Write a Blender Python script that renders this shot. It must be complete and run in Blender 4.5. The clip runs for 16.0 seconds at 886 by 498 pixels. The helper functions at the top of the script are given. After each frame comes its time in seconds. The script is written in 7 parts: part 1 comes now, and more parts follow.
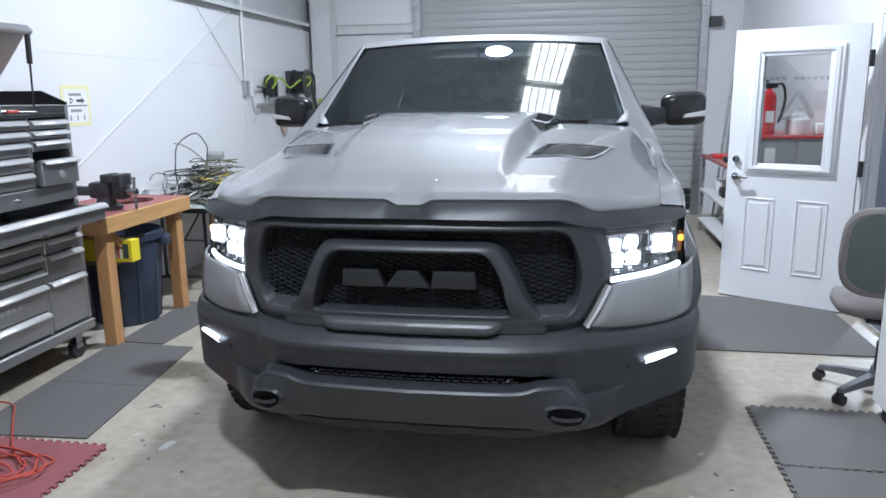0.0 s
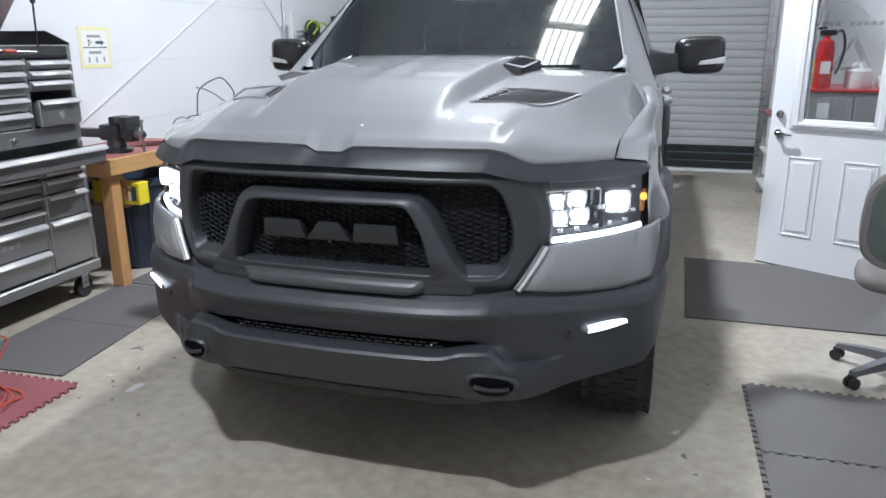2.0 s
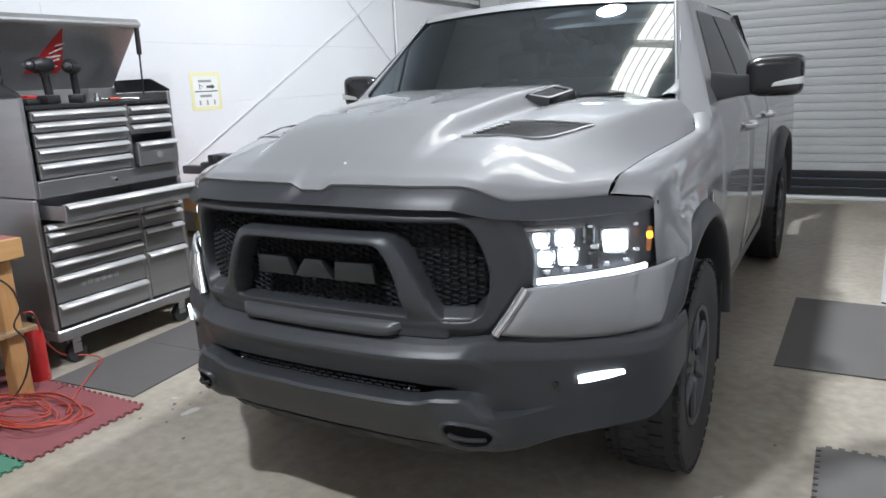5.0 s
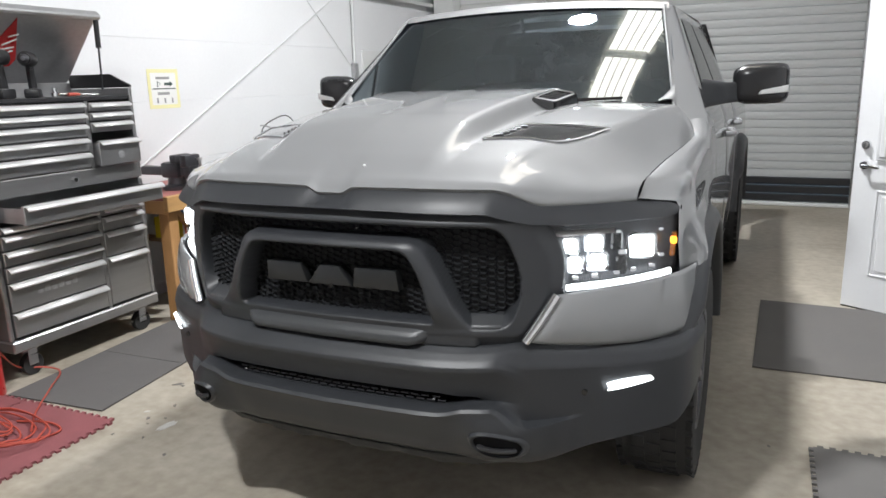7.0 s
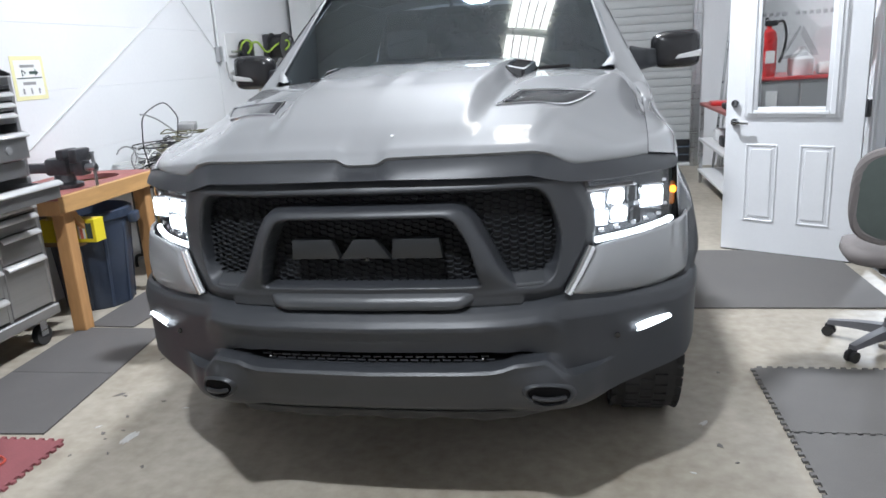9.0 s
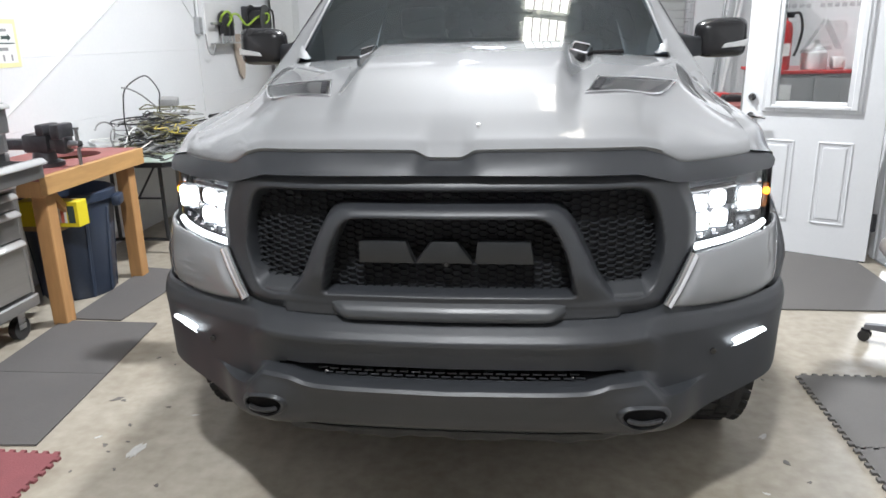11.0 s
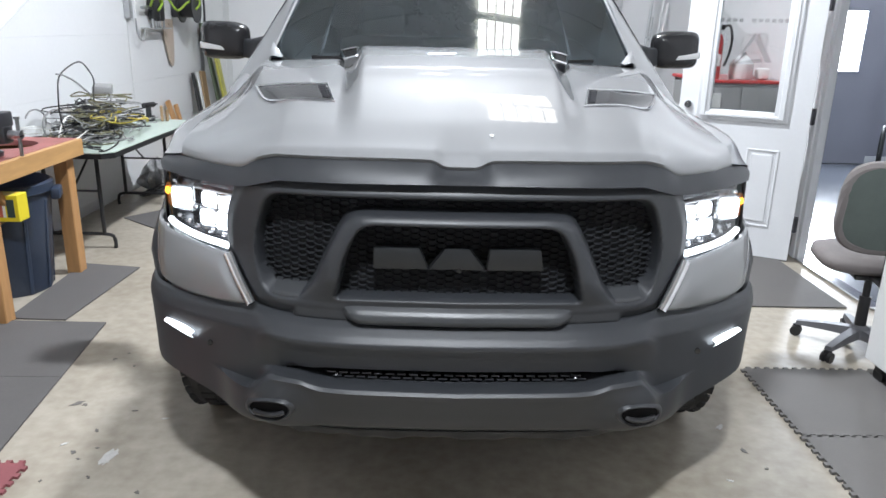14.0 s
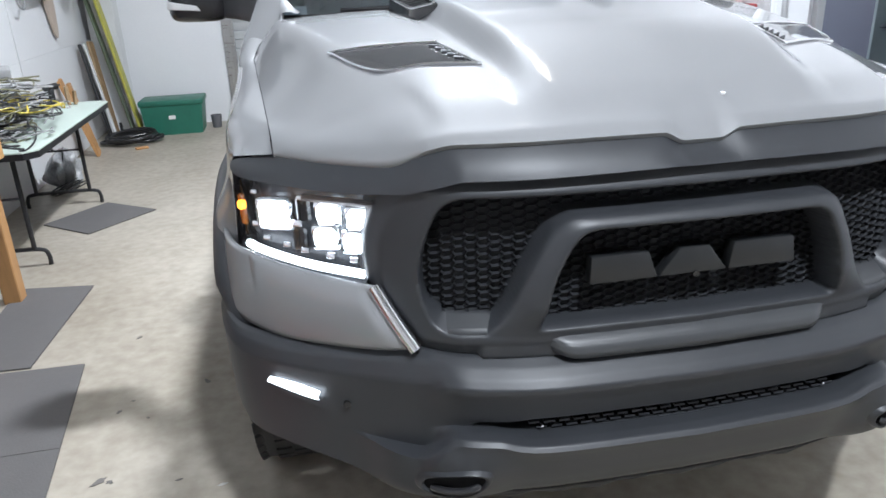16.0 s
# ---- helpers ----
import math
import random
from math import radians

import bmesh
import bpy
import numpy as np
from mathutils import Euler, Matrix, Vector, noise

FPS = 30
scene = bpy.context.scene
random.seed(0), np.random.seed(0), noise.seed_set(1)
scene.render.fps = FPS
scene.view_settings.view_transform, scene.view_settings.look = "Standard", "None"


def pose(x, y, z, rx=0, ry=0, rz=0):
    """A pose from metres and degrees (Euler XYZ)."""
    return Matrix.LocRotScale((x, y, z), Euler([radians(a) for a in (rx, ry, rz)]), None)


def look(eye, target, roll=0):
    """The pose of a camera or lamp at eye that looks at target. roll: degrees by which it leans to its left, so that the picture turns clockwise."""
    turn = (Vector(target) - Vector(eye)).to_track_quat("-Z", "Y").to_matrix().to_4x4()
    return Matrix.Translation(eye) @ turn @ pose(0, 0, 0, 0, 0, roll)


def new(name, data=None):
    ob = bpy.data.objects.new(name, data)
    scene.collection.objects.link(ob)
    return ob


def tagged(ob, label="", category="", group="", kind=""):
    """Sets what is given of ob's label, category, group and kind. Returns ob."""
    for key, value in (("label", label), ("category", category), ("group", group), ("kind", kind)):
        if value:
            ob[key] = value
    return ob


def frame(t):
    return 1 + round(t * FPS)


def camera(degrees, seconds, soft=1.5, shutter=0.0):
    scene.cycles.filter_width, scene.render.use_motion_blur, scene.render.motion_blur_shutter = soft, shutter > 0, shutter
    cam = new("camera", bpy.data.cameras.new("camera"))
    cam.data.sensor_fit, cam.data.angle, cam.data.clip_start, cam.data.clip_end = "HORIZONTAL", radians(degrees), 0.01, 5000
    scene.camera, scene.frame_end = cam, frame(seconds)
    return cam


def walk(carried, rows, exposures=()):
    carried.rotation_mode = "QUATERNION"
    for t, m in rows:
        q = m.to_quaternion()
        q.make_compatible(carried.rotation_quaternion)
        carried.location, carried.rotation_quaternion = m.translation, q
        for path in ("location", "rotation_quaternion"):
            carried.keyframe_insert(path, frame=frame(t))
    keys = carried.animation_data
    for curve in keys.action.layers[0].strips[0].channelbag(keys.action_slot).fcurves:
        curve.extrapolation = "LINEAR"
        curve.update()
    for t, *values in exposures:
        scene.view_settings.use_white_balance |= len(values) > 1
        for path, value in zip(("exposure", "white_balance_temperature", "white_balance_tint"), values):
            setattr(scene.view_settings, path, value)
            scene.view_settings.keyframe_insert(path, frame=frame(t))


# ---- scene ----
from mathutils.bvhtree import BVHTree

cam = camera(62.8, 16.0, soft=1.6)
PATH = [
    (0, (0.536, -2.351, 1.6), (0.197, -0.425, 1.181), -0.7),
    (0.5, (0.58, -2.309, 1.592), (0.249, -0.384, 1.164), -2.5),
    (1, (0.759, -2.262, 1.584), (0.337, -0.359, 1.136), -2.7),
    (1.5, (0.912, -2.207, 1.578), (0.403, -0.324, 1.136), -1.7),
    (2, (1.001, -2.058, 1.553), (0.448, -0.213, 1.012), -0.2),
    (2.5, (1.092, -1.894, 1.559), (0.422, -0.082, 1.039), -0.1),
    (3, (1.215, -1.817, 1.566), (0.419, -0.045, 1.091), -1.2),
    (3.5, (1.364, -1.788, 1.574), (0.428, -0.084, 1.105), -1.6),
    (4, (1.45, -1.766, 1.561), (0.503, -0.062, 1.117), -2.7),
    (4.5, (1.486, -1.756, 1.553), (0.524, -0.063, 1.097), -2.7),
    (7, (1.201, -1.823, 1.554), (0.406, -0.044, 1.101), -1.5),
    (7.5, (1.016, -1.895, 1.53), (0.43, -0.059, 0.992), -0.3),
    (8, (0.886, -2.067, 1.53), (0.39, -0.19, 1.049), -2.1),
    (10.5, (0.264, -1.932, 1.538), (0.047, -0.031, 0.957), -1.4),
    (11, (0.204, -1.844, 1.537), (-0.014, 0.062, 0.973), -1.2),
    (11.5, (0.162, -1.755, 1.539), (-0.028, 0.155, 0.978), -0.1),
    (12, (0.164, -1.721, 1.532), (-0.026, 0.176, 0.928), -0.6),
    (12.1, (0.158, -1.695, 1.533), (-0.031, 0.198, 0.917), -0.4),
    (12.5, (-0.075, -1.88, 1.603), (-0.07, 0.023, 0.986), -0.1),
    (13, (-0.065, -1.921, 1.605), (-0.09, -0.019, 0.988), -1.6),
    (13.5, (-0.071, -1.919, 1.603), (-0.033, -0.008, 1.014), 0.1),
    (14, (-0.073, -1.899, 1.595), (-0.046, 0.013, 1.007), 1.3),
    (14.5, (-0.209, -1.803, 1.583), (-0.075, 0.086, 0.94), 3.0),
    (15, (-0.462, -1.665, 1.583), (-0.227, 0.211, 0.932), 1.2),
    (15.5, (-0.621, -1.514, 1.574), (-0.345, 0.347, 0.895), 0.5),
    (16, (-0.785, -1.291, 1.573), (-0.449, 0.545, 0.853), -2.4),
]
EXPOSURES = [(0, -0.20, 5750, 10), (0.5, -0.20, 5800, 10), (1, -0.10, 6650, 10), (1.5, -0.14, 6400, 10), (2, -0.18, 6000, 10), (2.5, -0.18, 6000, 10), (3, -0.10, 6650, 10), (3.5, -0.16, 6350, 10), (4.5, -0.22, 6150, 10), (7, -0.12, 6600, 10), (7.5, -0.16, 6000, 10), (8, -0.14, 5850, 10), (10.5, 0.08, 6650, 10), (11, 0.08, 6450, 10), (11.5, 0.06, 6250, 10), (12, 0.04, 6200, 10), (12.5, 0.00, 6350, 10), (13, 0.08, 6350, 10), (14, 0.08, 6200, 10), (14.5, 0.16, 6300, 10), (15, 0.19, 6250, 10), (16, 0.19, 6050, 10)]
walk(cam, [(t, look(eye, target, roll)) for t, eye, target, roll in PATH], EXPOSURES)



# ---- mesh tools ----
def crv(pts):
    """A smooth curve through a few (t, value) pairs."""
    xs = [p[0] for p in pts]
    ys = [p[1] for p in pts]
    n = len(xs)
    sl = [(ys[i + 1] - ys[i]) / (xs[i + 1] - xs[i]) for i in range(n - 1)]
    tg = [sl[0]] + [0.0 if sl[i - 1] * sl[i] <= 0 else 2 * sl[i - 1] * sl[i] / (sl[i - 1] + sl[i]) for i in range(1, n - 1)] + [sl[-1]]

    def f(x):
        if x <= xs[0]:
            return ys[0] + tg[0] * (x - xs[0])
        if x >= xs[-1]:
            return ys[-1] + tg[-1] * (x - xs[-1])
        i = max(k for k in range(n - 1) if xs[k] <= x)
        h = xs[i + 1] - xs[i]
        u = (x - xs[i]) / h
        return ((1 + 2 * u) * (1 - u) ** 2 * ys[i] + u * (1 - u) ** 2 * h * tg[i] + u * u * (3 - 2 * u) * ys[i + 1] + u * u * (u - 1) * h * tg[i + 1])
    return f


def lin(pts):
    xs = [p[0] for p in pts]
    ys = [p[1] for p in pts]
    return lambda x: float(np.interp(x, xs, ys))


def sstep(a, b, x):
    u = min(1.0, max(0.0, (x - a) / (b - a)))
    return u * u * (3 - 2 * u)


def box(bm, x0, x1, y0, y1, z0, z1, bev=0.0, m=None, seg=1):
    """A box, its edges rounded by bev."""
    r = bmesh.ops.create_cube(bm, size=1.0)
    vs = r["verts"]
    mm = Matrix.Translation(((x0 + x1) / 2, (y0 + y1) / 2, (z0 + z1) / 2)) @ Matrix.Diagonal((abs(x1 - x0), abs(y1 - y0), abs(z1 - z0), 1))
    bmesh.ops.transform(bm, matrix=mm, verts=vs)
    if bev > 0:
        es = list({e for v in vs for e in v.link_edges})
        r2 = bmesh.ops.bevel(bm, geom=es, offset=bev, segments=seg, affect="EDGES", profile=0.5)
        vs = list({v for f in r2["faces"] for v in f.verts} | {v for v in vs if v.is_valid})
    if m is not None:
        bmesh.ops.transform(bm, matrix=m, verts=vs)
    return bm


def rod(bm, a, b, r, r2=None, n=12, caps=True):
    """A straight round bar from a to b."""
    a, b = Vector(a), Vector(b)
    d = b - a
    m = Matrix.Translation((a + b) / 2) @ d.to_track_quat("Z", "Y").to_matrix().to_4x4()
    bmesh.ops.create_cone(bm, cap_ends=caps, segments=n, radius1=r, radius2=r if r2 is None else r2, depth=d.length, matrix=m)
    return bm


def tube(bm, pts, r, n=8, closed=False):
    """A round pipe along a run of points."""
    pts = [Vector(p) for p in pts]
    k = len(pts)
    rings = []
    up = Vector((0.13, 0.07, 1)).normalized()
    for i, p in enumerate(pts):
        a = pts[(i - 1) % k] if closed or i else p
        b = pts[(i + 1) % k] if closed or i < k - 1 else p
        d = (b - a).normalized()
        s = d.cross(up)
        if s.length < 1e-3:
            s = d.cross(Vector((1, 0, 0)))
        s.normalize()
        q = s.cross(d)
        rings.append([bm.verts.new(p + r * (math.cos(2 * math.pi * j / n) * s + math.sin(2 * math.pi * j / n) * q)) for j in range(n)])
    for i in range(k if closed else k - 1):
        A, B2 = rings[i], rings[(i + 1) % k]
        for j in range(n):
            bm.faces.new((A[j], A[(j + 1) % n], B2[(j + 1) % n], B2[j]))
    if not closed:
        bm.faces.new(rings[0][::-1])
        bm.faces.new(rings[-1])
    return bm


def smooth_pts(pts, k=6, closed=False):
    """Catmull-Rom points through a few."""
    P = [Vector(p) for p in pts]
    n = len(P)
    out = []
    for i in range(n if closed else n - 1):
        a, b, c, d = (P[(i - 1) % n], P[i], P[(i + 1) % n], P[(i + 2) % n]) if closed else (P[max(i - 1, 0)], P[i], P[i + 1], P[min(i + 2, n - 1)])
        for j in range(k):
            u = j / k
            out.append(0.5 * ((2 * b) + (c - a) * u + (2 * a - 5 * b + 4 * c - d) * u * u + (3 * b - a - 3 * c + d) * u ** 3))
    if not closed:
        out.append(P[-1])
    return out


def sheet(bm, f, nu, nv, u0=0.0, u1=1.0, v0=0.0, v1=1.0):
    """A surface f(u, v) as a grid."""
    g = [[bm.verts.new(f(u0 + (u1 - u0) * i / nu, v0 + (v1 - v0) * j / nv)) for j in range(nv + 1)] for i in range(nu + 1)]
    for i in range(nu):
        for j in range(nv):
            bm.faces.new((g[i][j], g[i + 1][j], g[i + 1][j + 1], g[i][j + 1]))
    return g


def relax(bm, times, where=lambda c: True):
    """Even out the inner part of a sheet, leaving its rim where it is."""
    vs = [v for v in bm.verts if not v.is_boundary and where(v.co)]
    for _ in range(times):
        bmesh.ops.smooth_vert(bm, verts=vs, factor=0.5, use_axis_x=True, use_axis_y=True, use_axis_z=True)


def slab(bm, outline, z0, z1, m=None):
    """A flat plate with that outline."""
    a = [bm.verts.new((x, y, z0)) for x, y in outline]
    b = [bm.verts.new((x, y, z1)) for x, y in outline]
    n = len(a)
    bm.faces.new(b)
    bm.faces.new(a[::-1])
    for i in range(n):
        bm.faces.new((a[i], a[(i + 1) % n], b[(i + 1) % n], b[i]))
    if m is not None:
        bmesh.ops.transform(bm, matrix=m, verts=a + b)
    return bm


def lathe(bm, prof, n=24, m=None):
    """A turned body: (radius, height) pairs round z."""
    rings = [[bm.verts.new((r * math.cos(2 * math.pi * j / n), r * math.sin(2 * math.pi * j / n), z)) for j in range(n)] for r, z in prof]
    for A, B2 in zip(rings, rings[1:]):
        for j in range(n):
            bm.faces.new((A[j], A[(j + 1) % n], B2[(j + 1) % n], B2[j]))
    for ring in (rings[0][::-1], rings[-1]):
        bm.faces.new(ring)
    if m is not None:
        bmesh.ops.transform(bm, matrix=m, verts=[v for r in rings for v in r])
    return bm


def part(name, bm, material, parent=None, label="", angle=35, thick=0.0):
    """Links a bmesh as one mesh object under a thing or a part."""
    bmesh.ops.recalc_face_normals(bm, faces=bm.faces)
    me = bpy.data.meshes.new(name)
    bm.to_mesh(me)
    bm.free()
    me.materials.append(material)
    if angle:
        me.polygons.foreach_set("use_smooth", [True] * len(me.polygons))
        me.set_sharp_from_angle(angle=radians(angle))
    ob = new(name, me)
    if parent is not None:
        ob.parent = parent
    if label:
        ob["label"] = label
    if thick:
        md = ob.modifiers.new("thickness", "SOLIDIFY")
        md.thickness, md.offset = thick, -1
    return ob


def thing(name, label, category, group="", kind="", m=None):
    ob = new(name)
    ob.empty_display_size = 0.1
    tagged(ob, label, category, group, kind)
    if m is not None:
        ob.matrix_basis = m
    return ob


def piece(name, me, parent, m):
    """One more object on a shared mesh."""
    ob = new(name, me)
    ob.parent = parent
    ob.matrix_basis = m
    return ob


# ---- materials ----
def surface(name, base, rough=0.5, metal=0.0, vary=0.15, scale=6.0, fine=90.0, bump=0.15, coat=0.0, rvary=0.12, spec=0.5, second=None, stretch=(1, 1, 1)):
    """A surface with colour changes at two sizes, uneven gloss and fine relief."""
    mt = bpy.data.materials.new(name)
    mt.use_nodes = True
    nt = mt.node_tree
    nd, lk = nt.nodes, nt.links
    bs = nd["Principled BSDF"]
    tc = nd.new("ShaderNodeTexCoord")
    mp = nd.new("ShaderNodeMapping")
    mp.inputs["Scale"].default_value = stretch
    lk.new(tc.outputs["Object"], mp.inputs["Vector"])
    n1 = nd.new("ShaderNodeTexNoise")
    n1.inputs["Scale"].default_value, n1.inputs["Detail"].default_value, n1.inputs["Roughness"].default_value = scale, 5, 0.6
    n2 = nd.new("ShaderNodeTexNoise")
    n2.inputs["Scale"].default_value, n2.inputs["Detail"].default_value = fine, 3
    for n in (n1, n2):
        lk.new(mp.outputs["Vector"], n.inputs["Vector"])
    mx = nd.new("ShaderNodeMix")
    mx.data_type = "RGBA"
    dark = [c * (1 - vary) for c in base] if second is None else list(second)
    lite = [min(1, c * (1 + vary * 0.6)) for c in base]
    mx.inputs[6].default_value, mx.inputs[7].default_value = (*dark, 1), (*lite, 1)
    rp = nd.new("ShaderNodeMapRange")
    rp.inputs[1].default_value, rp.inputs[2].default_value = 0.3, 0.7
    ad = nd.new("ShaderNodeMath")
    ad.operation = "MULTIPLY_ADD"
    ad.inputs[1].default_value = 0.35
    lk.new(n2.outputs["Fac"], ad.inputs[0])
    sc = nd.new("ShaderNodeMath")
    sc.operation = "MULTIPLY"
    sc.inputs[1].default_value = 0.65
    lk.new(n1.outputs["Fac"], sc.inputs[0])
    lk.new(sc.outputs[0], ad.inputs[2])
    lk.new(ad.outputs[0], rp.inputs[0])
    lk.new(rp.outputs[0], mx.inputs[0])
    lk.new(mx.outputs[2], bs.inputs["Base Color"])
    rr = nd.new("ShaderNodeMapRange")
    rr.inputs[3].default_value, rr.inputs[4].default_value = max(0.02, rough - rvary), min(1, rough + rvary)
    lk.new(n1.outputs["Fac"], rr.inputs[0])
    lk.new(rr.outputs[0], bs.inputs["Roughness"])
    bs.inputs["Metallic"].default_value = metal
    bs.inputs["Specular IOR Level"].default_value = spec
    if coat:
        bs.inputs["Coat Weight"].default_value, bs.inputs["Coat Roughness"].default_value = coat, 0.03
    if bump:
        bp = nd.new("ShaderNodeBump")
        bp.inputs["Strength"].default_value, bp.inputs["Distance"].default_value = bump, 0.004
        lk.new(n2.outputs["Fac"], bp.inputs["Height"])
        lk.new(bp.outputs["Normal"], bs.inputs["Normal"])
    return mt


def glow(name, colour, strength):
    mt = bpy.data.materials.new(name)
    mt.use_nodes = True
    bs = mt.node_tree.nodes["Principled BSDF"]
    bs.inputs["Base Color"].default_value = (*colour, 1)
    bs.inputs["Emission Color"].default_value = (*colour, 1)
    bs.inputs["Emission Strength"].default_value = strength
    bs.inputs["Roughness"].default_value = 0.3
    return mt


def pane(name, tint, gloss_rough=0.01, ior=1.5, sheen=(1, 1, 1)):
    """Thin clear or tinted glass: it lets light straight through and reflects more at a slant."""
    mt = bpy.data.materials.new(name)
    mt.use_nodes = True
    nt = mt.node_tree
    nt.nodes.clear()
    out = nt.nodes.new("ShaderNodeOutputMaterial")
    mix = nt.nodes.new("ShaderNodeMixShader")
    tr = nt.nodes.new("ShaderNodeBsdfTransparent")
    tr.inputs[0].default_value = (*tint, 1)
    gl = nt.nodes.new("ShaderNodeBsdfGlossy")
    gl.inputs["Color"].default_value = (*sheen, 1)
    gl.inputs["Roughness"].default_value = gloss_rough
    fr = nt.nodes.new("ShaderNodeFresnel")
    fr.inputs[0].default_value = ior
    nt.links.new(fr.outputs[0], mix.inputs[0])
    nt.links.new(tr.outputs[0], mix.inputs[1])
    nt.links.new(gl.outputs[0], mix.inputs[2])
    nt.links.new(mix.outputs[0], out.inputs[0])
    return mt


M = {}
M["white_wall"] = surface("white_wall_panel", (0.745, 0.75, 0.765), 0.55, vary=0.04, scale=1.3, fine=40, bump=0.06)
M["grey_wall"] = surface("grey_metal_sheet", (0.50, 0.52, 0.53), 0.5, vary=0.08, scale=1.5, fine=60, bump=0.05)
M["steel_paint"] = surface("painted_steel", (0.66, 0.67, 0.67), 0.5, vary=0.1, scale=3, bump=0.08)
M["slat"] = surface("roll_door_paint", (0.44, 0.45, 0.45), 0.42, vary=0.1, scale=2.0, fine=50, bump=0.06, stretch=(0.4, 1, 3))
M["ceiling"] = surface("ceiling_sheet", (0.76, 0.76, 0.74), 0.6, vary=0.08, scale=1.0)
M["concrete"] = surface("concrete_floor", (0.42, 0.385, 0.325), 0.47, vary=0.25, scale=0.9, fine=16, bump=0.12, rvary=0.14, second=(0.23, 0.196, 0.148))
M["stain"] = surface("dark_stain", (0.16, 0.15, 0.14), 0.6, vary=0.3, scale=30)
M["paintchip"] = surface("pale_spill", (0.62, 0.62, 0.60), 0.5, vary=0.2, scale=30)
M["mat"] = surface("grey_foam", (0.116, 0.110, 0.108), 0.8, vary=0.16, scale=4, fine=160, bump=0.35)
M["mat_r"] = surface("grey_foam_tile", (0.120, 0.114, 0.109), 0.8, vary=0.14, scale=4, fine=170, bump=0.35)
M["red_mat"] = surface("red_foam", (0.245, 0.078, 0.086), 0.8, vary=0.2, scale=5, fine=150, bump=0.35)
M["green_mat"] = surface("green_foam", (0.07, 0.20, 0.13), 0.8, vary=0.2, scale=5, fine=150, bump=0.35)
M["door_white"] = surface("white_door_paint", (0.80, 0.81, 0.83), 0.36, vary=0.03, scale=3, fine=60, bump=0.04)
M["steel"] = surface("brushed_steel", (0.56, 0.57, 0.58), 0.3, metal=1.0, vary=0.1, scale=4, fine=160, bump=0.05, stretch=(1, 1, 12))
M["chrome"] = surface("bright_chrome", (0.80, 0.80, 0.81), 0.1, metal=1.0, vary=0.05, bump=0.0, rvary=0.05)
M["dark_steel"] = surface("dark_steel", (0.10, 0.10, 0.11), 0.4, metal=0.7, vary=0.25, scale=12, bump=0.15)
M["black_plastic"] = surface("black_plastic", (0.020, 0.020, 0.022), 0.42, vary=0.2, scale=20, bump=0.1)
M["rubber"] = surface("black_rubber", (0.022, 0.022, 0.023), 0.75, vary=0.25, scale=20, fine=120, bump=0.25)
M["wood"] = surface("yellow_pine", (0.50, 0.27, 0.11), 0.55, vary=0.3, scale=3, fine=40, bump=0.12, stretch=(1, 1, 0.15))
M["wood_y"] = surface("pine_rail", (0.52, 0.30, 0.12), 0.55, vary=0.3, scale=3, fine=40, bump=0.12, stretch=(1, 0.15, 1))
M["wood_old"] = surface("old_board", (0.33, 0.22, 0.12), 0.65, vary=0.35, scale=4, fine=50, bump=0.2, stretch=(1, 1, 0.2))
M["red_top"] = surface("red_bench_top", (0.36, 0.13, 0.12), 0.6, vary=0.35, scale=5, bump=0.15)
M["pale_yellow"] = surface("pale_yellow_print", (0.80, 0.76, 0.42), 0.6, vary=0.05, bump=0.0)
M["yellow"] = surface("yellow_print", (0.80, 0.66, 0.03), 0.45, vary=0.08, bump=0.03)
M["paper"] = surface("white_paper", (0.80, 0.80, 0.78), 0.7, vary=0.04, bump=0.02)
M["ink"] = surface("dark_print", (0.05, 0.08, 0.07), 0.7, vary=0.1, bump=0.0)
M["red_ink"] = surface("red_print", (0.62, 0.16, 0.10), 0.7, vary=0.1, bump=0.0)
M["blue_bin"] = surface("dark_blue_plastic", (0.035, 0.050, 0.085), 0.45, vary=0.2, scale=6, bump=0.12)
M["green_bin"] = surface("green_plastic", (0.022, 0.14, 0.095), 0.42, vary=0.2, scale=6, bump=0.1)
M["red_paint"] = surface("red_paint", (0.55, 0.03, 0.03), 0.3, vary=0.12, scale=10, bump=0.03, coat=0.3)
M["orange_cord"] = surface("orange_red_cord", (0.46, 0.075, 0.05), 0.5, vary=0.12, bump=0.05)
M["lime"] = surface("lime_hose", (0.34, 0.50, 0.06), 0.45, vary=0.1, bump=0.05)
M["table_top"] = surface("pale_green_laminate", (0.52, 0.60, 0.54), 0.4, vary=0.1, scale=4, bump=0.04)
M["chair_cloth"] = surface("grey_green_fabric", (0.105, 0.125, 0.115), 0.9, vary=0.15, scale=10, fine=300, bump=0.5)
M["chair_seat"] = surface("grey_fabric", (0.20, 0.18, 0.175), 0.9, vary=0.15, scale=10, fine=300, bump=0.5)
M["grey_plastic"] = surface("grey_plastic", (0.13, 0.13, 0.14), 0.5, vary=0.15, bump=0.1)
M["cabinet_white"] = surface("white_enamel", (0.72, 0.72, 0.72), 0.4, vary=0.06, scale=3, bump=0.05)
M["office_wall"] = surface("blue_grey_paint", (0.29, 0.285, 0.325), 0.6, vary=0.06, scale=2)
M["office_floor"] = surface("dark_vinyl", (0.10, 0.11, 0.13), 0.22, vary=0.2, scale=2, bump=0.03)
M["office_door"] = surface("sage_door", (0.42, 0.48, 0.47), 0.45, vary=0.06, scale=3)
M["glass"] = pane("clear_glass", (0.84, 0.85, 0.85), 0.01, 2.0)
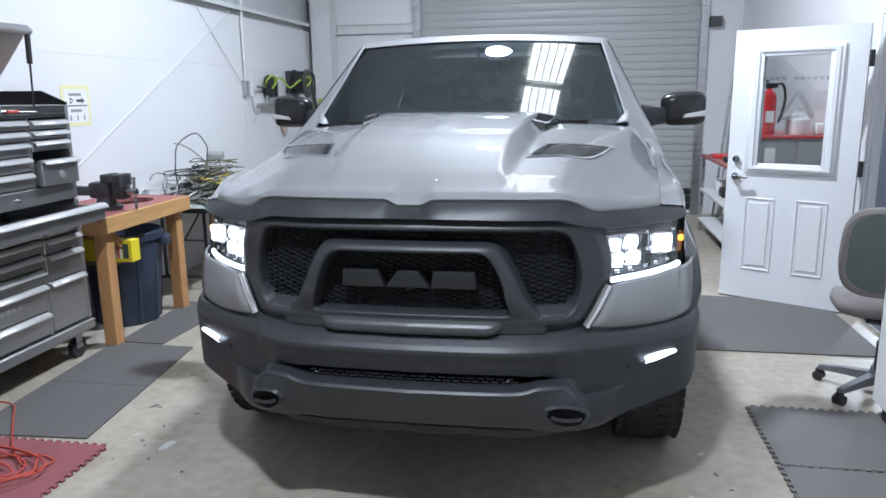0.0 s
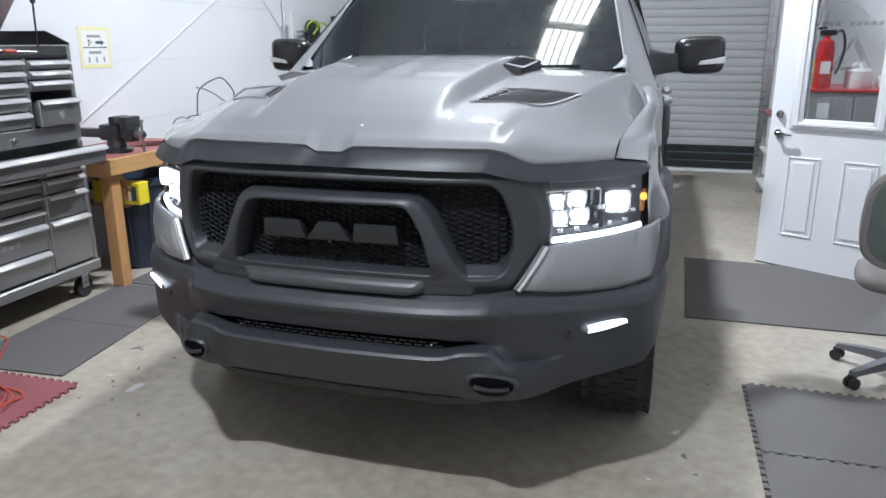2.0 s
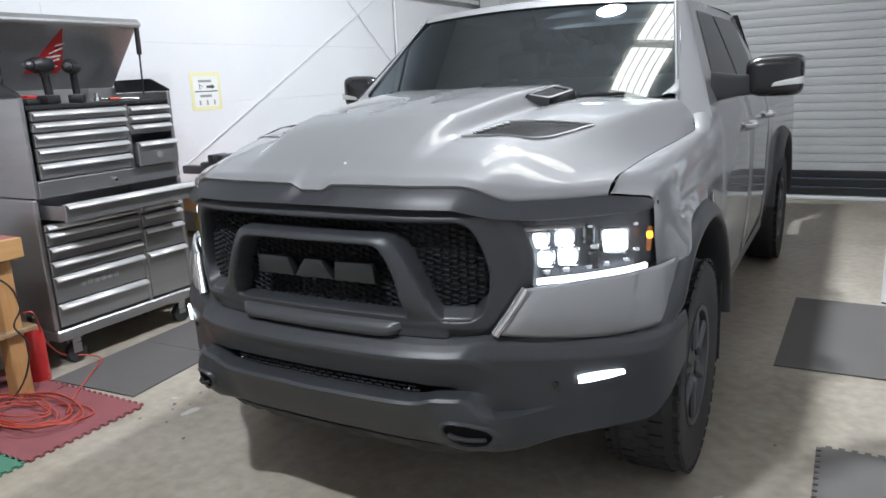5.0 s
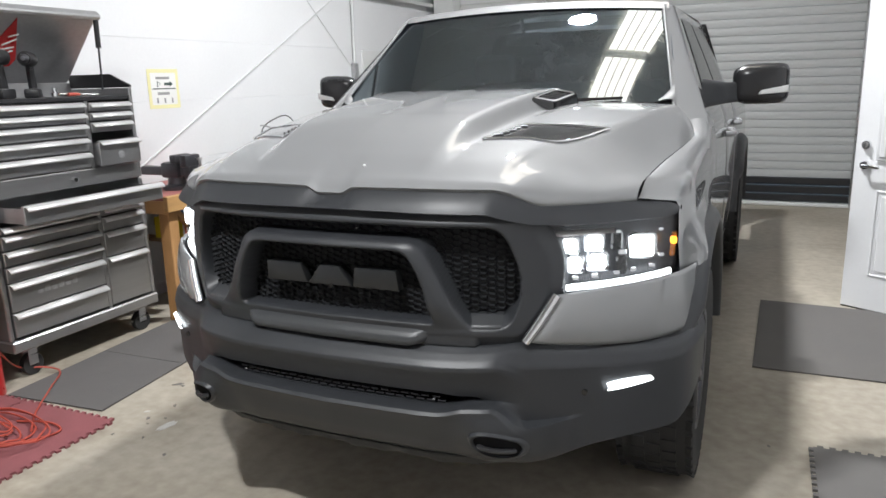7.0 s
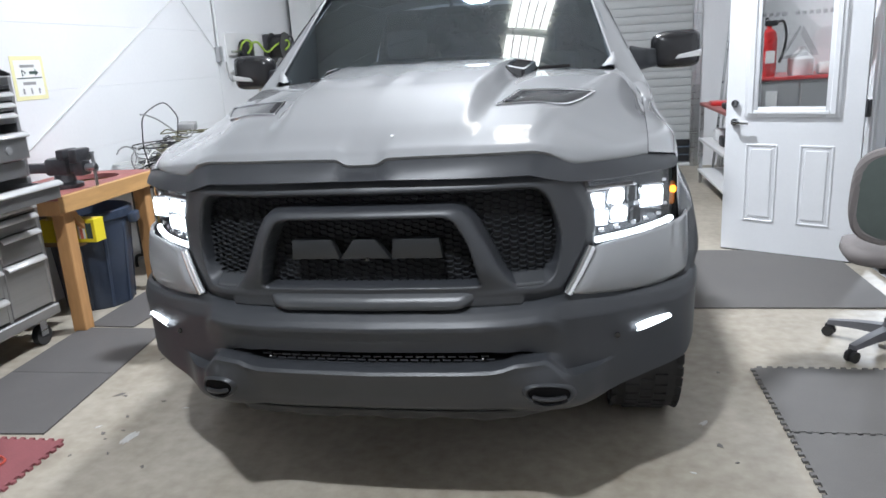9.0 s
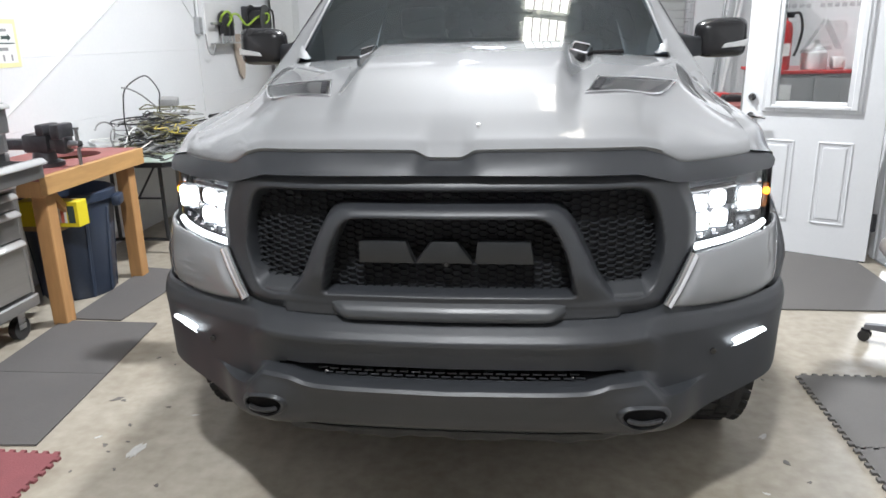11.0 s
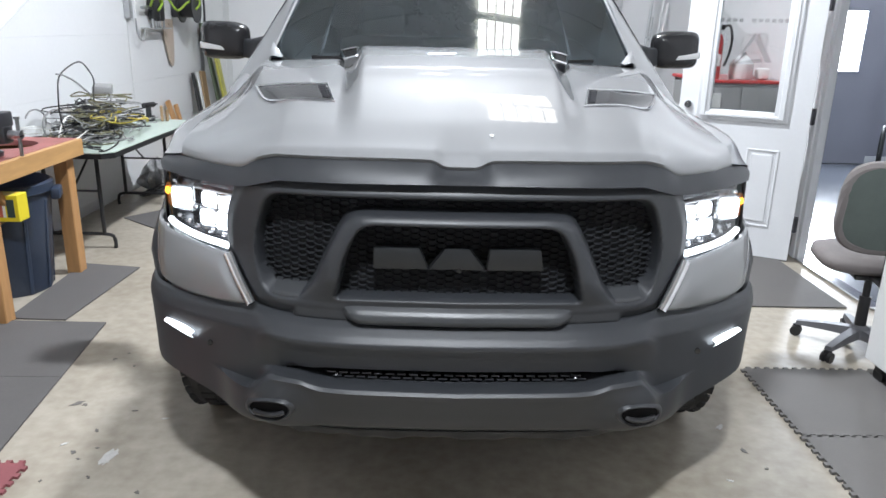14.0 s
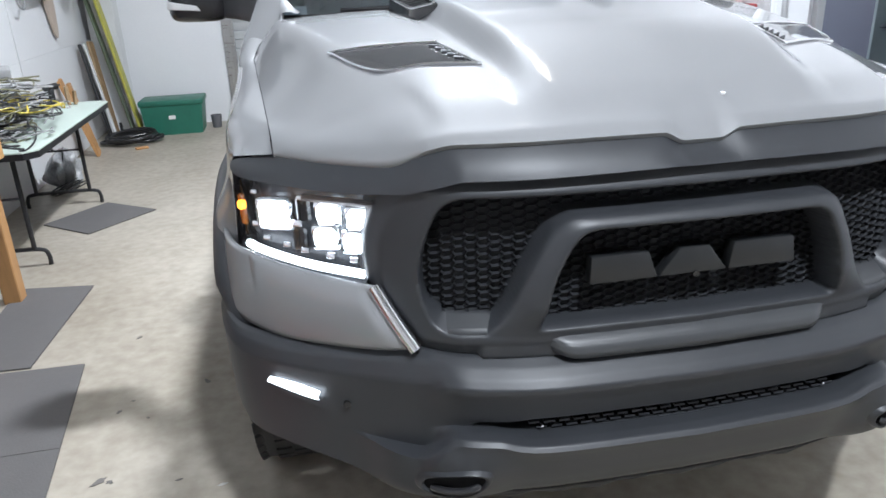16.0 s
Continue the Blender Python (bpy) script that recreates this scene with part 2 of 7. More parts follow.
M["lamp_on"] = glow("lamp_diffuser", (0.95, 0.97, 1.0), 55.0)
M["skylight"] = glow("translucent_roof_sheet", (1.0, 0.94, 0.83), 6.2)
M["daylight"] = glow("bright_window", (0.92, 0.96, 1.0), 12.0)

# ---- light ----
world = bpy.data.worlds.new("world")
scene.world = world
world.use_nodes = True
sky = world.node_tree.nodes.new("ShaderNodeTexSky")
sky.sky_type = "NISHITA"
sky.sun_disc = False
sky.sun_elevation, sky.sun_rotation = radians(40), radians(200)
world.node_tree.links.new(sky.outputs[0], world.node_tree.nodes["Background"].inputs[0])
world.node_tree.nodes["Background"].inputs[1].default_value = 0.1


def lamp(name, at, power, radius, colour=(1, 1, 1)):
    d = bpy.data.lights.new(name, "AREA")
    d.shape, d.size, d.size_y, d.energy, d.color = "ELLIPSE", radius * 2, radius * 0.8, power, colour
    ob = new(name, d)
    ob.location = at
    tagged(ob, kind="structure")
    return ob


H_LAMP = 4.25
LAMPS = [((-0.05, 3.06, H_LAMP), 295), ((-0.05, -2.0, H_LAMP), 205)]
for at, watts in LAMPS:
    lamp("ceiling_lamp_light", (at[0], at[1], at[2] - 0.04), watts, 0.16, (0.95, 0.975, 1.0))

day = bpy.data.lights.new("window_daylight", "AREA")
day.shape, day.size, day.size_y, day.energy, day.color = "RECTANGLE", 0.36, 0.7, 150, (0.86, 0.92, 1.0)
day_ob = new("window_daylight", day)
day_ob.matrix_basis = pose(4.99, 7.31, 1.52, -90, 0, 0)
tagged(day_ob, kind="structure")

# ---- the workshop ----
XW, XE, YN, YS, ZC = -3.0, 2.62, 7.6, -7.0, 5.0
DOOR_Y0, DOOR_Y1 = 2.18, 3.17

bm = bmesh.new()
box(bm, XW - 0.3, XE + 6.0, YS - 0.3, YN + 3.0, -0.2, 0.0)
tagged(part("floor", bm, M["concrete"], angle=0), "worn stained grey concrete workshop floor", "floor", kind="structure")
bm = bmesh.new()
box(bm, XW - 0.3, XE + 0.3, YS - 0.3, YN + 0.3, ZC, ZC + 0.15)
for k in range(38):
    box(bm, XW, XE, YS + 0.2 + k * 0.385, YS + 0.26 + k * 0.385, ZC - 0.03, ZC + 0.01)
tagged(part("ceiling", bm, M["ceiling"], angle=0), "pale ribbed sheet metal roof underside", "ceiling", kind="structure")

# side wall of white panels in courses, with a steel rail above
wall_west = thing("wall_west", "white panelled wall with thin level joints", "wall", kind="structure")
bm = bmesh.new()
box(bm, XW - 0.2, XW - 0.045, YS, YN + 0.2, 0, ZC)
part("backing", bm, M["grey_wall"], wall_west, "grey sheet metal above the panels", angle=0)
zj = [0.0, 0.09, 0.545, 1.0, 1.455, 1.91, 2.44]
for a, b in zip(zj, zj[1:]):
    for y0, y1 in ((YS, -2.4), (-2.4, 2.6 if a < 1 else 1.2), (2.6 if a < 1 else 1.2, YN)):
        bm = bmesh.new()
        box(bm, XW - 0.045, XW, y0 + 0.0008, y1 - 0.0008, a + 0.0005, b - 0.0005, 0.0009)
        part("panel", bm, M["white_wall"], wall_west)
bm = bmesh.new()
for z in (2.52, 3.7):
    box(bm, XW - 0.045, XW + 0.06, YS, YN - 0.28, z, z + 0.012)
    box(bm, XW - 0.045, XW - 0.035, YS, YN - 0.28, z - 0.16, z)
    box(bm, XW + 0.05, XW + 0.06, YS, YN - 0.28, z - 0.03, z)
part("rail", bm, M["steel_paint"], wall_west, "pale painted steel rail", angle=0)

# back wall with the roll-up door
wall_north = thing("wall_north", "grey sheet metal end wall round a roll-up door", "wall", kind="structure")
RX0, RX1, RZ = -1.5, 2.14, 3.3
for n, (x0, x1, z0, z1) in enumerate(((XW - 0.2, RX0, 0, ZC), (RX1, XE + 0.2, 0, ZC), (RX0, RX1, RZ, ZC))):
    bm = bmesh.new()
    box(bm, x0, x1, YN, YN + 0.2, z0, z1)
    part("wall_section", bm, M["white_wall"] if n < 2 else M["grey_wall"], wall_north, angle=0)
bm = bmesh.new()
box(bm, -2.64, RX0 - 0.06, YN - 0.05, YN - 0.002, 2.40, 2.52, 0.006)
box(bm, -2.64, RX0 - 0.06, YN - 0.07, YN - 0.002, 2.515, 2.53, 0.003)
part("rail", bm, M["steel_paint"], wall_north, "pale painted steel rail")
bm = bmesh.new()
box(bm, -2.93, -2.66, YN - 0.27, YN - 0.255, 0, ZC)
box(bm, -2.93, -2.66, YN - 0.018, YN - 0.003, 0, ZC)
box(bm, -2.802, -2.788, YN - 0.255, YN - 0.018, 0, ZC)
tagged(part("column", bm, M["steel_paint"], angle=0), "pale painted steel corner column", "column", kind="structure")

roll = thing("roll_up_door", "closed pale grey slatted roll-up door", "door", kind="structure")
sl = bmesh.new()
sheet(sl, lambda u, v: Vector((RX0 + 0.01 + (RX1 - RX0 - 0.02) * u, YN + 0.050 - 0.0035 * math.sin(math.pi * min(1, v * 1.08)) + (0.012 if v > 0.93 else 0), v * 0.0965)), 1, 16)
slat_mesh = part("slat", sl, M["slat"], roll)
slat_mesh.matrix_basis = pose(0, 0, 0.335)
for k in range(1, 31):
    piece("slat", slat_mesh.data, roll, pose(0, 0, 0.335 + 0.0965 * k))
bm = bmesh.new()
for z0, z1, dy in ((0.055, 0.135, 0.0), (0.148, 0.235, 0.012), (0.248, 0.333, 0.02)):
    box(bm, RX0 + 0.02, RX1 - 0.02, YN + 0.0 + dy, YN + 0.09, z0, z1, 0.008)
part("bottom_bar", bm, M["black_plastic"], roll, "black stepped bottom bar")
bm = bmesh.new()
box(bm, RX0, RX1, YN - 0.05, YN + 0.1, 0.001, 0.045, 0.01)
part("sill", bm, M["steel_paint"], roll, "pale floor sill")
for x0, x1 in ((RX0 - 0.09, RX0 + 0.03), (RX1 - 0.03, RX1 + 0.07)):
    bm = bmesh.new()
    box(bm, x0, x1, YN - 0.055, YN - 0.003, 0, RZ + 0.05, 0.006)
    box(bm, x0 + 0.035, x1 - 0.035, YN - 0.075, YN - 0.05, 0, RZ + 0.05, 0.004)
    for k in range(7):
        rod(bm, (x0 + 0.02, YN - 0.062, 0.3 + k * 0.45), (x0 + 0.02, YN - 0.05, 0.3 + k * 0.45), 0.012, n=6)
    part("guide", bm, M["steel"], roll, "galvanised door guide")
bm = bmesh.new()
box(bm, RX1 + 0.075, RX1 + 0.22, YN - 0.11, YN - 0.003, 2.38, 2.50, 0.008)
tagged(part("wall_bracket", bm, M["dark_steel"]), "small dark steel bracket on the end wall", "bracket")

# right-hand wall with the doorway to the office
wall_east = thing("wall_east", "smooth white painted partition wall", "wall", kind="structure")
for y0, y1, z0, z1 in ((YS, DOOR_Y0 - 0.05, 0, ZC), (DOOR_Y1 + 0.05, YN + 0.2, 0, ZC), (DOOR_Y0 - 0.05, DOOR_Y1 + 0.05, 2.09, ZC)):
    bm = bmesh.new()
    box(bm, XE, XE + 0.035, y0, y1, z0, z1)
    part("wall_section", bm, M["white_wall"], wall_east, angle=0)
bm = bmesh.new()
for y0, y1 in ((DOOR_Y0 - 0.05, DOOR_Y0), (DOOR_Y1, DOOR_Y1 + 0.05)):
    box(bm, XE - 0.012, XE + 0.047, y0, y1, 0, 2.09, 0.004)
box(bm, XE - 0.012, XE + 0.047, DOOR_Y0, DOOR_Y1, 2.04, 2.09, 0.004)
for y0, y1 in ((DOOR_Y0 - 0.11, DOOR_Y0 - 0.052), (DOOR_Y1 + 0.052, DOOR_Y1 + 0.11)):
    box(bm, XE - 0.02, XE - 0.002, y0, y1, 0, 2.15, 0.004)
box(bm, XE - 0.02, XE - 0.002, DOOR_Y0 - 0.05, DOOR_Y1 + 0.05, 2.095, 2.15, 0.004)
tagged(part("door_trim", bm, M["door_white"]), "white door frame and trim", "door frame", kind="structure")
bm = bmesh.new()
box(bm, XE - 0.04, XE + 0.055, DOOR_Y0, DOOR_Y1, 0.001, 0.022, 0.007)
tagged(part("threshold", bm, M["chrome"]), "bright metal door threshold", "threshold", kind="structure")

wall_south = thing("wall_south", "white wall at the workshop's far end", "wall", kind="structure")
bm = bmesh.new()
box(bm, XW - 0.2, XE + 0.2, YS - 0.2, YS, 0, ZC)
part("wall_section", bm, M["white_wall"], wall_south, angle=0)

# roof light: a strip of translucent ribbed sheet
roof_light = thing("skylight", "cream translucent ribbed roof light strip", "skylight", kind="structure")
SX0, SX1 = 0.42, 1.06
for y0, y1 in ((2.15, 2.74), (2.87, 3.6)):
    bm = bmesh.new()
    sheet(bm, lambda u, v, y0=y0, y1=y1: Vector((SX0 + (SX1 - SX0) * u, y0 + (y1 - y0) * v, ZC - 0.05 - 0.016 * abs(math.sin(math.pi * 5 * u)) ** 0.3)), 60, 1)
    part("sheet", bm, M["skylight"], roof_light)
    for k in range(1, 5):
        bm = bmesh.new()
        x = SX0 + (SX1 - SX0) * k / 5
        box(bm, x - 0.008, x + 0.008, y0, y1, ZC - 0.070, ZC - 0.048)
        part("rib", bm, M["ceiling"], roof_light, angle=0)

for at, watts in LAMPS:
    L = thing("ceiling_lamp", "round high-bay lamp, switched on", "lamp", "ceiling lamps", m=pose(at[0], at[1], at[2]))
    bm = bmesh.new()
    lathe(bm, [(0.03, 0.30), (0.06, 0.29), (0.12, 0.18), (0.21, 0.10), (0.235, 0.03), (0.235, 0.0)], 32, Matrix.Diagonal((1, 0.62, 1, 1)))
    part("housing", bm, M["steel_paint"], L)
    bm = bmesh.new()
    lathe(bm, [(0.13, -0.012), (0.13, -0.002)], 32, Matrix.Diagonal((1, 0.45, 1, 1)))
    part("diffuser", bm, M["lamp_on"], L, "bright white diffuser")
    bm = bmesh.new()
    rod(bm, (0, 0, 0.3), (0, 0, ZC - at[2]), 0.008)
    part("hanger", bm, M["steel"], L)

# ---- the pickup truck: nose at y = 0, centred on x = 0 ----
M["silver"] = surface("silver_car_paint", (0.212, 0.215, 0.222), 0.60, metal=0.14, vary=0.03, scale=2.0, fine=900, bump=0.0, coat=1.0, rvary=0.03)
M["charcoal"] = surface("charcoal_moulded_plastic", (0.028, 0.030, 0.034), 0.44, vary=0.12, scale=8, fine=700, bump=0.04, rvary=0.05, spec=0.5)
# lighter copy of the charcoal, for the ledge and the sill pads
M["charcoal_mid"] = surface("lighter_charcoal_plastic", (0.040, 0.042, 0.045), 0.40, vary=0.1, scale=8, fine=700, bump=0.03, rvary=0.04, spec=0.55)
M["gloss_black"] = surface("gloss_black", (0.014, 0.014, 0.015), 0.12, vary=0.1, bump=0.0, rvary=0.04)
M["mirror_shell"] = surface("satin_black_shell", (0.022, 0.022, 0.024), 0.26, vary=0.1, bump=0.0, rvary=0.05)
M["vent_gloss"] = surface("polished_dark_vent", (0.16, 0.16, 0.165), 0.10, metal=0.75, vary=0.1, bump=0.0, rvary=0.03)
M["mesh_black"] = surface("satin_black", (0.020, 0.021, 0.024), 0.55, vary=0.1, bump=0.0, spec=0.15)
M["badge_black"] = surface("badge_black", (0.012, 0.013, 0.014), 0.36, vary=0.1, bump=0.0, spec=0.5)
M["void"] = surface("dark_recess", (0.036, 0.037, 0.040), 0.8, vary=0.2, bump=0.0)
# near black, painted in as the shade of the tow hook openings
M["void_black"] = surface("unlit_opening", (0.008, 0.008, 0.009), 0.9, vary=0.1, bump=0.0, spec=0.1)
M["tint"] = pane("tinted_car_glass", (0.32, 0.40, 0.46), 0.004, 2.7, (0.82, 0.93, 1.0))
M["lamp_inside"] = surface("smoked_lamp_housing", (0.060, 0.062, 0.068), 0.25, metal=0.4, vary=0.2, bump=0.0)
M["side_glass"] = surface("dark_tinted_side_glass", (0.014, 0.014, 0.015), 0.10, vary=0.1, bump=0.0, rvary=0.02, spec=0.05)
M["lens"] = pane("clear_lamp_lens", (0.94, 0.95, 0.96), 0.01, 1.45)
M["lamp_white"] = glow("led_white", (0.90, 0.96, 1.0), 6.0)
M["lamp_drl"] = glow("led_daylight_bar", (0.92, 0.97, 1.0), 4.0)
M["amber"] = surface("unlit_signal_lens", (0.20, 0.175, 0.17), 0.2, vary=0.1, bump=0.0)
M["amber_on"] = glow("amber_marker_lit", (1.0, 0.38, 0.03), 3.0)
M["amber_lens"] = surface("amber_reflector", (0.42, 0.13, 0.02), 0.2, vary=0.15, scale=60, bump=0.0)
M["seat_trim"] = surface("dark_upholstery", (0.07, 0.076, 0.088), 0.7, vary=0.2, scale=10, bump=0.2)

def rounded(pts, k=7):
    """A closed outline with its corners eased."""
    out = []
    n = len(pts)
    for i, (x, z, r) in enumerate(pts):
        a, b = Vector((x, z)), Vector(pts[i - 1][:2])
        c = Vector(pts[(i + 1) % n][:2])
        p0, p1 = a + (b - a).normalized() * r, a + (c - a).normalized() * r
        for j in range(k + 1):
            t = j / k
            out.append((1 - t) ** 2 * p0 + 2 * t * (1 - t) * a + t * t * p1)
    return out


truck = thing("pickup_truck", "silver crew-cab pickup truck with black grille, headlamps lit", "truck")

# plan of the nose, as y over |x|
y_nose = crv([(0, 0.0), (0.3, 0.012), (0.5, 0.05), (0.6, 0.11), (0.7, 0.185), (0.8, 0.26), (0.9, 0.365), (0.95, 0.437), (0.975, 0.497)])
hood_yf = crv([(0, 0.03), (0.3, 0.035), (0.57, 0.095), (0.635, 0.14), (0.75, 0.23), (0.86, 0.355)])
hood_zf = crv([(0, 1.234), (0.038, 1.234), (0.085, 1.253), (0.3, 1.255), (0.50, 1.2535), (0.555, 1.243), (0.635, 1.207), (0.70, 1.2055), (0.86, 1.20)])
hood_yb = crv([(0, 1.22), (0.5, 1.30), (0.78, 1.43), (0.82, 1.435), (0.862, 1.335), (0.95, 1.33)])
hood_zs = crv([(0, 1.253), (0.3, 1.255), (0.5, 1.248), (0.60, 1.222), (0.66, 1.2085), (0.75, 1.2045), (0.86, 1.20)])
hood_zb = crv([(0, 1.428), (0.4, 1.424), (0.6, 1.416), (0.87, 1.395)])


# the shut line beside the hood, and the crease from which the hood falls away to it
seam_z = crv([(0.33, 1.199), (0.374, 1.222), (0.47, 1.243), (0.63, 1.262), (0.81, 1.275), (1.08, 1.290), (1.30, 1.306)])
crease_x = crv([(0.10, 0.52), (0.33, 0.580), (0.54, 0.655), (0.70, 0.705), (0.94, 0.755), (1.2, 0.805), (1.42, 0.842), (1.5, 0.852)])


def seam_x(y):
    return 0.862 + 0.068 * min(1.12, max(0.0, (y - 0.36) / 0.94))


def hood_top(x, y):
    """The hood's upper field, inside the crease."""
    yf, yb = hood_yf(x), hood_yb(x)
    t = min(1.0, max(0.0, (y - yf) / (yb - yf)))
    z = hood_zs(x) + (hood_zb(x) - hood_zs(x)) * (1 - (1 - t) ** 2.9)
    w = 0.30 + 0.10 * t
    dome = (0.056 * sstep(-0.02, 0.36, t) + 0.026 * sstep(0.40, 1.0, t)) * (1 - sstep(w - 0.03, w + 0.045, x))
    lip = (hood_zf(x) - hood_zs(x)) * math.exp(-t / 0.035)
    spine = -0.0022 * sstep(0.1, 0.5, t) * math.exp(-((x - 0.07) / 0.05) ** 2)
    d = max(0.0, y - yf)
    edge = 0.011 * min(1.0, d / 0.020) * math.exp(-max(0.0, d - 0.30) / 0.35)
    brow = 0.010 * sstep(0.02, 0.14, d) * (1 - sstep(0.18, 0.50, d)) * (1 - sstep(0.5, 0.64, x))
    rear = 0.030 * sstep(0.45, 1.0, t) * sstep(0.34, 0.50, x)
    return z + dome + lip + spine + edge + brow + rear


def hood_z(x, y):
    x = abs(x)
    top = hood_top(x, y)
    r, e = crease_x(y), seam_x(y)
    if x <= r - 0.03:
        return top
    w = (x - r) / (e - r)
    soft = min(1.0, 0.5 * (w + math.sqrt(w * w + 0.004)))
    zr = hood_top(r, y)
    side = zr + (seam_z(max(0.33, y)) - zr) * (1 - (1 - soft) ** (1.12 - 0.26 * sstep(0.85, 1.40, y)))
    k = sstep(-0.03, 0.15, y - hood_yf(x)) * sstep(-0.03, 0.02, x - r)
    return top + (side - top) * k


def hood_pt(u, v):
    x = 0.862 * u
    ax = abs(x)
    yf, yb = hood_yf(ax), hood_yb(ax)
    if v < 0.06:
        k = v / 0.06
        return Vector((x, yf + 0.030 * (1 - k) ** 1.5 - 0.002, hood_zf(ax) - 0.026 * (1 - k)))
    t = ((v - 0.06) / 0.94) ** 1.35
    y = yf + (yb - yf) * t
    x = u * seam_x(y)
    return Vector((x, y, hood_z(x, y)))


bm = bmesh.new()
sheet(bm, hood_pt, 172, 70, -1, 1)
relax(bm, 10, lambda c: abs(c.x) > 0.57)
part("hood", bm, M["silver"], truck, "silver domed hood", angle=50)

# air outlets let into the hood: a front pair lying flush, a rear pair standing proud
for s in (1, -1):
    def vent_pt(p, q, s=s, up=0.004):
        x = (0.388 + 0.222 * p) * (1 - q) + (0.440 + 0.262 * p) * q
        y = (0.352 + 0.094 * p) * (1 - q) + (0.588 + 0.122 * p) * q
        return Vector((s * x, y, hood_z(x, y) + up))
    bm = bmesh.new()
    ring = [(0.02, 0.0), (0.5, 0.0), (0.90, 0.03), (1.0, 0.35), (1.0, 0.92), (0.97, 1.0), (0.5, 1.0), (0.03, 1.0), (0.0, 0.95), (0.0, 0.05)]
    tube(bm, smooth_pts([vent_pt(p, q) for p, q in ring], 4, True), 0.0042, 6, True)
    rim = part("hood_vent", bm, M["chrome"], truck, "bright rim of a black hood vent")
    bm = bmesh.new()
    sheet(bm, lambda p, q: vent_pt(0.01 + (0.91 + 0.07 * min(1, q * 3)) * p, 0.015 + 0.97 * q, up=0.0025 + 0.001 * math.sin(9 * p)), 24, 8)
    part("vent_floor", bm, M["vent_gloss"], rim, "gloss black vent insert")
    for k in range(5):
        bm = bmesh.new()
        rod(bm, vent_pt(0.035, 0.18 + 0.15 * k, up=0.006), vent_pt(0.12, 0.21 + 0.15 * k, up=0.006), 0.0035, n=6)
        part("vent_bar", bm, M["dark_steel"], rim)

    # raised outlet at the rear corner of the dome: a frame on a skirt, with a slatted insert
    def scoop_pt(p, q, up=0.0, s=s):
        x = 0.362 * (1 - p) * (1 - q) + 0.432 * p * (1 - q) + 0.388 * (1 - p) * q + 0.478 * p * q
        y = 0.905 * (1 - p) * (1 - q) + 1.000 * p * (1 - q) + 1.165 * (1 - p) * q + 1.215 * p * q
        z = hood_z(0.355 + 0.02 * q, 0.905 + 0.26 * q) - 0.006 + 0.012 * q - 0.020 * p
        return Vector((s * x, y, z + up))
    eased = rounded([(0.0, 0.0, 0.16), (1.0, 0.0, 0.16), (1.0, 1.0, 0.16), (0.0, 1.0, 0.16)], 5)
    bm = bmesh.new()
    rows = []
    for g, up in ((1.06, None), (1.0, -0.004), (0.97, 0.0), (0.86, 0.0), (0.80, -0.006)):
        row = []
        for e in eased:
            v3 = scoop_pt(0.5 + (e.x - 0.5) * g, 0.5 + (e.y - 0.5) * g, up or 0.0)
            if up is None:
                v3.z = min(v3.z, hood_z(v3.x, min(v3.y, 1.26))) - 0.004
            row.append(bm.verts.new(v3))
        rows.append(row)
    for A, B2 in zip(rows, rows[1:]):
        for k in range(len(A)):
            bm.faces.new((A[k], A[(k + 1) % len(A)], B2[(k + 1) % len(A)], B2[k]))
    bm.faces.new(rows[-1])
    sc = part("hood_scoop", bm, M["gloss_black"], truck, "gloss black raised hood outlet", angle=40)
    bm = bmesh.new()
    tube(bm, [scoop_pt(0.5 + (e.x - 0.5) * 0.84, 0.5 + (e.y - 0.5) * 0.84, 0.0) for e in eased], 0.0055, 6, True)
    part("scoop_rim", bm, M["chrome"], sc, "bright outlet rim")
    for k in range(5):
        bm = bmesh.new()
        q = 0.24 + 0.13 * k
        rod(bm, scoop_pt(0.18, q, -0.003), scoop_pt(0.82, q, -0.003), 0.0035, n=6)
        part("scoop_bar", bm, M["black_plastic"], sc)
bm = bmesh.new()
lathe(bm, [(0.0055, -0.002), (0.0055, 0.0018)], 10, pose(0.083, 0.109, hood_z(0.083, 0.109), 14))
part("hood_spot", bm, M["cabinet_white"], truck, "small pale spot on the hood")

# black brow below the hood, running out over the headlamps
def brow_pt(u, v):
    x = u
    ax = abs(x)
    top = (hood_yf(ax) + 0.012, hood_zf(ax) - 0.006)
    if ax > 0.862:
        top = (hood_yf(0.862) + 0.012 + (ax - 0.862) * 1.0, hood_zf(0.862) - 0.006 - 0.22 * (ax - 0.862))
    zb = lin([(0, 1.188), (0.50, 1.182), (0.60, 1.150), (0.70, 1.140), (0.9, 1.138), (0.978, 1.130)])(ax)
    notch = 0.012 * math.exp(-(x / 0.085) ** 4)
    yb = y_nose(ax) - 0.020
    if v > 0.93:
        yb += 0.25 * (v - 0.93)
    y = top[0] + (yb - top[0]) * v - 0.006 * math.sin(math.pi * v) + notch * math.sin(math.pi * v)
    z = top[1] + (zb - top[1]) * v
    if ax > 0.90:
        tip = math.sqrt(max(0.0, 1 - ((ax - 0.90) / 0.0725) ** 4))
        zm = top[1] + (zb - top[1]) * 0.45
        z = zm + (z - zm) * (0.25 + 0.75 * tip)
    return Vector((x, y, z))


bm = bmesh.new()
sheet(bm, brow_pt, 200, 14, -0.972, 0.972)
part("grille_brow", bm, M["charcoal"], truck, "matt black brow below the hood", angle=40)
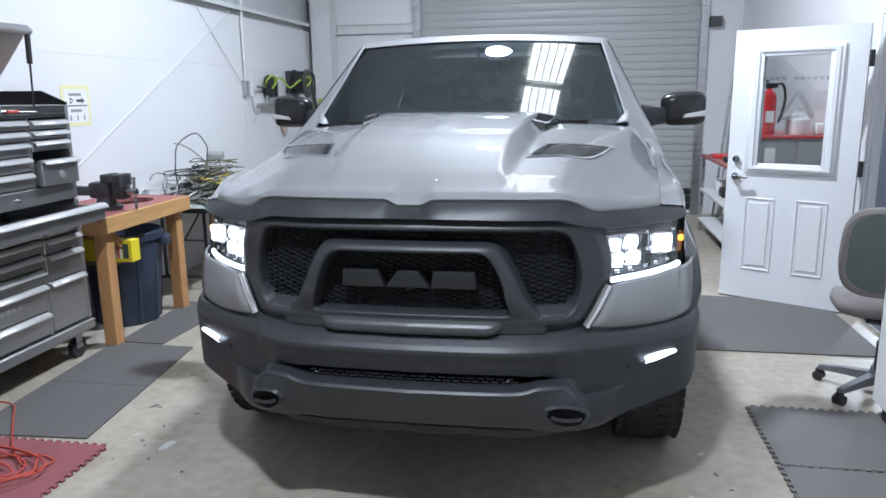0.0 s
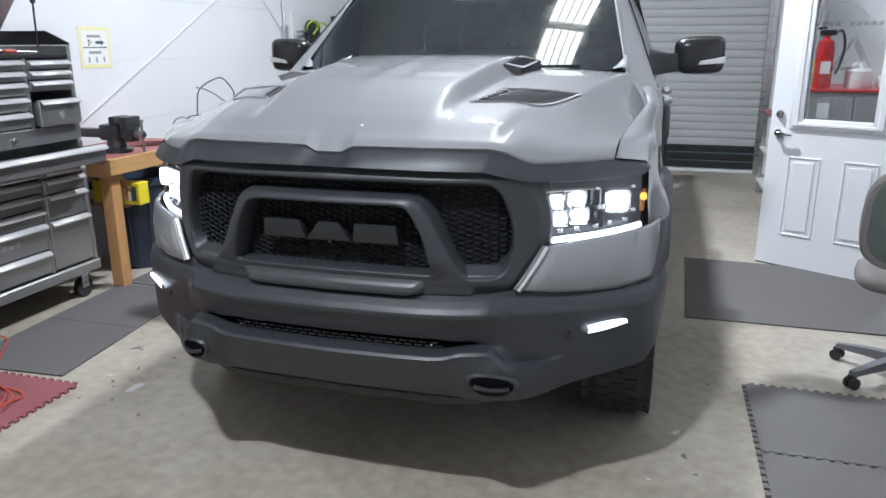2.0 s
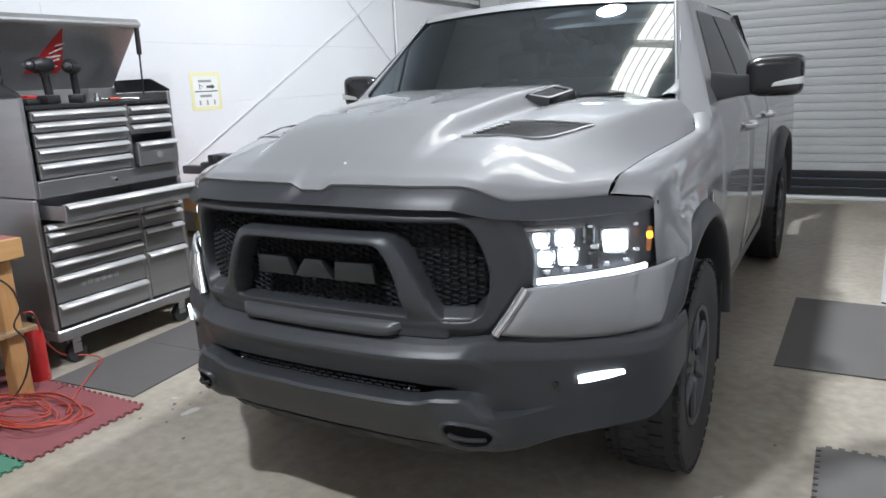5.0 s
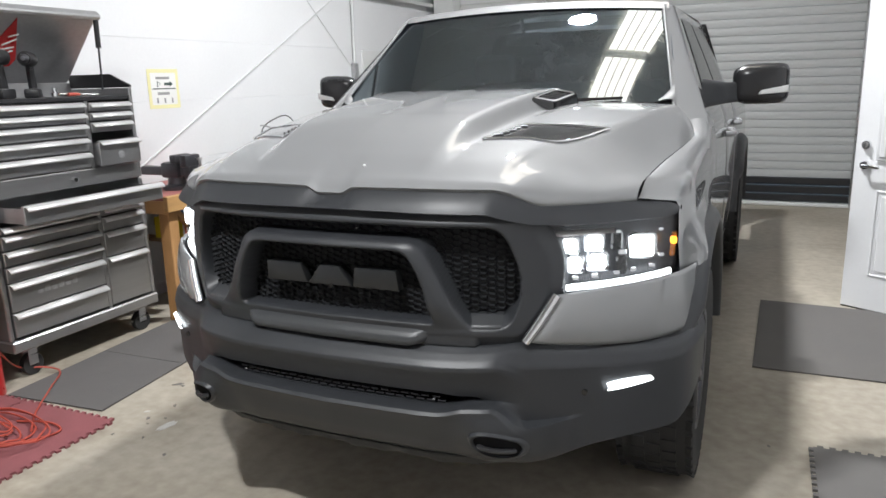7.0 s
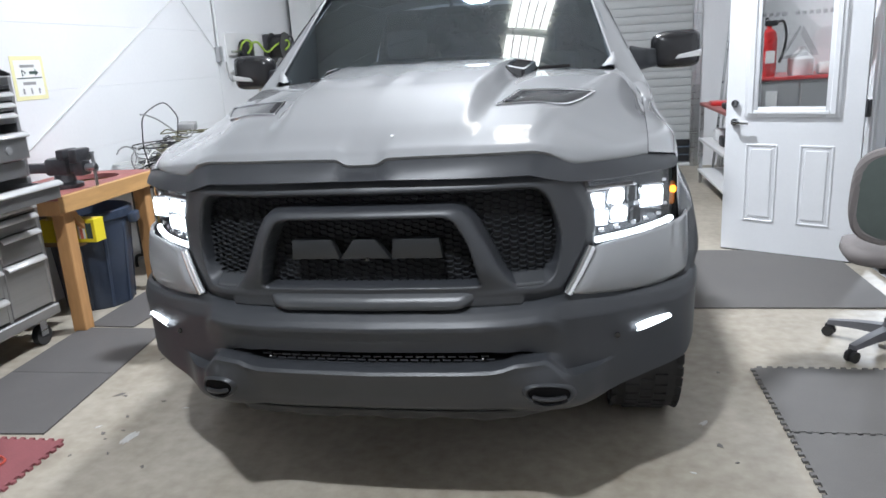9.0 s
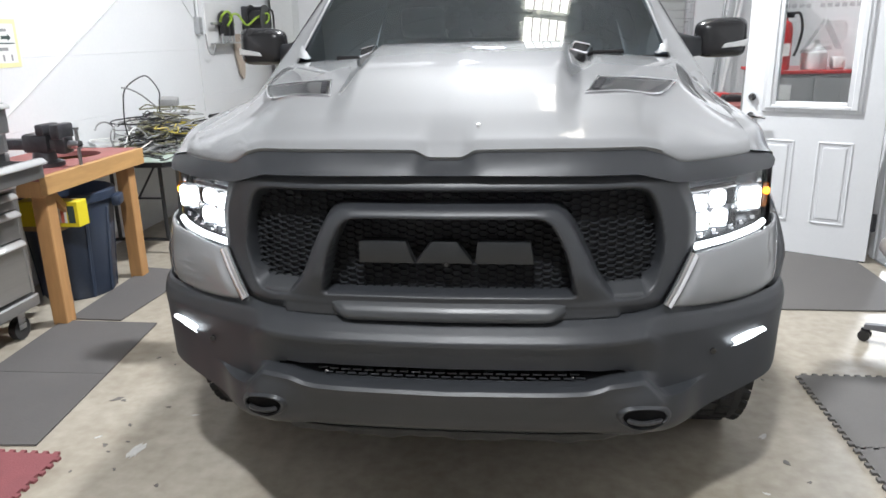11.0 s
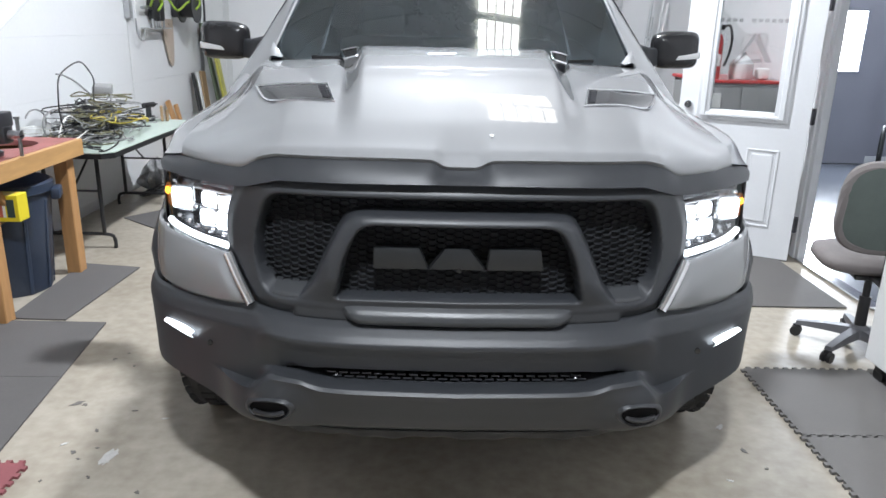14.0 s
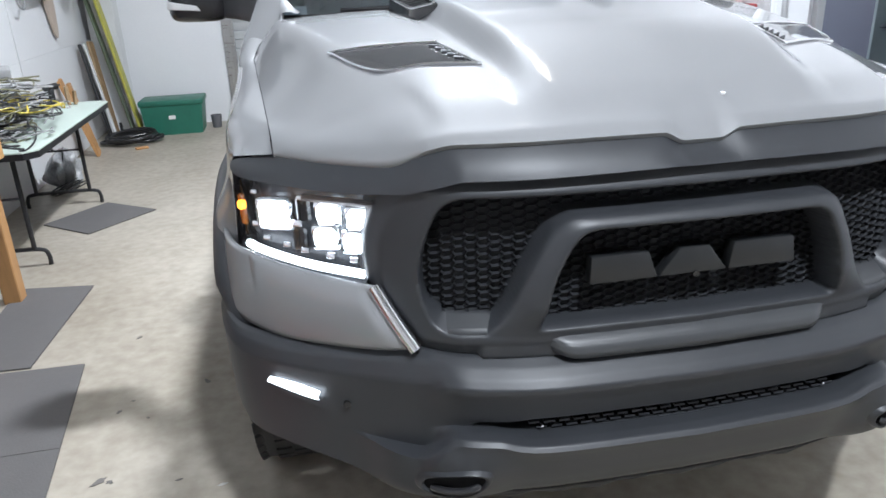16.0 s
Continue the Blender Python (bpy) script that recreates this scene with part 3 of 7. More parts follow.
# grille: one moulded face in relief, with two pockets, a proud arch and a wide middle opening
OPEN = [(-0.535, 1.152, 0.05), (0.535, 1.152, 0.05), (0.580, 1.05, 0.06), (0.594, 0.95, 0.06), (0.560, 0.842, 0.045), (0.400, 0.842, 0.02), (-0.400, 0.842, 0.02), (-0.560, 0.842, 0.045), (-0.594, 0.95, 0.06), (-0.580, 1.05, 0.06)]
EDGE = [(-0.625, 1.182, 0.05), (0.625, 1.182, 0.05), (0.686, 1.05, 0.05), (0.682, 0.93, 0.04), (0.600, 0.800, 0.03), (-0.600, 0.800, 0.03), (-0.682, 0.93, 0.04), (-0.686, 1.05, 0.05)]
ARCH = [(-0.312, 1.116, 0.05), (0.312, 1.116, 0.05), (0.372, 1.01, 0.08), (0.424, 0.888, 0.05), (0.470, 0.842, 0.03), (0.48, 0.78, 0.01), (-0.48, 0.78, 0.01), (-0.470, 0.842, 0.03), (-0.424, 0.888, 0.05), (-0.372, 1.01, 0.08)]
MIDDLE = [(-0.268, 1.077, 0.035), (0.268, 1.077, 0.035), (0.318, 0.99, 0.05), (0.346, 0.858, 0.012), (-0.346, 0.858, 0.012), (-0.318, 0.99, 0.05)]
inner, outer, arch_line, middle = rounded(OPEN), rounded(EDGE), rounded(ARCH), rounded(MIDDLE)


def apart_from(X, Z, poly):
    """Signed distance to a closed outline, negative inside."""
    best = np.full(X.shape, 9.0)
    odd = np.zeros(X.shape, bool)
    for a, b in zip(poly, poly[1:] + poly[:1]):
        dx, dz = b.x - a.x, b.y - a.y
        t = np.clip(((X - a.x) * dx + (Z - a.y) * dz) / max(1e-12, dx * dx + dz * dz), 0, 1)
        best = np.minimum(best, np.hypot(X - a.x - t * dx, Z - a.y - t * dz))
        if dz:
            odd ^= ((a.y > Z) != (b.y > Z)) & (X < dx * (Z - a.y) / dz + a.x)
    return np.where(odd, -best, best)


def ease(a, b, x):
    u = np.clip((x - a) / (b - a), 0, 1)
    return u * u * (3 - 2 * u)


NX, NZ = 250, 92
GX, GZ = np.meshgrid(np.linspace(-0.70, 0.70, NX + 1), np.linspace(0.786, 1.190, NZ + 1), indexing="ij")
d_open, d_edge, d_arch, d_mid = (apart_from(GX, GZ, p) for p in (inner, outer, arch_line, middle))
# pockets: steep walls, but a broad sloping sill below
sill = 1 - ease(0.885, 0.925, GZ)
pocket = 0.080 * np.clip(-d_open / (0.022 + 0.026 * sill), 0, 1) ** (1.0 + 0.5 * (1 - sill))
face = -0.006 + 0.016 * ease(-0.030, 0.004, d_edge) + pocket + 0.10 * ease(0.002, 0.022, d_edge)
# the arch: its face leans out towards the middle opening and sinks into the sill at its feet
across = np.clip(-d_arch / np.maximum(1e-4, -d_arch + np.maximum(d_mid, 0)), 0, 1)
foot = ease(0.825, 0.93, GZ)
proud = (0.010 - 0.044 * (1 - (1 - across) ** 2.2)) * foot + (-0.004) * (1 - foot) + 0.006 * (1 - ease(0.0, 0.006, d_mid))
join = ease(0.0, 0.012, -d_arch)
depth = face + (np.minimum(proud, face) - face) * join
depth = depth + (0.09 - depth) * ease(0.0, 0.007, -d_mid)
for nm, lb, want in (("grille_surround", "matt black moulded grille surround", False), ("grille_arch", "raised matt black arch on the grille", True)):
    bm = bmesh.new()
    vs = {}
    for a in range(NX):
        for b in range(NZ):
            q = ((a, b), (a + 1, b), (a + 1, b + 1), (a, b + 1))
            mine = min(d_arch[p] for p in q) < 0.004
            if mine != want or min(depth[p] for p in q) > 0.074 or min(d_edge[p] for p in q) > 0.024:
                continue
            for p in q:
                if p not in vs:
                    vs[p] = bm.verts.new((GX[p], y_nose(abs(GX[p])) + depth[p], GZ[p]))
            bm.faces.new([vs[p] for p in q])
    part(nm, bm, M["charcoal"], truck, lb, angle=75)


def inside(x, z, poly):
    n, c = len(poly), False
    for i in range(n):
        a, b = poly[i], poly[i - 1]
        if (a.y > z) != (b.y > z) and x < (b.x - a.x) * (z - a.y) / (b.y - a.y) + a.x:
            c = not c
    return c


bm = bmesh.new()
CELL = 0.0165
row = 0
z = 0.850
while z < 1.15:
    x = -0.62 + (CELL * 1.5 if row % 2 else 0)
    while x < 0.62:
        if inside(x, z, inner) or inside(x, z, middle):
            yb = y_nose(abs(x)) + 0.052
            o = [bm.verts.new((x + CELL * 0.98 * math.cos(a), yb, z + CELL * 0.60 * math.sin(a))) for a in [math.pi / 3 * i for i in range(6)]]
            i2 = [bm.verts.new((x + CELL * 0.80 * math.cos(a), yb + 0.003, z + CELL * 0.47 * math.sin(a))) for a in [math.pi / 3 * i for i in range(6)]]
            i3 = [bm.verts.new((x + CELL * 0.76 * math.cos(a), yb + 0.010, z + CELL * 0.44 * math.sin(a))) for a in [math.pi / 3 * i for i in range(6)]]
            for j in range(6):
                bm.faces.new((o[j], o[(j + 1) % 6], i2[(j + 1) % 6], i2[j]))
                bm.faces.new((i2[j], i2[(j + 1) % 6], i3[(j + 1) % 6], i3[j]))
        x += CELL * 3.0
    z += CELL * 0.535
    row += 1
tagged(part("grille_mesh", bm, M["mesh_black"], truck, "black honeycomb grille mesh", angle=20), kind="stuff")
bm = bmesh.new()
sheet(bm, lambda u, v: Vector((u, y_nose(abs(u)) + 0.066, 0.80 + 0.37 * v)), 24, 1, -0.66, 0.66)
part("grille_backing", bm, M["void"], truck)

# sloped ledge closing the arch below
bm = bmesh.new()
sec = [(0.864, 0.085), (0.861, 0.050), (0.853, 0.020), (0.830, -0.020), (0.818, -0.030), (0.804, -0.034), (0.792, -0.030), (0.780, 0.01)]
def ledge_pt(u, v):
    z, y = (np.interp(v * 7, range(8), [q[k] for q in sec]) for k in (0, 1))
    w = 0.362 - 0.010 * (1 - sstep(0.80, 0.85, float(z)))
    end = sstep(0.74, 1.0, abs(u))
    return Vector((u * w, float(y) + y_nose(abs(u) * w) + 0.050 * end ** 2 * sstep(0.2, 0.6, v), float(z) + 0.018 * end * sstep(0.3, 0.8, v)))
sheet(bm, ledge_pt, 60, 21, -1, 1)
part("grille_ledge", bm, M["charcoal_mid"], truck, "sloped grey ledge below the grille", angle=60)
# lighter sheet over each pocket sill: the sill's sheen put into colour
for s in (1, -1):
    bm = bmesh.new()

    def pad_pt(u, v, s=s):
        x = 0.434 + 0.118 * u - 0.018 * (1 - v) * (1 - u)
        z = 0.848 + 0.036 * v
        return Vector((s * x, y_nose(x) - 0.0105 + 0.080 * (z - 0.842) / 0.048, z))
    sheet(bm, pad_pt, 8, 4)
    part("sill_sheen_pad", bm, M["charcoal_mid"], truck, "lighter sheet over the pocket sill, sheen put into its grey", thick=0.004)
# plain raised plates where the maker's name stands
for a0, a1, b0, b1 in ((-0.238, -0.110, -0.240, -0.086), (-0.040, 0.028, -0.086, 0.074), (0.084, 0.226, 0.076, 0.236)):
    bm = bmesh.new()
    slab(bm, [(b0, 0.946), (b1, 0.946), (a1, 1.008), (a0, 1.008)], 0.0, 0.034, Matrix(((1, 0, 0, 0), (0, 0, 1, 0.010), (0, 1, 0, 0), (0, 0, 0, 1))))
    bmesh.ops.bevel(bm, geom=list(bm.edges), offset=0.005, segments=2, affect="EDGES", profile=0.5)
    part("badge_plate", bm, M["badge_black"], truck, "plain dark raised plate")
bm = bmesh.new()
rod(bm, (0, 0.008, 0.945), (0, 0.03, 0.945), 0.007, n=16)
part("front_camera", bm, M["gloss_black"], truck)

# ---- bumper ----
y_bump = crv([(0, -0.062), (0.3, -0.052), (0.5, -0.012), (0.62, 0.058), (0.75, 0.145), (0.85, 0.215), (0.955, 0.305), (1.018, 0.385), (1.052, 0.475), (1.066, 0.585)])
top_z = crv([(0, 0.794), (0.45, 0.796), (0.58, 0.802), (0.70, 0.790), (0.85, 0.772), (1.0, 0.765), (1.066, 0.775)])
bot_z = crv([(0, 0.432), (0.45, 0.428), (0.6, 0.415), (0.7, 0.425), (0.8, 0.448), (0.92, 0.465), (1.0, 0.470), (1.045, 0.52), (1.066, 0.60)])
lip_z = crv([(0, 0.602), (0.37, 0.605), (0.405, 0.610), (0.45, 0.622), (0.52, 0.624), (0.62, 0.606), (1.05, 0.594)])


def bump_pt(u, v):
    x = 1.066 * math.copysign(abs(u) ** 0.85, u)
    ax = abs(x)
    side = sstep(0.53, 0.61, ax)
    tz, bz, lz = top_z(ax), bot_z(ax), lip_z(ax)
    slot = 1 - sstep(0.35, 0.52, ax)
    up = lz + 0.011 + (0.642 - lz - 0.011) * slot
    c = [(tz + 0.002, 0.090), (tz - 0.004, 0.064), (tz - 0.018, 0.040), (tz - 0.036, 0.017), (tz - 0.052, 0.002), (tz - 0.061, 0.002), (0.70, 0.018), (up + 0.012, 0.034), (up, 0.036 + 0.114 * slot), (lz + 0.010, 0.028 + 0.122 * slot), (lz + 0.009, 0.02), (lz + 0.004, -0.008), (lz - 0.005, -0.016), (lz - 0.026, -0.004), (0.5, 0.032), (bz + 0.02, 0.060), (bz, 0.085), (bz - 0.008, 0.16)]
    n = len(c)
    k = [(tz + (bz - tz) * i / (n - 1), 0.012 + 0.012 * math.sin(math.pi * i / (n - 1)) + 0.030 * (i / (n - 1)) ** 2) for i in range(n)]
    k[0], k[1], k[2] = c[0], c[1], c[2]
    k[-1] = (bz - 0.01, 0.16)
    f = v * (n - 1)
    i = min(n - 2, int(f))
    r = f - i
    pz = [(1 - side) * c[j][0] + side * k[j][0] for j in (i, i + 1)]
    py = [(1 - side) * c[j][1] + side * k[j][1] for j in (i, i + 1)]
    dy = py[0] + (py[1] - py[0]) * r
    inw = 1 if ax < 0.6 else max(0.25, 1 - (ax - 0.6) * 1.3)
    z = pz[0] + (pz[1] - pz[0]) * r
    swell = 0.044 * math.exp(-((ax - 0.568) / 0.135) ** 4 - ((z - 0.512) / 0.088) ** 4) if 0.62 < v < 0.985 else 0.0
    return Vector((x * (1 - (1 - inw) * dy * 0.35) + math.copysign(swell * 0.3, x), y_bump(ax) + dy * inw - swell, z))


bm = bmesh.new()
sheet(bm, bump_pt, 190, 68, -1, 1)
bumper = part("front_bumper", bm, M["charcoal"], truck, "matt charcoal front bumper with lower intake", angle=50)
bm = bmesh.new()
sheet(bm, lambda u, v: Vector((u, y_bump(abs(u)) + 0.070 + 0.050 * v, bot_z(abs(u)) + 0.010 - (0.040 + 0.004 * math.sin(23 * u) + 0.003 * math.sin(61 * u)) * (1 - sstep(0.46, 0.60, abs(u))) * v - 0.012 * v)), 120, 4, -0.60, 0.60)
part("air_dam", bm, M["rubber"], bumper, "black rubber air dam below the bumper", thick=0.004)
bumper_tree = BVHTree.FromPolygons([v.co for v in bumper.data.vertices], [p.vertices for p in bumper.data.polygons])
bm = bmesh.new()
for k in range(3):
    for j in range(22):
        x = -0.36 + j * 0.0338 + (0.017 if k % 2 else 0)
        box(bm, x - 0.012, x + 0.012, y_bump(abs(x)) + 0.050, y_bump(abs(x)) + 0.062, 0.608 + k * 0.0115, 0.613 + k * 0.0115)
part("intake_mesh", bm, M["charcoal"], bumper, angle=0)
for s in (1, -1):
    bm = bmesh.new()
    lathe(bm, [(0.004, 0), (0.004, 0.010), (0.002, 0.012)], 12, pose(s * 0.345, y_bump(0.345) + 0.05, 0.628, 90))
    part("parking_sensor", bm, M["chrome"], bumper)
    bm = bmesh.new()
    rod(bm, (s * 0.757, y_bump(0.757) + 0.05, 0.642), (s * 0.758, y_bump(0.757) + 0.016, 0.642), 0.009)
    part("parking_sensor", bm, M["gloss_black"], bumper)
    # tow hook on a black oval painted as a shaded opening; rim follows the bumper
    def hook_pt(a, r, out, s=s):
        x, z = s * 0.545 + 0.070 * r * math.cos(a), 0.515 + 0.040 * r * math.sin(a) - s * 0.24 * 0.070 * r * math.cos(a)
        hit = bumper_tree.ray_cast(Vector((x, -2.0, z)), Vector((0, 1, 0)))[0]
        return Vector((x, hit.y - out, z))
    bm = bmesh.new()
    rim = [(1.20, -0.002), (1.12, 0.006), (1.04, 0.011), (0.97, 0.010), (0.92, 0.005), (0.90, 0.0005)]
    sheet(bm, lambda u, v: hook_pt(6.28319 * u, *rim[int(round(v * 5))]), 40, 5)
    rc = part("hook_bezel", bm, M["charcoal"], bumper, angle=60)
    bm = bmesh.new()
    sheet(bm, lambda u, v: hook_pt(6.28319 * u, 0.93 - 0.92 * v, 0.0015), 40, 5)
    part("hook_opening_shade", bm, M["void_black"], rc, "near-black patch painted as the shaded hook opening")
    bm = bmesh.new()
    tube(bm, [hook_pt(0.0, 0.66 * math.cos(q), 0.001 + 0.009 * math.sin(q)) + Vector((0, 0, -0.008)) for q in np.linspace(0.0, math.pi, 14)], 0.008, 8)
    part("tow_hook", bm, M["black_plastic"], rc, "dark tow hook")
    # fog lamp: a slim lit bar in a dark pocket
    bm = bmesh.new()
    f0, f1 = Vector((s * 0.800, y_bump(0.80) + 0.012, 0.652)), Vector((s * 0.948, y_bump(0.948) + 0.010, 0.666))
    ax_ = (f1 - f0)
    ang = math.degrees(math.atan2(ax_.y, ax_.x * s)) * s
    mm = Matrix.Translation((f0 + f1) / 2) @ pose(0, 0, 0, 0, 0, ang) @ pose(0, 0, 0, 0, -s * 4, 0)
    box(bm, -0.086, 0.086, 0.006, 0.03, -0.022, 0.022, 0.008, mm, 2)
    fg = part("fog_lamp", bm, M["charcoal"], bumper)
    bm = bmesh.new()
    g = sheet(bm, lambda u, v: mm @ Vector((-0.074 + 0.148 * u, -0.002 - 0.010 * math.sin(math.pi * v), (0.017 - 0.006 * (u if s > 0 else 1 - u)) * (2 * v - 1) * math.sin(math.pi * (0.12 + 0.76 * u)) ** 0.35)), 18, 6)
    part("fog_led", bm, M["lamp_white"], fg, "lit white fog lamp")

# silver corner caps of the bumper
y_cap = crv([(0.58, 0.082), (0.65, 0.115), (0.75, 0.185), (0.85, 0.268), (0.95, 0.370), (1.004, 0.460), (1.036, 0.58), (1.040, 0.64)])
for s in (1, -1):
    def cap_pt(u, v, s=s):
        x0 = 0.600 + 0.076 * v
        x = x0 + (1.038 - x0) * u
        zb = crv([(0.60, 0.808), (0.75, 0.786), (0.9, 0.772), (1.034, 0.776)])(x)
        zt = crv([(0.60, 0.932), (0.75, 0.948), (0.95, 0.960), (1.034, 0.962)])(x)
        bulge = -0.022 * math.sin(math.pi * v) ** 0.7 * sstep(0.0, 0.14, u) - 0.006
        return Vector((s * (x - 0.010 * (x > 0.95) * v), y_cap(x) + bulge + 0.02 * v, zb + (zt - zb) * v))
    bm = bmesh.new()
    sheet(bm, cap_pt, 40, 14)
    cp = part("bumper_cap", bm, M["silver"], truck, "silver painted bumper corner", angle=60, thick=0.012)
    # chrome tube added for the bright reflection along the cap's silver bevel
    bm = bmesh.new()
    tube(bm, [cap_pt(0.012, v) + Vector((-s * 0.004, -0.002, 0)) for v in np.linspace(0.0, 1.0, 12)], 0.016, 8)
    part("cap_edge_glint", bm, M["chrome"], cp, "chrome tube standing in for the bevel's bright reflection", angle=60)

# ---- headlamps ----
for s in (1, -1):
    def lens_pt(u, v, dy=0.0, s=s):
        xi = 0.690 - 0.060 * v
        x = xi + (0.974 - xi) * u
        zb = 0.926 + 0.012 * u
        zt = 1.146 - 0.006 * u + 0.016 * u ** 6
        return Vector((s * x, y_nose(x) + 0.010 + dy + 0.012 * v, zb + (zt - zb) * v))
    hl = part("headlamp", (lambda b: (sheet(b, lambda u, v: lens_pt(u, v, 0.07 if 0.02 < u < 0.985 and 0.03 < v < 0.97 else 0.004), 36, 16), b)[1])(bmesh.new()), M["lamp_inside"], truck, "lit headlamp in a dark housing")
    bm = bmesh.new()
    sheet(bm, lambda u, v: lens_pt(u, v), 24, 8)
    ln = part("lens", bm, M["lens"], hl, "clear headlamp lens", angle=60)
    ln.visible_shadow = False
    # daylight bar along the bottom, turning up at the outer end
    bm = bmesh.new()
    tube(bm, [lens_pt(u, 0.10, 0.010) for u in np.linspace(0.03, 0.92, 24)], 0.0105, 8)
    part("daylight_bar", bm, M["lamp_drl"], hl, "lit white daylight bar")
    bm = bmesh.new()
    tube(bm, [lens_pt(u, 0.84, 0.012) for u in np.linspace(0.04, 0.50, 14)], 0.009, 8)
    part("turn_signal", bm, M["amber"], hl, "grey unlit turn signal bar")
    bm = bmesh.new()
    box(bm, -0.008, 0.008, -0.008, 0.008, -0.040, 0.040, 0.005, Matrix.Translation(lens_pt(0.945, 0.48, 0.016)) @ pose(0, 0, 0, 0, s * 6, s * 60))
    part("side_reflector", bm, M["amber_lens"], hl, "amber side reflector")
    bm = bmesh.new()
    box(bm, -0.009, 0.009, -0.012, 0.008, -0.012, 0.012, 0.005, Matrix.Translation(lens_pt(0.945, 0.54, 0.012)) @ pose(0, 0, 0, 0, 0, s * 60))
    part("side_marker", bm, M["amber_on"], hl, "lit amber side marker")
    aim = [(0.130, 0.40, 0.0255), (0.135, 0.66, 0.0250), (0.33, 0.41, 0.0275), (0.335, 0.68, 0.0265), (0.70, 0.56, 0.036)]
    for u, v, r in aim:
        c = lens_pt(u, v, 0.020)
        bm = bmesh.new()
        box(bm, -r, r, -0.012, 0.04, -r * 0.92, r * 0.92, r * (0.62 if r < 0.03 else 0.3), Matrix.Translation(c) @ pose(0, 0, 0, 0, 0, s * 18), 4)
        part("projector", bm, M["lamp_white"], hl, "lit white projector lens")
        bm = bmesh.new()
        box(bm, -r * 1.25, r * 1.25, 0.0, 0.02, -r * 1.15, r * 1.15, r * 0.4, Matrix.Translation(c) @ pose(0, 0, 0, 0, 0, s * 18), 2)
        part("reflector", bm, M["chrome"], hl)
    # chrome bits added for the sparkle of reflections round the projectors
    for u, v, r in ((0.10, 0.20, 0.007), (0.27, 0.205, 0.008), (0.46, 0.21, 0.007), (0.52, 0.80, 0.006), (0.53, 0.50, 0.009), (0.84, 0.36, 0.007), (0.84, 0.74, 0.006), (0.60, 0.22, 0.007), (0.76, 0.23, 0.007)):
        bm = bmesh.new()
        box(bm, -r * 1.5, r * 1.5, -0.006, 0.006, -r, r, r * 0.45, Matrix.Translation(lens_pt(u, v, 0.034)) @ pose(0, 0, 0, -18, 0, s * 30), 2)
        part("chrome_facet", bm, M["chrome"], hl, "small chrome facet added for sparkle")
    for u, v in ((0.50, 0.30), (0.49, 0.66)):
        bm = bmesh.new()
        box(bm, -0.018, 0.018, -0.008, 0.008, -0.03, 0.03, 0.006, Matrix.Translation(lens_pt(u, v, 0.05)) @ pose(0, 0, 0, 0, 0, s * 25))
        part("lamp_trim", bm, M["gloss_black"], hl)

# ---- fenders, doors, cab and bed ----
AY, AZ, AR = 1.03, 0.42, 0.592
RY = 4.63


def arch_r(a):
    """The wheel opening's radius: a little squared out towards the front corner."""
    d = math.degrees(a)
    return AR * (1.0 + 0.07 * sstep(92, 136, d))


ARCH_YZ = sorted((-(arch_r(a) + 0.02) * -math.cos(a), AZ + (arch_r(a) + 0.02) * math.sin(a)) for a in np.radians(np.linspace(12, 160, 60)))


def arch_low(y, cy):
    """Height of the body's lower edge over a wheel centred at cy, or nothing beside it."""
    d = y - cy
    if not ARCH_YZ[0][0] < d < ARCH_YZ[-1][0]:
        return 0.0
    return float(np.interp(d, [p[0] for p in ARCH_YZ], [p[1] for p in ARCH_YZ]))


def side_x(z):
    return crv([(0.42, 0.955), (0.55, 0.985), (0.80, 1.002), (1.05, 1.004), (1.22, 0.994), (1.33, 0.972), (1.40, 0.945)])(z)


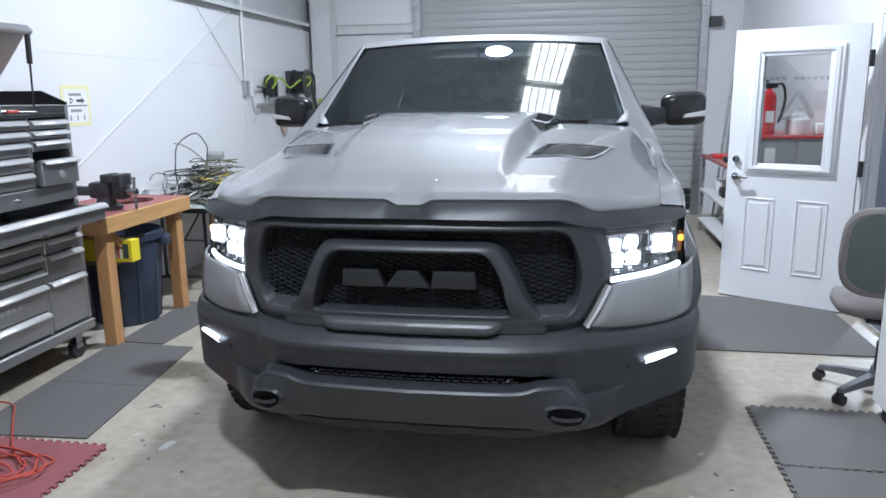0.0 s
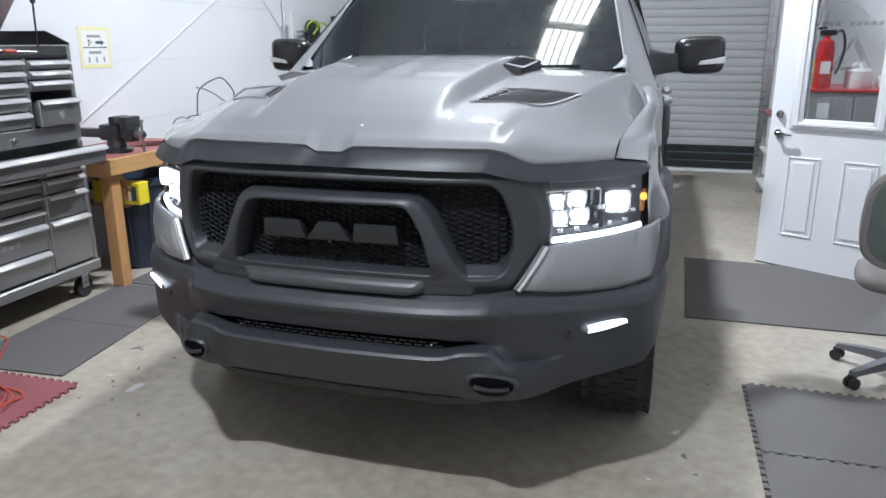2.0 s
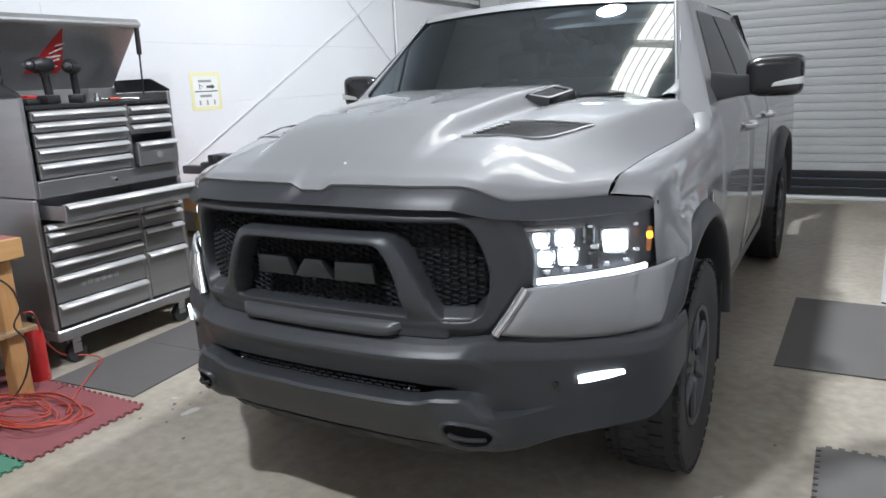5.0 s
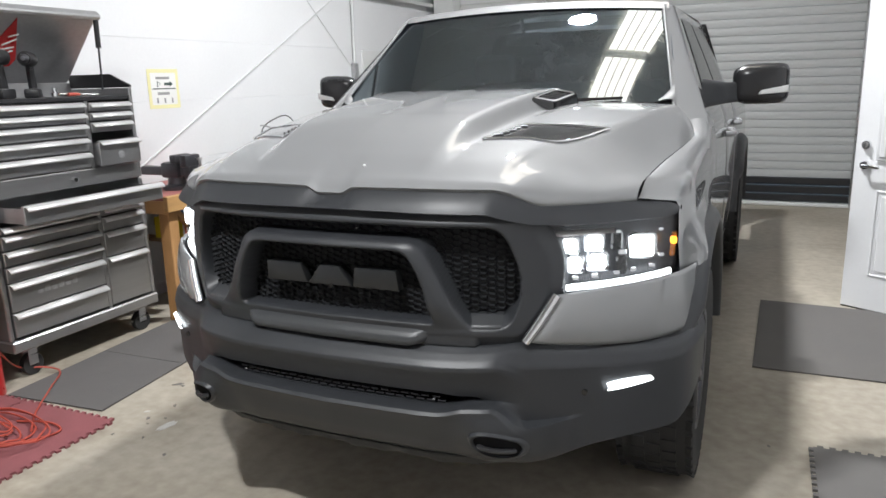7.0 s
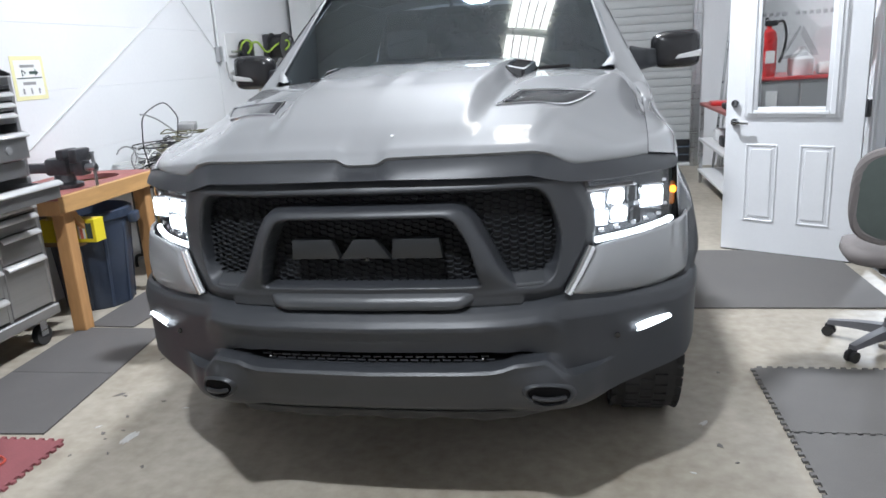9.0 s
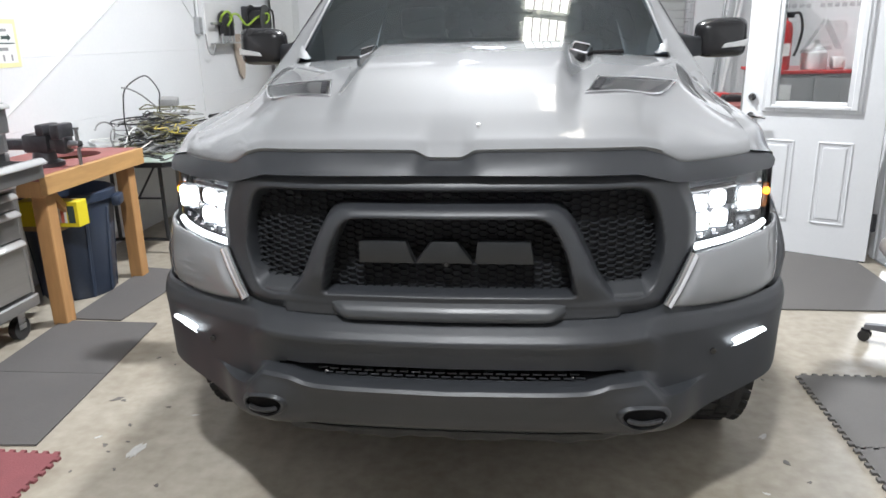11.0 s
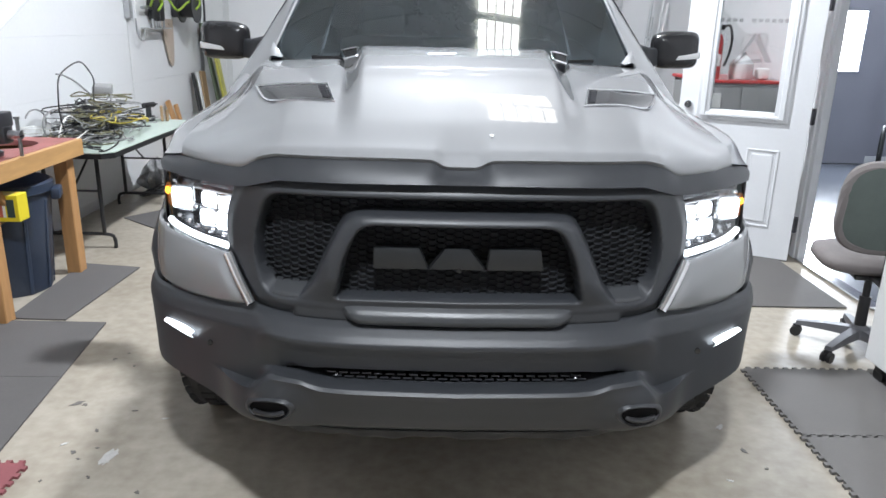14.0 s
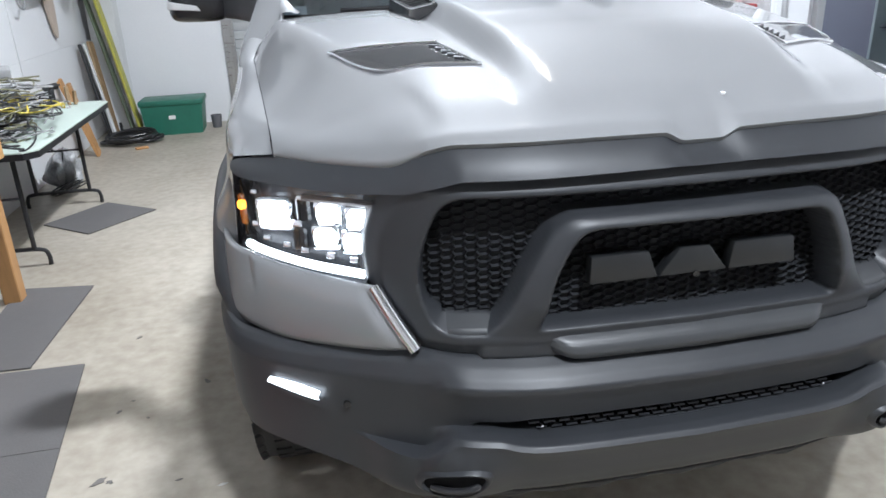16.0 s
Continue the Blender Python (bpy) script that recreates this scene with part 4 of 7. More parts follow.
for s in (1, -1):
    def fender_pt(u, v, s=s):
        k = min(1.0, v / 0.5)
        ys = 0.360 + 0.122 * (1 - (1 - k) ** 2.2) + 0.02 * max(0.0, v - 0.5)
        y = ys + (1.60 - ys) * u
        xs, zh = seam_x(y) + 0.0022, hood_z(seam_x(y), min(y, 1.33))
        rear = sstep(1.325, 1.50, y)
        xs += crv([(1.325, 0.0), (1.385, -0.020), (1.45, -0.050), (1.60, -0.078)])(max(1.325, y))
        zh += crv([(1.325, 0.0), (1.385, 0.036), (1.45, 0.066), (1.60, 0.096)])(max(1.325, y))
        zl = max(0.47, arch_low(y, AY))
        tap = -0.028 * (1 - sstep(0.47, 0.70, y))
        w = math.exp(-((y - ys) / (0.055 + 0.03 * k)) ** 2)
        x = xs + (1.0 + tap - xs) * (1 - (1 - k) ** 2.2)
        back = zh - 0.001 - (0.150 + 0.03 * rear) * k ** 2.5
        front = 1.1990 - 0.22 * (x - 0.862) - 0.13 * max(0.0, (k - 0.6) / 0.4) ** 2
        z = (1 - w) * back + w * front
        if v > 0.5:
            k = (v - 0.5) / 0.5
            z = z + (zl - z) * k
            x = 1.0 + tap + 0.012 * math.sin(math.pi * k) - 0.008 * k + 0.034 * (1 - sstep(0.96, 1.10, z)) * sstep(0.52, 0.62, y) * (1 - sstep(0.65, 0.9, y)) + 0.028 * math.exp(-((z - zl) / 0.05) ** 2) * (1 if abs(y - AY) < AR else 0)
        return Vector((s * x, y, z))
    bm = bmesh.new()
    sheet(bm, fender_pt, 70, 48)
    relax(bm, 14)
    part("fender", bm, M["silver"], truck, "silver front fender", angle=60, thick=0.0)

    for cy, nm in ((AY, "front"), (RY, "rear")):
        bm = bmesh.new()
        sec = [(0.066, 0.985), (0.060, 1.018), (0.042, 1.042), (0.012, 1.060), (-0.005, 1.060), (-0.013, 1.050), (-0.016, 1.01), (-0.016, 0.80)]
        rings = []
        for a in np.linspace(math.radians(4), math.radians(151 if cy < 2 else 170), 44):
            rings.append([bm.verts.new((s * (x - 0.030 * sstep(2.42, 2.60, a)), cy + (arch_r(a) + r) * math.cos(a), AZ + (arch_r(a) + r) * math.sin(a))) for r, x in sec])
        for A, B2 in zip(rings, rings[1:]):
            for j in range(len(sec) - 1):
                bm.faces.new((A[j], A[j + 1], B2[j + 1], B2[j]))
        part("wheel_flare", bm, M["charcoal"], truck, "matt black wheel arch flare", angle=60)
        bm = bmesh.new()
        sheet(bm, lambda u, v: Vector((s * (0.58 + 0.46 * v), cy + (arch_r(math.radians(12 + 140 * u)) - 0.012) * math.cos(math.radians(12 + 140 * u)), AZ + (arch_r(math.radians(12 + 140 * u)) - 0.012) * math.sin(math.radians(12 + 140 * u)))), 30, 2)
        part("wheel_well", bm, M["void"], truck)
        wheel = part("wheel", (lambda b: (lathe(b, [(0.30, -0.125), (0.36, -0.138), (0.392, -0.134), (0.410, -0.112), (0.416, -0.06), (0.416, 0.06), (0.410, 0.112), (0.392, 0.134), (0.36, 0.138), (0.30, 0.125), (0.24, 0.12), (0.235, 0.08)], 48), b)[1])(bmesh.new()), M["rubber"], truck, "black all-terrain tyre and dark wheel")
        wheel.matrix_basis = pose(s * 0.902, cy, 0.421, 0, 90, 0)
        bm = bmesh.new()
        for k in range(44):
            a = 2 * math.pi * k / 44
            for w, off in ((-0.112, 0.0), (-0.055, 0.5), (0.0, 0.0), (0.055, 0.5), (0.112, 0.0)):
                aa = a + off * 2 * math.pi / 44
                box(bm, -0.024, 0.024, -0.020, 0.020, -0.006, 0.006, 0.0, pose(0, 0, w, 0, 0, math.degrees(aa)) @ pose(0.415 if abs(w) < 0.1 else 0.404, 0, 0, 0, 90 + (22 if w > 0.1 else -22 if w < -0.1 else 0), 0))
        part("tread", bm, M["rubber"], wheel, angle=0)
        bm = bmesh.new()
        lathe(bm, [(0.238, 0.10), (0.235, 0.125), (0.215, 0.122), (0.205, 0.085), (0.10, 0.075), (0.07, 0.10), (0.02, 0.105)], 40, Matrix.Diagonal((1, 1, s, 1)))
        for k in range(6):
            a = 60 * k
            box(bm, 0.06, 0.225, -0.028, 0.028, 0.085 if s > 0 else -0.118, 0.118 if s > 0 else -0.085, 0.01, pose(0, 0, 0, 0, 0, a))
        part("rim", bm, M["dark_steel"], wheel, "dark grey six-spoke wheel")
    bm = bmesh.new()
    box(bm, s * 0.80, s * 1.03, 1.545, 1.556, 0.25, 0.62, 0.004)
    part("mud_flap", bm, M["rubber"], truck, "black mud flap")

    # body side behind the front wheel: doors and bed
    def side_pt(y, z, s=s, out=0.0):
        return Vector((s * (side_x(z) + out), y, z))
    for nm, y0, y1, z1 in (("front_door", 1.606, 2.645, 1.385), ("rear_door", 2.655, 3.60, 1.385), ("cab_corner", 3.61, 3.80, 1.385), ("bed_side", 3.83, 5.88, 1.42)):
        bm = bmesh.new()
        if nm == "bed_side":
            def f(u, v, y0=y0, y1=y1):
                y = y0 + (y1 - y0) * u
                zl = 0.50
                zl = max(zl, arch_low(y, RY))
                return side_pt(y, zl + (1.41 - zl) * v)
            sheet(bm, f, 40, 16)
            sheet(bm, lambda u, v, y0=y0, y1=y1: Vector((s * (0.945 - 0.12 * v), y0 + (y1 - y0) * u, 1.41 + 0.012 * math.sin(math.pi * v))), 4, 4)
        else:
            sheet(bm, lambda u, v, y0=y0, y1=y1, z1=z1: side_pt(y0 + (y1 - y0) * u, 0.50 + (z1 - 0.50) * v, out=-0.006 * (1 if u in (0, 1) else 0)), 12, 20)
        pn = part(nm, bm, M["silver"], truck, "silver " + nm.replace("_", " "), angle=60)
        if nm.endswith("door"):
            bm = bmesh.new()
            yh = y1 - 0.16
            pts = [side_pt(yh - 0.11, 1.235, out=0.006), side_pt(yh - 0.09, 1.237, out=0.040), side_pt(yh, 1.240, out=0.046), side_pt(yh + 0.09, 1.240, out=0.040), side_pt(yh + 0.11, 1.240, out=0.006)]
            tube(bm, smooth_pts(pts, 5), 0.016, 8)
            part("handle", bm, M["silver"], pn, "silver door handle")
    bm = bmesh.new()
    box(bm, s * 0.80, s * 0.965, 1.55, 3.82, 0.40, 0.52, 0.03, None, 3)
    part("rocker", bm, M["charcoal"], truck, "black rocker panel")

    # cab side above the belt line, with its windows
    def glass_house(y, k, s=s, out=0.0):
        x = 0.945 + out + (0.738 - 0.945) * k ** 1.1
        return Vector((s * x, y, 1.385 + (1.885 - 1.385) * k))
    bm = bmesh.new()
    sheet(bm, lambda u, v: glass_house((1.50 + 0.60 * v) + (3.78 - 0.16 * v - (1.50 + 0.60 * v)) * u, v), 30, 10)
    part("cab_side", bm, M["silver"], truck, "silver cab side and pillars", angle=60)
    for y0, y1, ya, yb in ((1.80, 2.63, 2.18, 2.62), (2.69, 3.52, 2.68, 3.42)):
        bm = bmesh.new()
        def wpt(u, v, y0=y0, y1=y1, ya=ya, yb=yb):
            k = 0.03 + 0.86 * v
            a, b = y0 + (ya - y0) * v, y1 + (yb - y1) * v
            return glass_house(a + (b - a) * u, k, out=0.004)
        sheet(bm, wpt, 12, 8)
        part("side_window", bm, M["side_glass"], truck, "dark tinted side window", angle=60)
    # A-pillar
    bm = bmesh.new()
    sheet(bm, lambda u, v, s=s: Vector((s * (0.824 - 0.132 * v + 0.115 * u * (1 - 0.60 * v) + 0.008 * math.sin(math.pi * u)), 1.482 + 0.555 * v + 0.082 * u, 1.438 + 0.456 * v - 0.010 * u)), 6, 20, 0, 1, -0.22, 1)
    part("windscreen_pillar", bm, M["silver"], truck, "silver windscreen pillar", angle=60)

    # silver bead added to draw the highlight that runs up the pillar
    bm = bmesh.new()
    tube(bm, [Vector((s * (0.826 - 0.132 * v), 1.478 + 0.555 * v, 1.436 + 0.456 * v)) for v in np.linspace(-0.05, 0.98, 14)], 0.007, 8)
    part("pillar_highlight", bm, M["silver"], truck, "thin silver bead added as the pillar's highlight line", angle=60)
    bm = bmesh.new()
    sheet(bm, lambda u, v, s=s: Vector((s * (0.772 + 0.062 * u - 0.016 * v), 1.438 + 0.048 * u + 0.062 * v, 1.446 + (0.004 + 0.062 * u ** 2) * v + 0.006 * math.sin(math.pi * u))), 8, 6)
    part("cowl_corner", bm, M["silver"], truck, "silver corner at the foot of the windscreen", angle=60)

    # door mirror: a rounded head on a deep arm, with a slanting pale signal lens
    def head_pt(u, v, s=s):
        a, q = 2 * math.pi * u, math.pi * v
        n = 0.36
        cx, cz = math.copysign(abs(math.cos(a)) ** n, math.cos(a)), math.copysign(abs(math.sin(a)) ** n, math.sin(a))
        g = math.sin(q) ** 0.45
        x = 1.158 + 0.124 * cx * g
        z = 1.500 + (0.094 - 0.012 * sstep(1.12, 1.03, x)) * cz * g + 0.020 * (x - 1.158)
        return Vector((s * x, 2.0 - 0.072 * math.cos(q) + 0.05 * (x - 1.158), z))
    bm = bmesh.new()
    sheet(bm, head_pt, 48, 14)
    mr = part("mirror", bm, M["mirror_shell"], truck, "black door mirror", angle=60)
    bm = bmesh.new()
    arm = [(0.915, 1.80, 1.465, 0.040, 0.066), (0.955, 1.85, 1.463, 0.040, 0.060), (1.01, 1.93, 1.462, 0.040, 0.050), (1.07, 1.99, 1.464, 0.040, 0.046)]
    sheet(bm, lambda u, v: Vector((s * float(np.interp(v * 3, range(4), [q[0] for q in arm])), float(np.interp(v * 3, range(4), [q[1] for q in arm])) + float(np.interp(v * 3, range(4), [q[3] for q in arm])) * math.copysign(abs(math.cos(6.2832 * u)) ** 0.6, math.cos(6.2832 * u)), float(np.interp(v * 3, range(4), [q[2] for q in arm])) + float(np.interp(v * 3, range(4), [q[4] for q in arm])) * math.copysign(abs(math.sin(6.2832 * u)) ** 0.6, math.sin(6.2832 * u)))), 24, 9)
    part("mirror_arm", bm, M["charcoal"], mr, angle=60)
    bm = bmesh.new()
    sheet(bm, lambda u, v: Vector((s * (1.150 + 0.133 * u + 0.014 * v * (1 - u)), 1.924 + 0.05 * (1.150 + 0.133 * u - 1.158) + 0.030 * max(0.0, u - 0.75) ** 2 * 16, 1.452 + 0.010 * u + (0.020 + 0.012 * u) * v)), 12, 4)
    part("mirror_signal", bm, M["cabinet_white"], mr, "pale mirror signal lens", thick=0.006)

# roof, windscreen, rear of the cab
bm = bmesh.new()
def roof_pt(u, v):
    ax = abs(u)
    yf = 2.02 + 0.075 * ax ** 2
    y = yf + (3.64 - yf) * v
    return Vector((u * (0.748 - 0.012 * (1 - v)), y, 1.885 + 0.055 * (1 - ax ** 3.5) * (0.55 + 0.45 * sstep(0, 0.12, v)) - 0.03 * sstep(0.8, 1, v)))
sheet(bm, roof_pt, 44, 30, -1, 1)
part("roof", bm, M["silver"], truck, "silver cab roof", angle=60)


def screen_pt(u, v):
    ax = abs(u)
    yb, yt = 1.30 + 0.205 * ax ** 2.2, 1.985 + 0.075 * ax ** 2
    zb, zt = 1.435 + 0.0 * ax, 1.912 - 0.028 * ax ** 2
    return Vector((u * (0.842 - 0.132 * v), yb + (yt - yb) * v, zb + (zt - zb) * v + 0.012 * math.sin(math.pi * v)))


bm = bmesh.new()
sheet(bm, screen_pt, 40, 22, -1, 1, -0.08, 1)
ws = part("windscreen", bm, M["tint"], truck, "dark tinted windscreen", angle=60)
bm = bmesh.new()
sheet(bm, lambda u, v: screen_pt(u, -0.05 + 0.055 * v) + Vector((0, -0.003, 0.003)), 40, 2, -1, 1)
part("screen_border", bm, M["gloss_black"], ws)
bm = bmesh.new()
sheet(bm, lambda u, v: screen_pt(u * 1.01, 0.945 + 0.085 * v) + Vector((0, -0.004, 0.006)), 40, 4, -1, 1)
part("roof_header", bm, M["silver"], truck, "silver front edge of the roof", angle=60)
bm = bmesh.new()
sheet(bm, lambda u, v: Vector((u * 0.85, hood_yb(abs(u) * 0.85) + (1.32 + 0.215 * abs(u) ** 2.2 - hood_yb(abs(u) * 0.85)) * v - 0.02, hood_zb(abs(u) * 0.85) - 0.020 + 0.012 * v)), 30, 3, -1, 1)
part("cowl", bm, M["gloss_black"], truck, "black cowl below the windscreen")
for x0, x1 in ((-0.05, -0.62), (0.62, 0.08)):
    bm = bmesh.new()
    tube(bm, [screen_pt(x / 0.84, 0.012 + 0.03 * abs(x - x1)) + Vector((0, -0.006, 0.010)) for x in np.linspace(x0, x1, 12)], 0.008, 6)
    part("wiper", bm, M["black_plastic"], truck, "black wiper")
bm = bmesh.new()
sheet(bm, lambda u, v: Vector((u * (0.93 - 0.16 * v), 3.79 - 0.16 * v, 1.38 + 0.50 * v)), 8, 4, -1, 1)
part("rear_window", bm, M["gloss_black"], truck)
# inside of the cab
bm = bmesh.new()
sheet(bm, lambda u, v: Vector((u * 0.80, 1.42 + 0.22 * abs(u) ** 2 + 0.42 * v, 1.40 - 0.02 * v - 0.12 * max(0, v - 0.7))), 20, 8, -1, 1)
box(bm, -0.80, 0.80, 1.78, 1.90, 1.0, 1.33, 0.03)
part("dashboard", bm, M["seat_trim"], truck)
bm = bmesh.new()
ring = [Vector((0.40 + 0.185 * math.cos(a), 2.02 + 0.07 * math.sin(a), 1.33 + 0.17 * math.sin(a))) for a in np.linspace(0, 2 * math.pi, 28, endpoint=False)]
tube(bm, ring, 0.014, 8, True)
box(bm, 0.34, 0.46, 1.99, 2.05, 1.29, 1.37, 0.02)
part("steering_wheel", bm, M["seat_trim"], truck)
for x in (-0.40, 0.40):
    bm = bmesh.new()
    box(bm, x - 0.25, x + 0.25, 2.55, 2.68, 0.95, 1.52, 0.05, None, 3)
    box(bm, x - 0.13, x + 0.13, 2.60, 2.69, 1.53, 1.70, 0.04, None, 3)
    part("front_seat", bm, M["seat_trim"], truck)
bm = bmesh.new()
box(bm, -0.70, 0.70, 3.40, 3.52, 0.9, 1.52, 0.05, None, 3)
part("rear_seat", bm, M["seat_trim"], truck)
bm = bmesh.new()
box(bm, -0.10, 0.10, 1.965, 1.99, 1.72, 1.785, 0.015, None, 2)
rod(bm, (0, 1.975, 1.78), (0, 1.93, 1.86), 0.01)
part("inside_mirror", bm, M["gloss_black"], truck)
# floor pan, engine bay, tailgate
bm = bmesh.new()
box(bm, -0.55, 0.55, 0.30, 1.5, 0.45, 1.12)
box(bm, -0.74, 0.74, 0.62, 1.5, 0.55, 1.12)
box(bm, -0.80, 0.80, 1.5, 5.8, 0.42, 0.90)
part("chassis", bm, M["void"], truck, angle=0)
for y, r in ((AY, 0.05), (RY, 0.06)):
    bm = bmesh.new()
    rod(bm, (-0.80, y, 0.40), (0.80, y, 0.40), r)
    part("axle", bm, M["dark_steel"], truck)
bm = bmesh.new()
box(bm, -0.93, 0.93, 5.82, 5.88, 0.62, 1.42, 0.02)
part("tailgate", bm, M["silver"], truck)
bm = bmesh.new()
box(bm, -0.93, 0.93, 5.85, 6.0, 0.45, 0.62, 0.03)
part("rear_bumper", bm, M["charcoal"], truck)

# ---- along the left wall: tool chest ----
def tool_chest():
    T = thing("tool_chest", "dark brushed steel rolling tool chest, lid and drawers open", "tool chest")
    xb, xf = -2.96, -2.44
    y0, y1 = 0.60, 1.635
    M["chest"] = surface("brushed_chest_steel", (0.41, 0.41, 0.415), 0.34, metal=0.85, vary=0.15, scale=3, fine=200, bump=0.04, stretch=(1, 0.2, 6))
    M["pull"] = surface("bright_pull", (0.80, 0.80, 0.80), 0.34, metal=0.45, vary=0.05, bump=0.0)
    M["smudge"] = surface("dust_smudge", (0.52, 0.52, 0.53), 0.4, metal=0.7, vary=0.3, scale=25)
    # lower cabinet as a shell
    for nm, b in (("side_panel", (xb, xf, y0, y0 + 0.03, 0.237, 1.0, 0.006)), ("side_panel", (xb, xf, y1 - 0.03, y1, 0.237, 1.0, 0.006)), ("base", (xb, xf + 0.02, y0, y1, 0.17, 0.235, 0.008)), ("back_panel", (xb, xb + 0.02, y0 + 0.031, y1 - 0.031, 0.236, 0.985, 0)), ("divider", (xb + 0.03, xf - 0.001, 1.258, 1.282, 0.236, 0.86, 0)), ("shelf", (xb + 0.021, xf - 0.12, y0 + 0.031, y1 - 0.031, 0.861, 0.869, 0))):
        bm = bmesh.new()
        box(bm, *b)
        part(nm, bm, M["chest"], T)
    # upper cabinet as a shell with an open tray
    for nm, b in (("side_panel", (xb, xf, y0 + 0.02, y0 + 0.045, 1.005, 1.56, 0.005)), ("side_panel", (xb, xf, y1 - 0.025, y1, 1.005, 1.56, 0.005)), ("base", (xb, xf + 0.004, y0 + 0.046, y1 - 0.026, 1.004, 1.100, 0.006)), ("tray", (xb, xf, y0 + 0.046, y1 - 0.026, 1.49, 1.515, 0.004)), ("back_panel", (xb, xb + 0.02, y0 + 0.046, y1 - 0.026, 1.101, 1.60, 0)), ("divider", (xb + 0.03, xf - 0.001, 1.268, 1.292, 1.101, 1.489, 0))):
        bm = bmesh.new()
        box(bm, *b)
        part(nm, bm, M["black_plastic"] if nm == "tray" else M["chest"], T)
    for y in (y0 + 0.02, y1 - 0.016):
        bm = bmesh.new()
        slab(bm, [(xb, 1.562), (xf, 1.562), (xf, 1.575), (xf - 0.16, 1.645), (xb, 1.645)], y, y + 0.014, Matrix(((1, 0, 0, 0), (0, 0, 1, 0), (0, 1, 0, 0), (0, 0, 0, 1))))
        part("end_panel", bm, M["black_plastic"], T, "black lid end panel")
    # lid, hinged behind and leaning forward over the tray
    bm = bmesh.new()
    lm = pose(xb + 0.02, 0, 1.60, 0, 40, 0)
    box(bm, -0.012, 0.0, y0 - 0.03, y1 - 0.045, 0.0, 0.50, 0.002, lm)
    box(bm, -0.022, 0.035, y0 - 0.035, y1 - 0.04, 0.50, 0.535, 0.008, lm)
    M["lid"] = surface("brushed_lid_steel", (0.50, 0.50, 0.51), 0.34, metal=0.72, vary=0.16, scale=2.5, fine=60, bump=0.0, stretch=(1, 0.6, 1))
    lid = part("lid", bm, M["lid"], T, "raised bright steel lid")
    bm = bmesh.new()
    slab(bm, [(0.0, 0.0), (0.21, 0.0), (0.235, 0.05), (0.15, 0.33)], 0.0, 0.003, lm @ Matrix(((0, 0, 1, 0.002), (1, 0, 0, 0.93), (0, 1, 0, 0.13), (0, 0, 0, 1))))
    st = part("sticker", bm, M["red_paint"], lid, "red triangular sticker with white scrawl")
    for k, (a, w, tilt) in enumerate(((0.035, 0.15, 18), (0.085, 0.13, 24), (0.125, 0.10, 14), (0.170, 0.09, 30), (0.215, 0.06, 20))):
        bm = bmesh.new()
        box(bm, 0.0055, 0.0075, -w / 2, w / 2, -0.005, 0.005, 0, lm @ pose(0, 1.055 + 0.010 * k, 0.13 + a, tilt, 0, 0))
        part("scrawl", bm, M["paper"], st)
    for y in (y1 - 0.06, y0 + 0.05):
        bm = bmesh.new()
        rod(bm, (xf - 0.165, y, 1.98), (xf - 0.17, y, 1.80), 0.016)
        rod(bm, (xf - 0.17, y, 1.80), (xf - 0.18, y, 1.55), 0.006)
        part("lid_stay", bm, M["black_plastic"], T, "black gas stay")

    def drawer(ya, yb, za, zb, out=0.0, side=False):
        bm = bmesh.new()
        x = xf + out
        box(bm, x - 0.022, x + 0.004, ya + 0.004, yb - 0.004, za + 0.004, zb - 0.004, 0.004)
        if out > 0.02:
            box(bm, x - 0.30, x - 0.023, ya + 0.012, ya + 0.018, za + 0.01, zb - 0.02)
            box(bm, x - 0.30, x - 0.023, yb - 0.018, yb - 0.012, za + 0.01, zb - 0.02)
            box(bm, x - 0.30, x - 0.023, ya + 0.019, yb - 0.019, za + 0.01, za + 0.016)
        d = part("drawer", bm, M["chest"], T)
        bm = bmesh.new()
        sheet(bm, lambda u, v: Vector((x + 0.005 + 0.026 * math.sin(math.pi * v * 0.62), ya + 0.008 + (yb - ya - 0.016) * u, zb - 0.006 - 0.026 * v)), 1, 6)
        part("pull", bm, M["pull"], d, "bright drawer pull", thick=0.003)
        return d
    for za, zb in ((1.424, 1.486), (1.363, 1.424), (1.282, 1.363), (1.197, 1.282), (1.104, 1.197)):
        drawer(0.665, 1.268, za, zb)
    for za, zb in ((1.424, 1.482), (1.368, 1.424), (1.300, 1.368)):
        drawer(1.292, 1.605, za, zb)
    op = drawer(1.292, 1.605, 1.104, 1.262, 0.045)
    bm = bmesh.new()
    rod(bm, (xf + 0.049, 1.45, 1.165), (xf + 0.053, 1.45, 1.165), 0.022, n=18)
    part("badge", bm, M["smudge"], op, "small round pale badge")
    bm = bmesh.new()
    rod(bm, (xf + 0.004, 1.13, 1.05), (xf + 0.02, 1.13, 1.05), 0.012)
    part("lock", bm, M["chrome"], T)
    drawer(0.645, 1.595, 0.875, 0.985, 0.20)
    for za, zb in ((0.812, 0.858), (0.728, 0.812), (0.642, 0.728), (0.553, 0.642)):
        drawer(0.635, 1.258, za, zb)
    big = drawer(0.635, 1.258, 0.388, 0.553)
    drawer(0.635, 1.258, 0.245, 0.388)
    for za, zb in ((0.802, 0.858), (0.708, 0.802), (0.550, 0.708)):
        drawer(1.282, 1.60, za, zb)
    drawer(1.282, 1.60, 0.245, 0.550)
